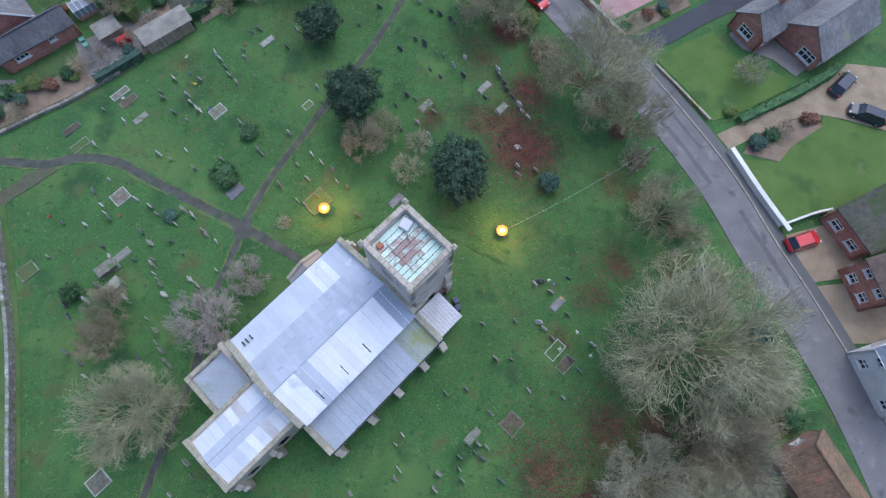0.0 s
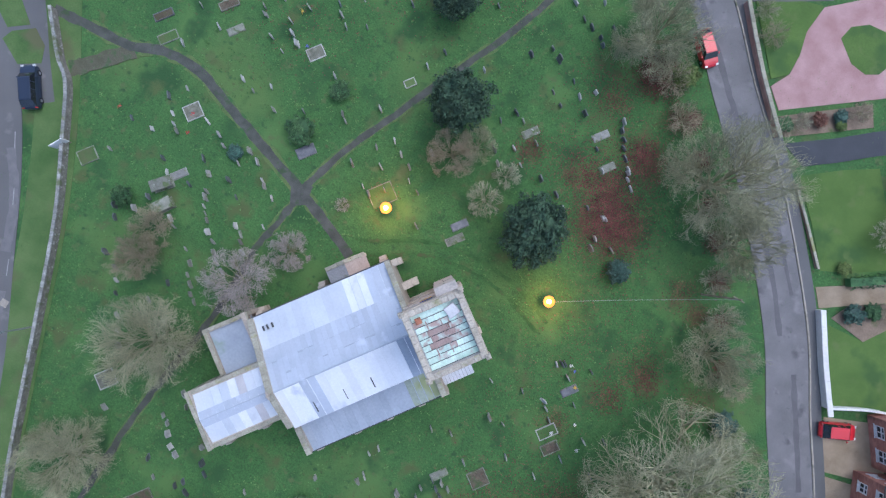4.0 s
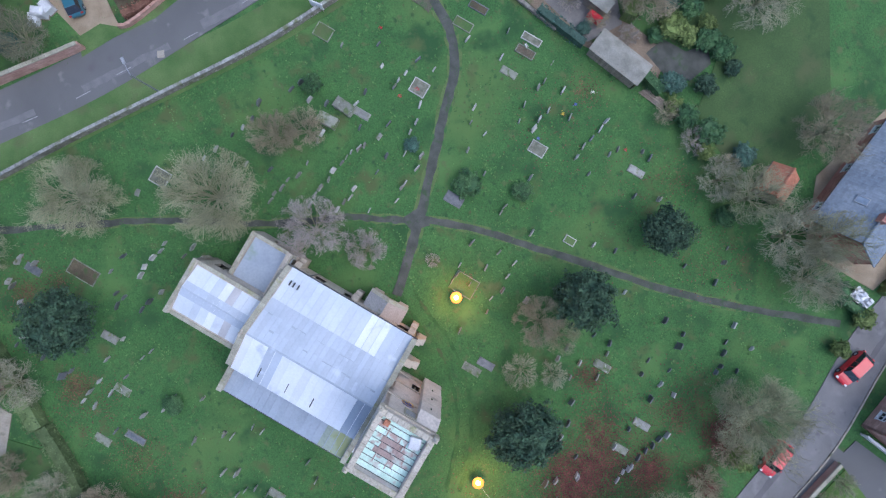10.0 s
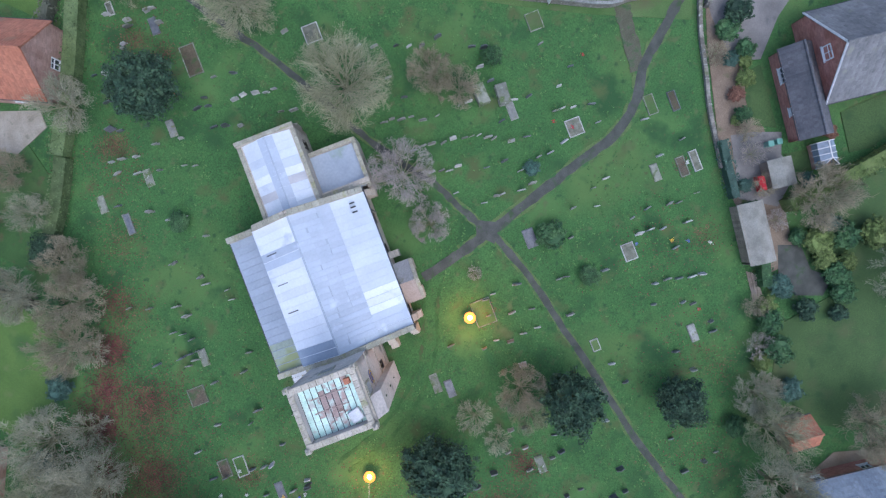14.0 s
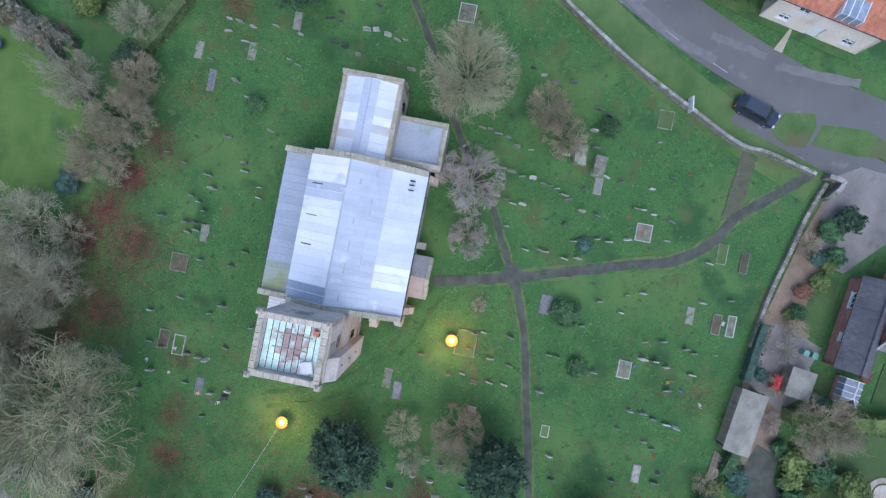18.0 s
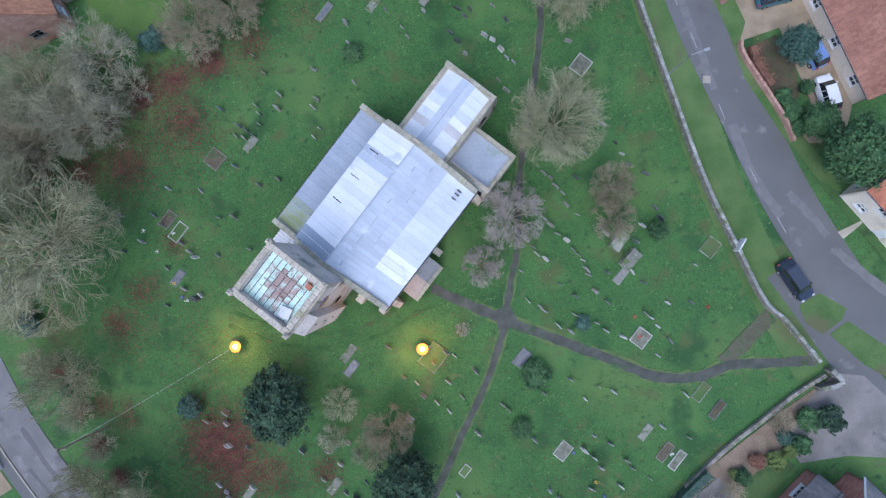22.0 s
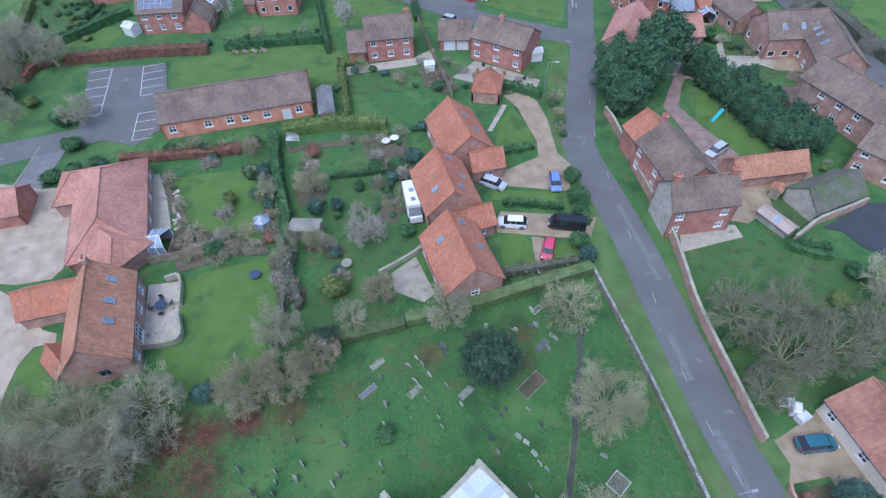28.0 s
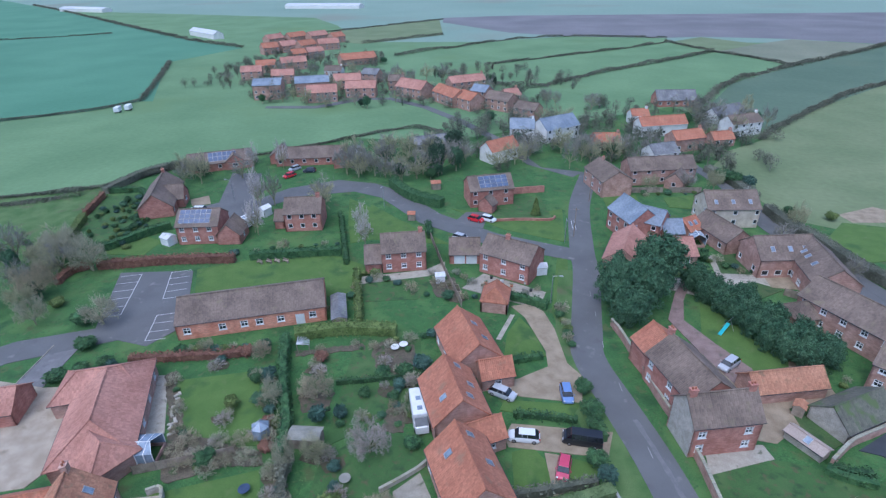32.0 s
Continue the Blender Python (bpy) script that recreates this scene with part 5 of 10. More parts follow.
def bare_tree(x, y, r, h, mat=TWIG, k=0, shrub=False, label="", far=False):
    limbs, twigs = SHRUBBY[k % 2] if shrub else SPARSE[k % 2] if far else FINE[k % 2] if r > 3.9 else DENSE[k % 2] if mat in (TWIGPINK, TWIGBROWN) else BARE[k % 4]
    t = thing("bush" if shrub else "tree", label or ("leafless brown shrub with dense thin stems" if shrub else TREE_LABEL[mat]), "shrub" if shrub else "tree",
              pose(x, y, 0, 0, 0, 67 * k + 13 * x) @ Matrix.Diagonal((r, r, h, 1)))
    for name, me, m in (("trunk", limbs, BARK), ("crown", twigs, mat)):
        key = me.name + m.name
        if key not in bpy.data.meshes:
            cp = me.copy()
            cp.name = key
            cp.materials.append(m)
        part(name, bpy.data.meshes[key], m, t)
    return t


def lumps(seed, n, leaves, size, flat=1.0, cone=False):
    """A leafy crown of many sprays on uneven clumps, about one metre in radius, round a dark heart."""
    rng = random.Random(seed)
    g = Geo()
    for k in range(n):
        d = Vector((rng.gauss(0, 1), rng.gauss(0, 1), rng.gauss(.25, 1))).normalized()
        if cone:
            z = rng.random()
            a = rng.uniform(0, 6.28)
            w = (1 - z) ** .8 * rng.uniform(.8, 1.05)
            c = Vector((math.cos(a) * w, math.sin(a) * w, -1 + z * 2.6))
        else:
            c = d * (.76 + .34 * noise.noise(d * 2.3 + Vector((seed, 0, 0))) + .16 * noise.noise(d * 6 + Vector((0, seed, 0)))) * rng.uniform(.84, 1.08)
        for j in range(leaves):
            e = Vector((rng.gauss(0, 1), rng.gauss(0, 1), rng.gauss(.3, .8))).normalized()
            g.leaf(c + e * rng.uniform(.02, .15), e + d * .5, size * rng.uniform(.6, 1.3), rng)
    core = Geo()
    rows, cols = 8, 12
    for i in range(rows + 1):
        for j in range(cols):
            th, ph = math.pi * i / rows, 6.283 * j / cols
            d = Vector((math.sin(th) * math.cos(ph), math.sin(th) * math.sin(ph), math.cos(th)))
            w = .66 + .34 * noise.noise(d * 2.3 + Vector((seed, 0, 0)))
            if cone:
                z = (d.z + 1) / 2
                d = Vector((d.x * (1.25 - z), d.y * (1.25 - z), d.z * 1.5 + .2))
                w = .7
            core.v.append(tuple(d * w))
    core.f = [(i * cols + j, (i + 1) * cols + j, (i + 1) * cols + (j + 1) % cols, i * cols + (j + 1) % cols) for i in range(rows) for j in range(cols)]
    g.add(core.v, core.f)
    return g.mesh("leaves")


LEAFY = [lumps(s, 480, 13, .052) for s in (21, 22, 23)]
BUSHY = [lumps(s, 130, 12, .095) for s in (31, 32, 33)]
CONES = [lumps(41, 190, 13, .085, cone=True)]


def evergreen(x, y, r, h, mat=YEW, k=0, label="dark green clipped yew with a dense rounded crown", kind="tree", meshes=None, low=0.35, ry=None):
    meshes = meshes or LEAFY
    if kind == "tree":
        t = thing("evergreen_tree", label, kind, pose(x, y, 0, 0, 0, 51 * k + 7 * x))
        part("trunk", Geo().tube((0, 0, -.1), (0, 0, h * .5), max(.05, r * .09), max(.03, r * .05), 8), BARK, t)
    me = meshes[k % len(meshes)]
    key = me.name + mat.name
    if key not in bpy.data.meshes:
        cp = me.copy()
        cp.name = key
        cp.materials.append(mat)
    c = part("crown" if kind == "tree" else "shrub", bpy.data.meshes[key], mat, t if kind == "tree" else None)
    half = h * (1 - low * .5) / 2
    c.matrix_basis = Matrix.Translation((0, 0, h - half * (1.6 if meshes is CONES else 1) - (0 if kind == "tree" else .1))) @ Matrix.Diagonal((r, ry or r, half, 1))
    if kind != "tree":
        c.matrix_basis = pose(x, y, 0, 0, 0, 51 * k + 7 * x) @ c.matrix_basis
        return tagged(c, label, kind)
    return t


def shrub(x, y, r, h, mat=LAUREL, k=0, label="rounded green garden shrub"):
    return evergreen(x, y, r, h, mat, k, label, "shrub", BUSHY, 0.1)


def hedge(pts, w, h, mat, label, dens=34, ragged=.12, seed=5, size=.13):
    """A hedge along a line: a dark body under many leaf sprays."""
    g = ribbon(pts, -w / 2 + .22, w / 2 - .22, 0, h - .25)
    rng = random.Random(seed)
    line = smooth_line(pts, 6)
    for a, b in zip(line, line[1:]):
        d = b - a
        n = Vector((-d.y, d.x, 0)).normalized()
        for k in range(int(d.length * dens * (w + 2 * h) / 3)):
            f, s = rng.random(), rng.uniform(-w / 2 - h * .7, w / 2 + h * .7)
            q = a + d * f
            if abs(s) < w / 2:
                p, o = q + n * s + Vector((0, 0, h + rng.uniform(-ragged, ragged))), Vector((0, 0, 1))
            else:
                sg = 1 if s > 0 else -1
                p, o = q + n * sg * (w / 2 + rng.uniform(-ragged, ragged)) + Vector((0, 0, h - (abs(s) - w / 2) / .7)), n * sg
            g.leaf(p, o, size * rng.uniform(.7, 1.4), rng)
    return tagged(part("hedge", g, mat), label, "hedge")


# churchyard trees
bare_tree(-25.0, -2.3, 4.6, 7.5, TWIGGREEN, 0)
bare_tree(-31.2, 3.9, 2.3, 4.5, TWIGBROWN, 1)
bare_tree(-31.4, 7.4, 2.2, 4.0, TWIGBROWN, 2)
bare_tree(-20.8, 7.4, 3.3, 5.0, TWIGPINK, 3)
bare_tree(-18.3, 12.6, 2.1, 3.5, TWIGPINK, 0)
bare_tree(-16.5, 19.4, 0.8, 0.9, TWIGPINK, 1, True, "small pinkish leafless shrub beside the path")
bare_tree(-26.2, -16.5, 4.0, 6.5, TWIGGREEN, 1)
bare_tree(-21.9, -28.4, 3.4, 6.0, TWIGGREEN, 2)
bare_tree(-9.2, 30.0, 2.6, 4.2, TWIGBROWN, 2)
bare_tree(-7.4, 32.2, 1.9, 3.2, TWIGGREEN, 3)
bare_tree(-3.9, 27.8, 1.9, 2.6, TWIG, 1, True)
bare_tree(-3.2, 31.2, 1.5, 2.2, TWIG, 0, True)
evergreen(1.9, 27.4, 3.6, 6.6, YEW, 0, ry=4.3)
evergreen(-11.4, 34.6, 3.5, 7.0, YEW, 1)
evergreen(-17.4, 44.0, 2.9, 5.2, YEW, 2)
evergreen(-13.4, -19.0, 3.9, 6.6, YEW, 0)
shrub(-24.4, 23.9, 1.8, 1.7, LAUREL, 0, "rounded dark green shrub beside a tomb")
shrub(-23.1, 29.7, 1.3, 1.3, LAUREL, 1, "low rounded evergreen shrub among graves")
shrub(12.2, 28.8, 1.5, 2.2, HOLLY, 2, "rounded blue-green holly bush on the grass")
shrub(-3.4, -9.8, 1.3, 1.2, LAUREL, 1, "low green shrub on the grass")
shrub(-29.2, 18.3, 1.0, .7, HOLLY, 0, "low grey-green shrub among headstones")
shrub(-36.5, 8.2, 1.3, 2.0, LAUREL, 2, "small ivy-green shrub in the churchyard")
# trees along the western lane
for k, (x, y, r, h, m) in enumerate(((27.0, 12.1, 8.6, 11.5, TWIGGREEN), (24.0, 26.0, 3.4, 7, TWIGGREEN), (15.4, 41.2, 6.0, 10, TWIGGREEN), (20.6, 37.0, 3.4, 7, TWIGGREEN),
                                     (23.4, -0.8, 4.0, 7, TWIG), (30.5, 3.5, 4.2, 8, TWIGBROWN), (35.0, 10.0, 3.4, 6, TWIGGREEN), (2.2, 51.0, 4.2, 8, TWIGGREEN))):
    bare_tree(x, y, r, h, m, k)
for k, (x, y, r) in enumerate(((6.4, 49.3, 2.0), (3.8, 51.3, 1.8), (9.8, 46.2, 1.9), (24.4, 30.2, 1.8), (28.8, 24.8, 1.7), (31.2, 20, 1.8), (36.0, 6.2, 2.2), (38.5, 9.5, 1.8), (30.6, -1.4, 2.2), (21.5, 33.4, 1.6))):
    bare_tree(x, y, r, 2.6, (TWIGBROWN, TWIG)[k % 2], k, True)
for k, (x, y, r) in enumerate(((25.6, 27.4, 1.3), (30.4, 20.8, 1.6), (32.6, 4.2, 1.8), (34.6, 0.8, 1.6), (36.5, 15.2, 1.4), (7.6, 50.6, 1.7), (39.2, 6.8, 1.5))):
    shrub(x, y, r, 1.8, (LAUREL, HOLLY, IVY)[k % 3], k, "dense evergreen shrub beneath the roadside trees")
# belt along the southern boundary
for k, (x, y, r, h, m) in enumerate(((28.0, -3.4, 4.8, 7.5, TWIGGREEN), (22.8, -7.6, 3.8, 6.5, TWIG), (13.4, -11.2, 2.8, 5, TWIGBROWN), (9.2, -13.2, 3.0, 5, TWIGBROWN), (11.9, -18.7, 2.9, 6, TWIG), (32.1, 1.9, 4.0, 7, TWIG),
                                     (6.2, -17.0, 2.4, 4, TWIGBROWN), (-7.4, -25.6, 2.8, 5, TWIG), (35.5, -3.5, 2.6, 6, TWIGGREEN))):
    bare_tree(x, y, r, h, m, k + 1)
for k, (x, y, r) in enumerate(((20.2, -5.4, 2.2), (28.8, -1.0, 2.2), (13, -9.6, 1.8), (31.5, -5.2, 2.4), (8, -15, 1.8), (35, -1, 2.2))):
    bare_tree(x, y, r, 2.4, (TWIG, TWIGBROWN)[k % 2], k, True)
evergreen(6.4, -18.9, 2.0, 3.6, YEW, 2, "dark evergreen shrub in the boundary hedge")
for k, (x, y, r) in enumerate(((18.4, -10.4, 1.6), (30.2, -3.2, 1.8), (36.2, 0.8, 2.0), (11.4, -15.6, 1.3), (26.2, -7.4, 1.5))):
    shrub(x, y, r, 1.8, (HOLLY, LAUREL)[k % 2], k, "grey-green evergreen shrub in the boundary belt")
hedge([(5.6, -20.2), (3.0, -21.2), (0.4, -22.4), (-2.2, -23.8)], 1.7, 1.5, HEDGEGREEN, "yellow-green ivy hedge on the churchyard edge")
hedge([(-2.2, -24.2), (-9.9, -27.9), (-16.6, -31.8), (-24.8, -36.6)], 1.9, 1.6, HEDGEGREEN, "trimmed dull green boundary hedge", seed=6)
# northern boundary
hedge([(-38.6, 39.0), (-36, 42.6), (-32.4, 45.6)], 1.4, 1.5, LAUREL, "green garden hedge along the churchyard", seed=8)
for k, (x, y, r, h, m) in enumerate(((-20.1, 53.3, 3.0, 6, TWIGGREEN), (-15.8, 56.6, 3.4, 6.5, TWIG), (-22.4, 50.6, 2.4, 4, TWIG), (-42.9, 44.5, 3.4, 5, TWIGBROWN), (-15.0, 60.2, 2.8, 7, TWIGGREEN), (-26.5, 62, 3.6, 6, TWIGBROWN), (-11, 58.5, 3.0, 6, TWIG))):
    bare_tree(x, y, r, h, m, k)
for k, (x, y, r, m) in enumerate(((-39.3, 47.4, 1.8, IVY), (-33.4, 46.6, 1.3, HOLLY), (-29.6, 48.0, 1.6, LAUREL), (-27.6, 50.2, 1.8, LAUREL), (-30.8, 46.9, 1.2, IVY), (-25.6, 49.8, 1.2, IVY), (-36.5, 40.9, 1.2, HOLLY), (-37.6, 51, 1.6, LAUREL), (-41.4, 49.4, 1.7, LAUREL), (-43.5, 52, 2.0, IVY),
                                  (-24.8, 53.8, 1.5, HOLLY), (-18.4, 51.2, 1.4, LAUREL), (-9.4, 62.6, 1.5, LAUREL), (-52.6, 27.2, 1.5, LAUREL), (-49.5, 31.6, 1.2, IVY), (-54.6, 26.9, 1.7, YEW), (-47.6, 31.8, 1.0, BEECH), (-46.2, 33.6, 1.1, LAUREL), (-6.2, 65.2, 1.4, IVY))):
    shrub(x, y, r, r * 1.2, m, k, {IVY: "yellow-green shrub in a garden border", HOLLY: "blue-green shrub in a garden border", BEECH: "russet winter shrub in a border", YEW: "dark evergreen shrub beside a drive"}.get(m, "rounded green garden shrub"))
for k, (x, y, r) in enumerate(((-45, 34.8, 1.2), (-43.2, 36.6, 1.3), (-41.2, 39.4, 1.4), (-38.8, 42.6, 1.2), (-30.2, 45.8, 1.3), (-26.8, 48.6, 1.5), (-23.8, 51.6, 1.4))):
    bare_tree(x, y, r, 1.8, (TWIGBROWN, TWIGPINK)[k % 2], k, True)
# east of the lane
for k, (x, y, r, h, m) in enumerate(((-41.6, -31.0, 3.8, 6, TWIGDARK), (-46.0, -25.6, 3.8, 6, TWIGDARK), (-52.0, -28.2, 3.8, 6, TWIGDARK), (-47.6, -32.6, 3.4, 5.5, TWIGDARK), (-57, -31, 3.8, 6.5, TWIGDARK), (-60.5, -38, 3.8, 6, TWIG), (-43.6, -21.6, 2.6, 4.5, TWIGDARK))):
    bare_tree(x, y, r, h, m, k + 2)
for k, (x, y, r, m) in enumerate(((-41.0, -28.0, 1.5, LAUREL), (-43.8, -24.2, 1.4, HOLLY), (-45.2, -29.4, 1.6, LAUREL), (-49.4, -27.0, 1.7, HOLLY), (-52.6, -31.6, 1.5, LAUREL), (-56.4, -28.4, 1.8, LAUREL), (-55.4, -36.6, 1.6, IVY), (-58.6, -41.6, 1.7, LAUREL), (-62.4, -34.8, 2.0, HOLLY))):
    shrub(x, y, r, 1.7, m, k, "ivy-clad shrub beneath garden trees")
hedge([(-45.9, -11.6), (-46.6, -9.6), (-48.0, -7.6)], 1.1, 1.2, BEECH, "russet hedge inside a low brick wall", 40, .2, 130, .14)
for k, (x, y, r) in enumerate(((-49.2, -6.4, 1.1), (-50.2, -4.9, 1.3), (-51.0, -3.2, 1.2), (-51.6, -7.4, .9))):
    shrub(x, y, r, 1.5, LAUREL, k, "dark green shrub inside a low brick wall")
evergreen(-49.9, -11.4, 2.3, 3.6, HOLLY, 1, "rounded blue-green evergreen beside a drive")
evergreen(-55.0, 0.0, 4.0, 7.2, LAUREL, 2, "broad dark evergreen tree beside a pale house")
evergreen(-52.4, -3.6, 2.2, 3.5, LAUREL, 0, "dark evergreen shrub beside a drive", "shrub")
# gardens to the south
for k, (x, y, r, h, m) in enumerate(((2.0, -27.4, 2.2, 3.5, TWIGBROWN), (17.7, -44.8, 2.6, 3.6, TWIGBROWN), (6.4, -36.6, 2.8, 4.2, TWIGPINK), (23.3, -42.1, 1.4, 5, TWIG), (12.9, -33.5, 1.6, 4, TWIGGREEN), (16.2, -32.0, 1.5, 5, TWIG), (30.5, -51.5, 1.6, 3, TWIGBROWN), (4.2, -22.8, 2.0, 4, TWIG),
                                     (64.5, -54.5, 3.0, 5, TWIG), (82, -71, 3.6, 7, TWIG), (84, -60, 3.8, 7, TWIGBROWN), (91, -74, 4.4, 7, TWIG), (77, -52, 2.6, 5, TWIG))):
    bare_tree(x, y, r, h, m, k + 3)
for k, (x, y, r, h, m) in enumerate(((7.6, -27.4, 1.6, 2.6, IVY), (27, -30.6, 1.6, 2.2, LAUREL), (24, -42, 1.3, 1.6, LAUREL), (15.4, -40.4, 1.4, 3, HOLLY), (2.6, -46.5, 1.4, 1.8, LAUREL), (6.0, -52.4, 1.6, 2.0, LAUREL), (3.8, -54.6, 1.8, 2.2, HOLLY), (9.5, -51.4, 1.5, 1.8, LAUREL), (-22.6, -49.2, 2.0, 2.6, LAUREL), (-21.4, -54, 1.6, 2.2, LAUREL),
                                     (-23.0, -40.6, 1.6, 2.6, LAUREL), (-24.2, -38.2, 1.5, 2.8, HOLLY), (-22.8, -46.8, 1.4, 2.0, LAUREL), (62, -48, 2, 2.4, LAUREL), (55, -44.6, 1.6, 2, LAUREL), (68, -54, 2.4, 3, LAUREL), (78, -58, 1.6, 2, IVY), (12.6, -41.6, 1.2, 2.4, HOLLY), (20.6, -53, 1.4, 1.8, BEECH), (33.8, -52, 1.6, 1.6, BEECH))):
    shrub(x, y, r, h, m, k, "dense green shrub in a back garden" if m is not BEECH else "russet winter shrub in a back garden")


# ---- houses ----
def window_unit(parent, m, w, h, mat=WHITEPAINT, bars=1, frame_w=.11, plain=False):
    win = part("window", frame_ring(w, h, frame_w, -.04, .1), mat, parent)
    win.matrix_basis = m
    if plain:
        part("pane", Geo().box(-w / 2 + .02, .1, .02, w / 2 - .02, .12, h - .02), GLASS, win)
        return win
    for k in range(bars):
        x = -w / 2 + w * (k + 1) / (bars + 1)
        part("glazing_bar", Geo().box(x - .035, -.03, .05, x + .035, .08, h - .05), mat, win)
    part("transom", Geo().box(-w / 2 + .05, -.034, h * .6 - .03, w / 2 - .05, .084, h * .6 + .03), mat, win)
    part("pane", Geo().box(-w / 2 + .02, .1, .02, w / 2 - .02, .12, h - .02), GLASS, win)
    part("sill", Geo().box(-w / 2 - .08, -.12, -.1, w / 2 + .08, .1, 0, .02), mat if mat is not DARKPAINT else COPING, win)
    return win


def house(a, b, width, eave, ridge, wall=BRICK, roof=TILEBROWN, label="red-brick house with a brown tiled roof", name="house", front=(), back=(), left=(), right=(), chimneys=(), lights=(), solar=None, hip=0.0, over=.3, frames=WHITEPAINT, doors=(), group="", shift=0.0, plain=False):
    """A gabled house whose ridge runs from a to b. Openings on each side: (along, sill, width, height); lights: (side, along, up)."""
    a, b = Vector((*a, 0)), Vector((*b, 0))
    d = b - a
    n, c = d.length, (a + b) / 2
    plain = plain or c.y < -95
    h = thing(name, label, name.replace("_", " "), pose(c.x, c.y, 0, 0, 0, math.degrees(math.atan2(d.y, d.x))), group)
    if shift:
        h.matrix_basis = h.matrix_basis @ Matrix.Translation((0, shift, 0))
    w, hl = width / 2, n / 2
    for side, m, length, holes in (("front", pose(-hl, -w, 0), n, front), ("back", pose(hl, w, 0, 0, 0, 180), n, back), ("left", pose(-hl, w, 0, 0, 0, -90), width, left), ("right", pose(hl, -w, 0, 0, 0, 90), width, right)):
        cut = [(x, z, ww, hh) for x, z, ww, hh in holes if 0 < x and x + ww < length and z + hh < eave]
        cut += [(x, 0.0, ww, hh) for s, x, ww, hh in doors if s == side]
        o = part("wall", wall_with_holes(Geo(), length, eave, .3, cut), wall, h)
        o.matrix_basis = m
        for x, z, ww, hh in cut:
            if z == 0.0:
                dr = part("door", Geo().box(-ww / 2, .08, 0, ww / 2, .14, hh), frames, h)
                dr.matrix_basis = m @ pose(x + ww / 2, 0, 0)
            else:
                window_unit(h, m @ pose(x + ww / 2, .05, z), ww, hh, frames, 1 if ww < 1.6 else 2, plain=plain)
    rise = ridge - eave
    if not hip:
        for s in (-1, 1):
            gable = part("gable", Geo().extrude([(-w, eave), (w, eave), (0, ridge - .1)], "x", s * hl - (.3 if s > 0 else 0), s * hl + (0 if s > 0 else .3)), wall, h)
    ov = over
    drop = rise * ov / w
    zr, ze = ridge + .02, eave - drop + .02
    e, r = hl + ov * .6, hl + ov * .6
    if hip:
        e, r = hl + ov, hl - hip
    for s in (-1, 1):
        corners = [(-e, s * (w + ov), ze), (e, s * (w + ov), ze), (r, 0, zr), (-r, 0, zr)]
        part("roof_slope", Geo().sheet(*corners, .14), roof, h)
        if hip:
            v = [(s * e, -w - ov, ze), (s * e, w + ov, ze), (s * r, 0, zr)]
            low = [(p[0], p[1], p[2] - .14) for p in v]
            part("roof_hip", Geo().add(v + low, [(0, 1, 2), (5, 4, 3), (0, 3, 4, 1), (1, 4, 5, 2), (2, 5, 3, 0)]), roof, h)
            for yy in (-1, 1):
                part("hip_tiles", Geo().tube((s * e, yy * (w + ov), ze + .04), (s * r, 0, zr + .04), .1, .1, 6), roof, h)
        part("gutter", Geo().tube((-e, s * (w + ov + .04), ze - .06), (e, s * (w + ov + .04), ze - .06), .05, .05, 6), WHITEPAINT if wall is RENDERW else DARKPAINT, h)
    part("ridge_tiles", Geo().tube((-r, 0, zr + .03), (r, 0, zr + .03), .13, .13, 7, True), roof, h)
    for cx, cy in chimneys:
        z = ridge - abs(cy) / w * rise
        st = part("chimney", Geo().box(cx - .45, cy - .32, z - .6, cx + .45, cy + .32, ridge + .85, .03).box(cx - .52, cy - .39, ridge + .72, cx + .52, cy + .39, ridge + .86), wall, h)
        for q in (-.2, .2):
            part("chimney_pot", Geo().tube((cx + q, cy, ridge + .85), (cx + q, cy, ridge + 1.2), .13, .11, 8, True), PANTILE, st)
    slope = math.degrees(math.atan2(rise, w))
    for s, x, u in lights:
        m = pose(x, s * w * (1 - u), eave + rise * u + .03, -s * slope, 0, 0)
        rl = part("rooflight", Geo().box(-.42, -.6, -.05, .42, -.53, .12).box(-.42, .53, -.05, .42, .6, .12).box(-.42, -.53, -.05, -.35, .53, .12).box(.35, -.53, -.05, .42, .53, .12), GREYMETAL, h)
        rl.matrix_basis = m
        part("pane", Geo().box(-.35, -.53, 0, .35, .53, .08), ROOFGLASS, rl)
    if solar:
        s, x0, x1, u0, u1, cols, rows = solar
        for i in range(cols):
            for j in range(rows):
                xa, xb = x0 + (x1 - x0) * i / cols + .03, x0 + (x1 - x0) * (i + 1) / cols - .03
                ua, ub = u0 + (u1 - u0) * j / rows + .008, u0 + (u1 - u0) * (j + 1) / rows - .008
                pts = [(xa, s * w * (1 - ua), eave + rise * ua + .14), (xb, s * w * (1 - ua), eave + rise * ua + .14), (xb, s * w * (1 - ub), eave + rise * ub + .14), (xa, s * w * (1 - ub), eave + rise * ub + .14)]
                pn = part("solar_panel", Geo().sheet(*pts, .04), GREYMETAL, h, "dark blue solar panel")
                mid = sum((Vector(p) for p in pts), Vector()) / 4
                part("cell_face", Geo().sheet(*[tuple(mid + (Vector(p) - mid) * .93 + Vector((0, 0, .012))) for p in pts], .01), SOLAR, pn)
    return h


def row(n, length, sill=.9, w=1.1, h=1.2, inset=.8):
    """n openings spread evenly along a wall."""
    return [(inset + (length - 2 * inset - w) * (k / max(1, n - 1) if n > 1 else .5), sill, w, h) for k in range(n)]


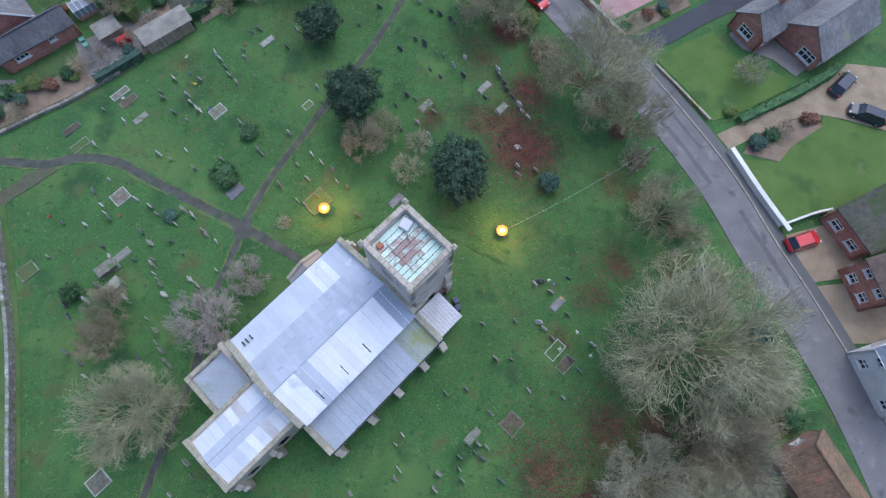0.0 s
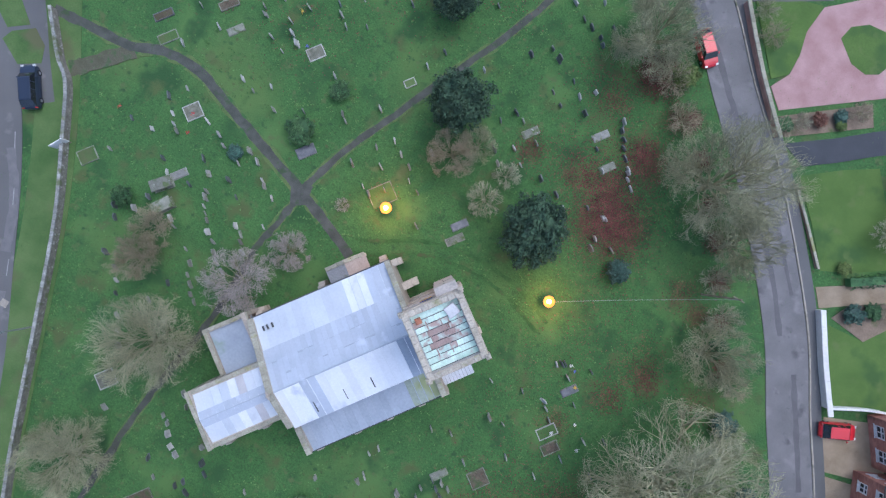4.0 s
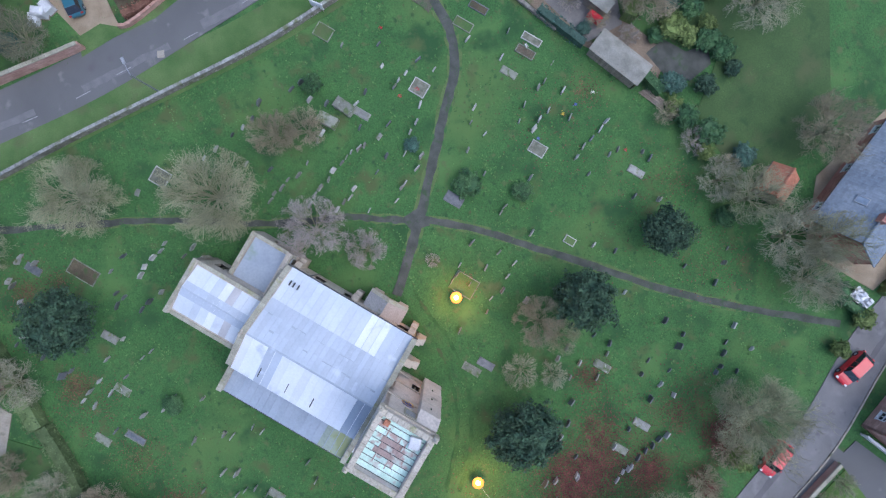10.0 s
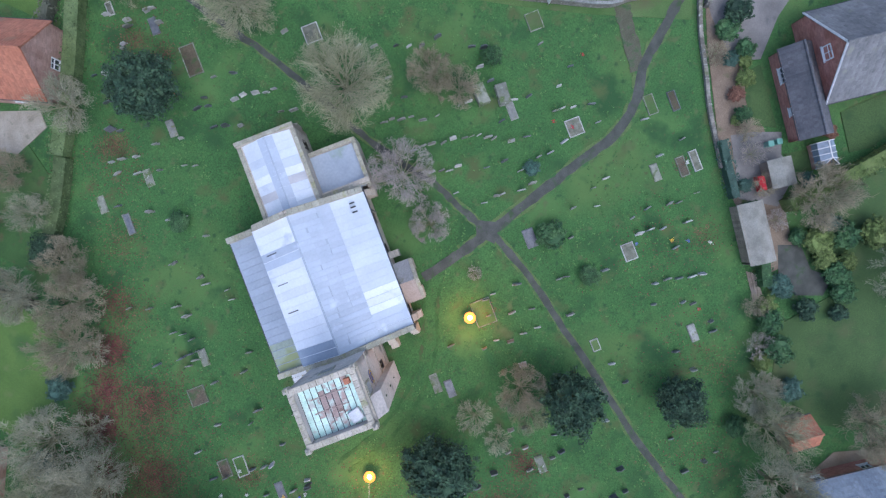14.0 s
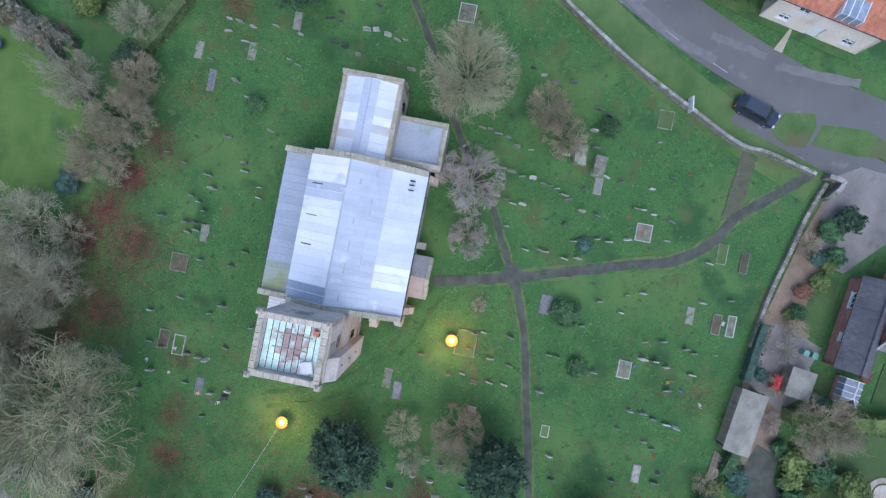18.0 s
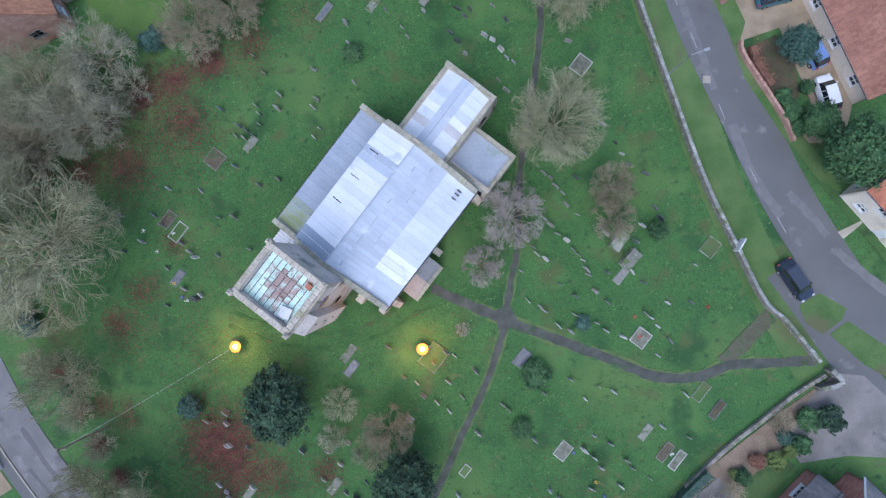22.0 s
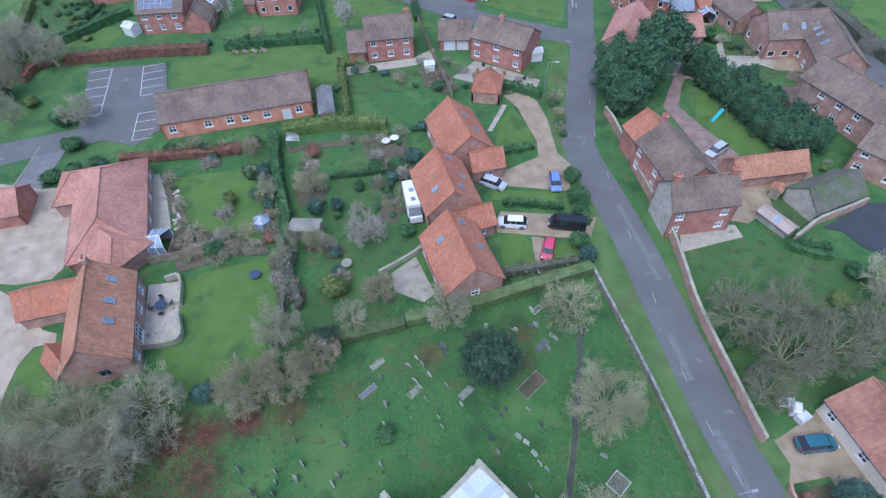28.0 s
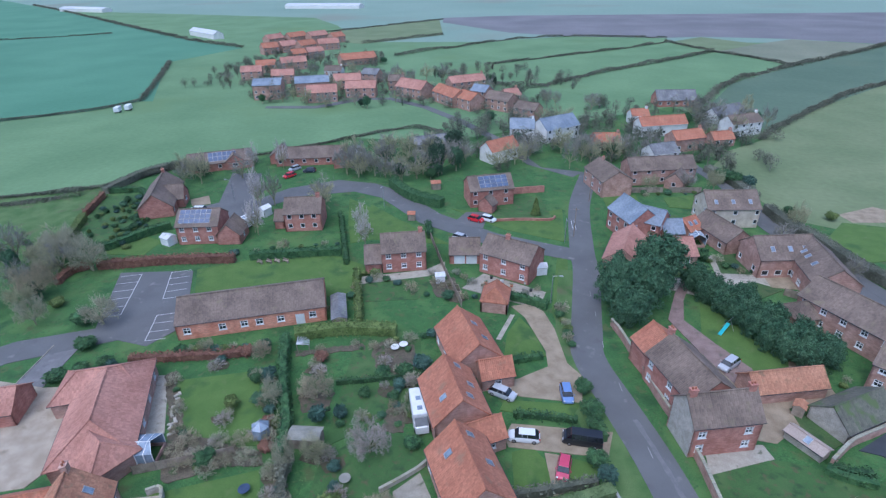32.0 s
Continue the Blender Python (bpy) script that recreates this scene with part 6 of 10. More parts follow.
def two(n, length, w=1.1):
    return row(n, length, .9, w, 1.2) + row(n, length, 3.3, w, 1.15)


# barn houses by the lane, brick hall and bungalows south of the churchyard
house((-5.0, -37.8), (-10.2, -28.9), 7.7, 3.4, 7.0, BRICKPINK, PANTILE, "converted brick barn house with orange pantiles", "barn_house", front=row(3, 12), back=row(3, 12), right=[(3.3, 1.3, 1.2, 1.4)], lights=((1, -3.6, .62), (1, .4, .35), (-1, -2, .5)))
house((-0.9, -50.1), (-5.3, -41.6), 7.8, 3.4, 7.0, BRICKPINK, PANTILE, "converted brick barn house with orange pantiles", "barn_house", front=row(3, 12), back=row(3, 12), lights=((1, -3.4, .6), (1, 0, .35), (1, 3, .6), (-1, 2, .5)))
house((-0.3, -63.2), (-5.5, -54.0), 7.8, 3.3, 6.6, BRICKPINK, PANTILE, "converted brick barn house with weathered orange pantiles", "barn_house", front=row(3, 10), back=row(3, 10), lights=((1, -1.5, .6), (1, 2, .45)))
house((-6.4, -39.9), (-10.2, -42.5), 4.0, 2.6, 4.5, BRICKPINK, PANTILE, "low brick wing with orange pantiles", "outbuilding", front=row(1, 5))
house((-5.7, -52.7), (-10.3, -54.8), 4.0, 2.5, 4.4, BRICKPINK, PANTILE, "low brick garage with orange pantiles", "outbuilding", front=row(1, 5))
house((-5.4, -76.6), (-5.4, -71.6), 5.0, 2.5, 4.9, BRICKPINK, PANTILE, "small square brick garage with a pyramid roof", "garage", hip=1.1, over=.15)
house((50.2, -58.7), (26.9, -69.4), 10.2, 3.2, 5.8, HALLBRICK, TILEBROWN, "long orange-brick village hall with a brown roof", "hall", front=[(x, 1.1, 1.3, 1.3) for x in (1.1, 7.0, 10.7, 13.3, 17.0, 22.6)], back=row(6, 25), doors=(("front", 20.2, 1.6, 2.2),), shift=-1.3, over=.16)
PH = "sprawling bungalow with a hipped pink tiled roof"
house((49.6, -42.2), (40.0, -26.0), 10.0, 2.8, 5.8, BRICKPINK, TILEPINK, PH, "bungalow", hip=4.0, front=row(4, 18), back=row(4, 18))
house((44.0, -41.6), (55.0, -36.4), 7.4, 2.8, 5.2, BRICKPINK, TILEPINK, "hipped wing of a pink-roofed bungalow", "bungalow", hip=3.0, left=row(1, 7))
house((43.6, -29.4), (36.4, -26.2), 6.0, 2.8, 5.0, BRICKPINK, TILEPINK, "end wing of a pink-roofed bungalow", "bungalow", hip=2.4, front=row(1, 6))
house((67.4, -30.2), (59.3, -33.8), 6.4, 2.5, 4.7, BRICK, TILEPINK, "detached brick garage with a pink tiled roof", "garage", doors=(("back", 1.2, 5.2, 2.1),))
for k, (x, y, q) in enumerate(((60.4, -40.2, 2.0), (58.0, -42.6, 1.5), (53.6, -44.2, 1.1))):
    shrub(x, y, q, 1.9, (LAUREL, LAUREL, HOLLY)[k], k, "broad dark laurel beside a gravel yard")
house((37.1, -21.6), (30.7, -10.1), 7.6, 3.5, 7.5, BRICKPINK, PANTILEOLD, "old brick house with weathered orange pantiles", "house", front=row(4, 14), back=[(1, .9, 1.0, 1.3), (4, .2, 2.0, 2.1), (8, .9, 1.2, 1.3), (11, .9, 1.2, 1.3)], right=[(3.6, 1.2, 1.4, 1.2), (3.6, 1.2, 1.4, 1.2)], chimneys=((-6.2, 0),), lights=((1, -4.4, .45), (1, -1, .45), (1, 2, .45)))
house((46.4, -17.0), (39.6, -20.2), 5.2, 2.4, 4.6, BRICKPINK, PANTILE, "low pantiled wing beside a gravel yard", "outbuilding", left=row(1, 5))
house((37.8, -11.6), (34.6, -9.9), 3.0, 2.2, 3.8, BRICKPINK, PANTILE, "small brick lean-to building with orange pantiles", "outbuilding")
# old farmhouse east of the lane
farm = house((-33.6, -46.8), (-42.4, -49.8), 5.6, 5.5, 8.3, BRICK, TILEBROWN, "old two-storey farmhouse with sash windows", "farmhouse", back=two(3, 9, 1.1), front=two(2, 9), chimneys=((-4.0, 0), (4.0, 0)))
ends = [sorted((c for c in farm.children if c.name.startswith(n)), key=lambda c: c.name)[q] for n, q in (("gable", 0), ("wall", 2))]
for c in ends:
    c.data.materials.clear()
    c.data.materials.append(STONEWALL)
house((-33.7, -60.2), (-38.3, -50.6), 7.4, 5.2, 8.0, BRICK, TILEBROWN, "long brick farmhouse wing with white windows", "farmhouse", front=two(3, 12), back=two(4, 12, 1.2), chimneys=((-5.6, 0),))
house((-31.7, -64.6), (-33.6, -60.4), 6.6, 4.4, 6.9, BRICK, PANTILE, "orange-roofed end of a brick farmhouse", "farmhouse", back=row(1, 3.6, 1.0))
house((-44.6, -57.9), (-55.3, -61.6), 4.4, 2.3, 4.2, BRICKPINK, PANTILEOLD, "low brick outbuilding with old orange pantiles", "outbuilding")
house((-53.6, -52.7), (-61.4, -58.0), 5.4, 2.2, 4.4, STONEWALL, MOSSROOF, "mossy dark-roofed stone barn", "barn")
house((-48.4, -50.9), (-51.6, -47.2), 1.9, 1.5, 2.0, STONEWALL, TANTILE, "low stone range in a walled garden", "outbuilding", lights=((-1, .2, .5),))
yard("court_farm", [(-50.5, -55.4), (-53.2, -55.6), (-56.4, -51.8), (-53.6, -49.4), (-50.2, -51.2)], DARKLAWN, "mossy grass court behind an old barn", "lawn", .033)
yard("tarmac_farm", [(-56.6, -49.8), (-64.2, -56.0), (-70, -57), (-68, -45), (-61.2, -46.7), (-59.2, -49.4)], DARKTAR, "dark wet yard beside a barn", "yard", .03)
# long house east of the lane
house((-52.4, -22.7), (-59.9, -7.5), 7.0, 2.8, 5.8, CREAMRENDER, TILERED, "long pale house with a dull red tiled roof", "house", back=row(5, 16, .8, 1.3), front=row(4, 16), doors=(("back", 8, 1.2, 2.1),))
pale = house((-58.6, 1.0), (-65.9, 8.9), 8.0, 4.5, 7.0, CREAMRENDER, PANTILE, "cream rendered house with an orange roof", "house", front=[(1.3, .9, 1.3, 1.1), (8.2, .9, 1.3, 1.1), (2.2, 3.0, 1.2, 1.1)], back=two(3, 10), right=two(2, 8), left=two(2, 8), doors=(("front", 5.0, 1.1, 2.1),))
canopy = part("roof_window", Geo().box(-.2, -4.25, 4.5, 2.0, -1.6, 5.55, .1), ROOFGLASS, pale, "long glazed roof window")
for x in (-.2, .5, 1.25, 2.0):
    part("glazing_bar", Geo().box(x - .04, -4.28, 4.5, x + .04, -1.6, 5.58), WHITEPAINT, canopy)
yard("path_pale", [(-58.6, 6.0), (-57.9, 6.8), (-56.2, 8.3), (-55.6, 7.6)], PAVING, "short paved path to a front door", "path", .05)
# bungalow, sheds and cottage north of the churchyard
house((-54.1, 33.6), (-47.8, 40.5), 3.0, 2.4, 3.6, BRICK, TILEDARK, "low red-brick range with dark grey tiles", "bungalow", front=[(1.6, 1.0, 1.7, 1.1), (5.9, 1.2, .9, .9)])
wing = house((-54.2, 36.0), (-61.4, 42.5), 9.0, 2.6, 6.9, BRICK, TILEGREY, "red-brick house with a steep gable and grey tiles", "house", front=row(2, 9), back=row(2, 9), over=.35)
hl = math.hypot(7.2, 6.5) / 2
window_unit(wing, pose(-hl, 4.5, 0, 0, 0, -90) @ pose(4.5, -.02, 3.4), 1.5, 1.2)
for sgn in (-1, 1):
    part("bargeboard", Geo().sheet((-hl - .24, sgn * 4.85, 2.2), (-hl - .18, sgn * 4.85, 2.42), (-hl - .18, 0, 7.06), (-hl - .24, 0, 6.8), .05), WHITEPAINT, wing, "white painted bargeboard")
house((-14.6, 62.4), (-24.8, 71.6), 7.6, 2.7, 5.2, BRICK, SLATE, "old cottage with a blue slate roof", "cottage", back=row(3, 13), front=row(3, 13), chimneys=((-4, 0),), lights=((1, -3, .5), (1, 2, .5)))
house((-20.2, 55.6), (-22.6, 57.6), 2.8, 1.9, 3.0, TIMBER, PANTILE, "tiny shed with an orange pantile roof", "shed")
# houses along the western lane
house((34.6, 53.0), (41.6, 59.3), 4.8, 2.6, 4.7, BRICK, TILEGREY, "red-brick bungalow wing with grey roof", "bungalow", left=[(1.4, .7, 2.0, 1.4)], front=row(2, 9), chimneys=((-1.0, 0),))
house((41.1, 51.9), (48.5, 58.8), 6.4, 2.6, 5.2, BRICK, TILEGREY, "red-brick bungalow with lichened grey roof", "bungalow", left=[(3.6, .6, 2.2, 1.5)], front=row(2, 10))
house((48.7, 25.4), (50.7, 20.9), 7.0, 4.8, 7.4, BRICK, TILEBROWN, "red-brick house with a brown roof beside the lane", "house", front=two(2, 4.9), back=two(2, 4.9), left=two(2, 7))
house((46.9, 32.2), (50.2, 27.6), 7.8, 3.6, 6.6, BRICK, MOSSROOF, "brick house with dark tiles behind a white wall", "house", front=row(2, 5.6, .9, 1.4), back=row(2, 5.6))
house((48.8, 16.2), (52.0, 9.8), 6.4, 4.6, 6.6, RENDERW, SLATE, "white rendered house beside the lane", "house", front=two(2, 7), back=two(2, 7), left=two(2, 6))
house((39.3, 4.5), (43.6, -1.3), 5.6, 2.3, 4.5, BRICKPINK, MOSSTILE, "small old barn with mossy orange pantiles", "barn", left=[(1.8, .8, 1.2, 1.0)])
house((22.0, 84.0), (40.0, 94.0), 8, 4.8, 7.2, BRICK, PANTILE, "red-brick house behind a pink drive", "house", front=two(4, 20))
house((-4.3, 79.0), (8.0, 66.8), 7.0, 4.5, 7.0, BRICKPINK, SLATE, "red-brick cottage terrace along the lane", "house", front=[(2.2, .9, 1.1, 1.2), (6.2, .9, 1.1, 1.2), (11.3, .9, 1.1, 1.2), (14.9, .9, 1.1, 1.2), (2.2, 3.0, 1.1, 1.15), (6.2, 3.0, 1.1, 1.15), (11.3, 3.0, 1.1, 1.15)], back=two(4, 17), doors=(("front", 8.7, 1.1, 2.1),), chimneys=((-4, 0), (5, 0)))
wall_run("wall_cottage_garden", [(6.4, 64.2), (9.1, 67.1), (12.5, 70.5)], .9, .2, RENDERW, RENDERW, "low white wall beside a terrace", 1.2)
yard("drive_terrace", [(7.1, 63.6), (12.4, 69.6), (17.4, 66.8), (13.0, 63.9), (8.9, 61.4)], ASPHALT, "tarmac drive beside a terrace", "drive", .03)
# estate houses
EST = "modern red-brick house with a brown tiled roof"
house((20.9, -86.1), (12.2, -89.1), 8.0, 4.8, 7.3, BRICK, TILEBROWN, EST, back=two(3, 9), front=two(3, 9), chimneys=((3.8, 0),), shift=-.6)
house((24.0, -84.3), (20.8, -85.3), 6.2, 2.6, 5.2, BRICK, TILEBROWN, "lower side wing of a brick house", "house", back=row(1, 3.2, .5, 1.6), lights=((1, 0, .5),), shift=-.6)
house((-1.8, -90.1), (-12.3, -86.4), 7.6, 4.8, 7.3, BRICK, TILEBROWN, EST, back=two(4, 11), front=two(3, 11), chimneys=((-1, 0),), shift=-.4)
house((7.0, -91.2), (0.6, -92.4), 6.4, 2.5, 4.8, BRICK, TILEBROWN, "double garage between two brick houses", "garage", doors=(("front", 1, 2.3, 2.1), ("front", 3.6, 2.3, 2.1)))
house((72.0, -89.1), (62.6, -91.6), 8.0, 4.8, 7.4, BRICK, TILEBROWN, "modern red-brick house with blue solar panels", back=two(3, 9), front=two(3, 9), solar=(-1, -4.3, 3.0, .12, .92, 6, 3))
house((60.8, -93.8), (59.2, -87.6), 5.4, 2.6, 5.2, BRICK, TILEBROWN, "brick garage with a brown gable roof", "garage", back=row(1, 6))
house((50.3, -100.1), (41.7, -102.5), 8.0, 4.8, 7.4, BRICK, TILEBROWN, EST, back=two(3, 8.6), front=two(3, 8.6), chimneys=((3.6, 0),))
house((53.2, -99.6), (51.0, -100.2), 5, 2.4, 4.2, BRICK, TILEBROWN, "low brick side extension", "outbuilding")
house((95.8, -114.6), (86.6, -97.6), 8.4, 3.0, 6.6, BRICK, TILEBROWN, "brick chalet house with steep brown roof", front=row(3, 18), back=row(3, 18), chimneys=((-8.4, 0),))
house((101.4, -132.3), (84.5, -142.0), 8.0, 2.7, 5.2, BRICK, TILEBROWN, "low brick bungalow with solar panels", "bungalow", front=row(5, 19), solar=(-1, -3.5, 5, .12, .9, 6, 2))
house((76.1, -143.9), (54.6, -150.1), 8.0, 2.7, 5.2, BRICK, TILEBROWN, "long low brick bungalow with a brown roof", "bungalow", front=row(6, 22))
house((8.7, -121.8), (-2.1, -126.5), 8.0, 4.8, 7.4, BRICK, TILEBROWN, "modern brick house with solar panels on its roof", back=two(3, 11), front=two(3, 11), solar=(-1, -3.2, 4.6, .1, .9, 5, 3))
house((3.0, -116.2), (2.0, -119), 4, 2.4, 4.2, BRICK, TILEBROWN, "small brick porch with gable roof", "porch")


# ---- vehicles ----
CARGLASS = glass_material("car_window_glass", (0.012, 0.014, 0.018), 0.05)
def car(x, y, turn, paint, label, n=4.2, w=1.75, h=1.48, kind="car", van=False):
    t = thing(kind, label, kind, pose(x, y, .03, 0, 0, turn))
    s, hw = n / 4.2, w / 2

    def ring(px, half, zlo, zhi):
        return [(px, -half, zlo), (px, -half * 1.0, (zlo + zhi) / 2), (px, -half * .9, zhi), (px, half * .9, zhi), (px, half, (zlo + zhi) / 2), (px, half, zlo)]

    def loft(rings):
        v = [p for r in rings for p in r]
        k = len(rings[0])
        f = [(i * k + j, (i + 1) * k + j, (i + 1) * k + (j + 1) % k, i * k + (j + 1) % k) for i in range(len(rings) - 1) for j in range(k)]
        return Geo().add(v, f + [tuple(range(k)), tuple(range(len(v) - 1, len(v) - k - 1, -1))])

    belt = h * .62
    body = [(-2.1, .6, .35, .62), (-2.04, .78, .28, belt * .8), (-1.88, .92, .22, belt * .95), (-1.3, 1, .2, belt), (0, 1, .2, belt), (.9, 1, .2, belt), (1.6, .97, .2, belt * .88), (1.88, .9, .22, belt * .78), (2.04, .76, .26, belt * .66), (2.1, .56, .34, .48)]
    if van:
        body = [(-2.1, .9, .35, belt), (-2.05, .97, .25, belt), (0, 1, .2, belt), (1.4, 1, .2, belt), (1.95, .95, .22, belt * .85), (2.1, .8, .3, .6)]
    part("body", loft([ring(px * s, hw * f, a, b) for px, f, a, b in body]), paint, t, smooth=False)
    roof = ((-1.95, -1.45, .75, 1.25) if not van else (-2.06, -2.0, 1.15, 1.7))
    a, b, c, d = (q * s for q in roof)
    part("glazing", loft([[(a, -hw * .88, belt - .02), (a, hw * .88, belt - .02), (b, hw * .72, h - .05), (b, -hw * .72, h - .05)], [(d, -hw * .88, belt - .02), (d, hw * .88, belt - .02), (c, hw * .72, h - .05), (c, -hw * .72, h - .05)]]), CARGLASS, t)
    part("roof", loft([[(b, -hw * .7, h - .06), (b, hw * .7, h - .06), (b + .12, hw * .66, h), (b + .12, -hw * .66, h)], [(c, -hw * .7, h - .06), (c, hw * .7, h - .06), (c - .12, hw * .66, h), (c - .12, -hw * .66, h)]]), paint, t)
    for q in (-.45, .3):
        for g in (-1, 1):
            part("pillar", Geo().tube((q * s, g * hw * .885, belt), (q * s * .9, g * hw * .72, h - .04), .035, .035, 4), paint, t)
    for px in (-1.3, 1.32):
        for q in (-1, 1):
            wh = part("wheel", Geo().tube((px * s, q * (hw - .2), .31), (px * s, q * (hw + .01), .31), .31, .31, 14, True), RUBBER, t)
            part("rim", Geo().tube((px * s, q * (hw - .1), .31), (px * s, q * (hw + .02), .31), .19, .17, 10, True), GREYMETAL, wh)
    for q in (-1, 1):
        part("headlight", Geo().box(1.86 * s, q * hw * .55, belt * .62, 2.07 * s, q * hw * .86, belt * .78, .02), LAMPWHITE, t)
        part("tail_light", Geo().box(-2.08 * s, q * hw * .6, belt * .72, -1.97 * s, q * hw * .9, belt * .92, .02), LAMPRED, t)
        part("mirror", Geo().box(.8 * s, q * (hw + .02), belt, .95 * s, q * (hw + .17), belt + .13, .02), paint, t)
    return t


def paint(name, c):
    m = material(name, c, tuple(v * 1.08 for v in c), 1.0, 12, .28, .01, grit=.05)
    m.node_tree.nodes["Principled BSDF"].inputs["Coat Weight"].default_value = 0.3
    return m


RED, PINK = paint("red_paint", (.55, .02, .03)), paint("faded_red_paint", (.50, .06, .12))
NAVY, SILVER, WHITECAR = paint("navy_paint", (.022, .032, .055)), paint("silver_paint", (.45, .47, .5)), paint("white_car_paint", (.72, .73, .74))
LIGHTBLUE, TEAL, BLACKCAR = paint("light_blue_paint", (.16, .25, .48)), paint("teal_paint", (.03, .12, .16)), paint("black_car_paint", (.02, .021, .025))
car(-51.0, 12.8, 126, NAVY, "dark navy estate car parked by the churchyard wall", 4.75, 1.8, 1.5)
car(8.0, 54.4, -42, RED, "bright red hatchback parked on the lane", 4.1)
car(-0.9, 63.7, -52, RED, "red car parked further up the lane", 4.2)
car(-9.8, 75.2, -52, RED, "red car parked before the terrace", 4.2)
car(41.4, 26.6, 26, RED, "red hatchback on a paved forecourt", 3.9)
car(47.1, 48.1, 52, NAVY, "dark blue car on a gravel drive", 4.2)
car(49.9, 44.3, 165, NAVY, "dark blue saloon on a gravel drive", 4.5)
car(49.0, 13.8, 60, NAVY, "dark car beside a brick house", 4.2)
car(-53.8, -6.9, -72, WHITECAR, "white hatchback on a gravel drive", 4.0)
car(-48.2, -17.1, 196, TEAL, "dark teal car before a long house", 4.2)
car(-52.2, -11.3, -60, LIGHTBLUE, "light blue car beside a shrub", 3.8)
car(-21.2, -44.0, 0, BLACKCAR, "large black van on a gravel drive", 5.3, 1.95, 1.95, "van", True)
car(-13.5, -43.0, 5, WHITECAR, "white car with black windows on gravel", 4.3)
car(-18.9, -38.9, 84, PINK, "faded red hatchback on a gravel drive", 3.95)
car(-9.6, -50.7, 162, SILVER, "silver car beside a pantiled garage", 4.3)
car(-19.0, -52.5, 100, LIGHTBLUE, "light blue hatchback on a gravel drive", 4.0)
car(-44.0, -64.2, 48, SILVER, "silver car behind the farmhouse", 4.3)
car(62.2, -101.5, 60, WHITECAR, "white car on an estate drive", 4.2)
car(78.6, -103.4, 10, WHITECAR, "long white car before a brick house", 5.0)
car(1.4, -111.2, 160, WHITECAR, "white car before a brick garage", 4.2)
car(4.4, -110.6, 160, RED, "dark red car before a brick garage", 4.2)
car(2.4, -97.4, 95, SILVER, "pale blue car on a garage drive", 4.2)
car(6.2, -99.8, 160, SILVER, "silver car on a garage drive", 4.2)
car(66.2, -131.8, 60, RED, "red car in an estate parking bay", 4.1)
car(67.5, -138, 60, SILVER, "silver car in an estate parking bay", 4.1)
car(62.0, -137, 20, NAVY, "blue car in an estate parking bay", 4.1)


def motorhome(x, y, turn):
    t = thing("motorhome", "white motorhome parked beside a barn house", "motorhome", pose(x, y, .03, 0, 0, turn))
    part("body", Geo().box(-3.3, -1.1, .35, 2.0, 1.1, 2.85, .1), WHITEPAINT, t)
    part("cab", Geo().slab([(2.0, -1.0), (3.3, -.9), (3.3, .9), (2.0, 1.0)], .35, 1.5), WHITEPAINT, t)
    part("windscreen", Geo().sheet((3.0, -.9, 1.5), (3.0, .9, 1.5), (2.0, .9, 2.2), (2.0, -.9, 2.2), .04), GLASS, t)
    for q in (-1.4, .5):
        part("roof_vent", Geo().box(q, -.35, 2.85, q + .7, .35, 2.95, .03), ROOFGLASS, t)
    for px in (-2.0, 2.5):
        for q in (-1, 1):
            part("wheel", Geo().tube((px, q * .9, .33), (px, q * 1.08, .33), .33, .33, 14, True), RUBBER, t)


motorhome(1.4, -43.8, 112)
motorhome(60.6, -92.0 - 3.5, 75)


skip = thing("builders_skip", "small skip heaped with pale rubble beside a hedge", "skip", pose(-8.4, 65.0, 0, 0, 0, 35))
part("body", Geo().extrude([(-.7, .0), (.7, .0), (1.2, .9), (-1.2, .9)], "y", -.7, .7), GREYMETAL, skip)
load = Geo()
rng = random.Random(4)
for k in range(26):
    px, py, pr = rng.uniform(-.95, .95), rng.uniform(-.55, .55), rng.uniform(.12, .3)
    load.box(px - pr, py - pr * .6, .8, px + pr, py + pr * .6, .95 + rng.uniform(0, .3), .04)
part("rubble", load, CORRUGATED, skip, "heap of pale rubble and sheeting")
hedge([(-13.0, 71.9), (-10.4, 69.3), (-8.6, 67.6)], 1.2, 1.4, IVY, "bright clipped hedge beside a cottage drive", 40, .12, 120, .14)
hedge([(-12.4, 59.2), (-9.4, 62.0), (-6.6, 65.2)], 1.1, 1.3, LAUREL, "clipped green hedge at the churchyard corner", 40, .12, 121, .14)
shrub(-3.2, 62.2, 1.2, 2.0, IVY, 1, "yellow-green shrub by the lane")
for pts, w in (([(-7.6, 71.2), (-5.3, 69.1), (-2.9, 67.1), (0.6, 64.2)], .3), ([(4.6, 59.4), (8.6, 55.8), (12.5, 52.2), (16.2, 48.8)], .32), ([(22.4, 42.2), (27.0, 37.4), (31.2, 32.2)], .28), ([(34.6, 29.4), (38.2, 24.0), (41.6, 18.8)], .3), ([(24.0, 43.4), (30.0, 36.6)], .2)):
    setting("tar_patch", ribbon(pts, -w, w, 0.0, 0.031, wobble=.08, seed=int(w * 90)), DARKROAD, "long darker patch in the old tarmac", "road")
yard("paving_bungalow", [(33.2, 53.4), (34.8, 51.6), (38.8, 50.6), (41.6, 48.6), (43.0, 50.0), (38.2, 54.4), (34.8, 55.6)], CONCRETE, "grey paving before a brick bungalow", "patio", .045)


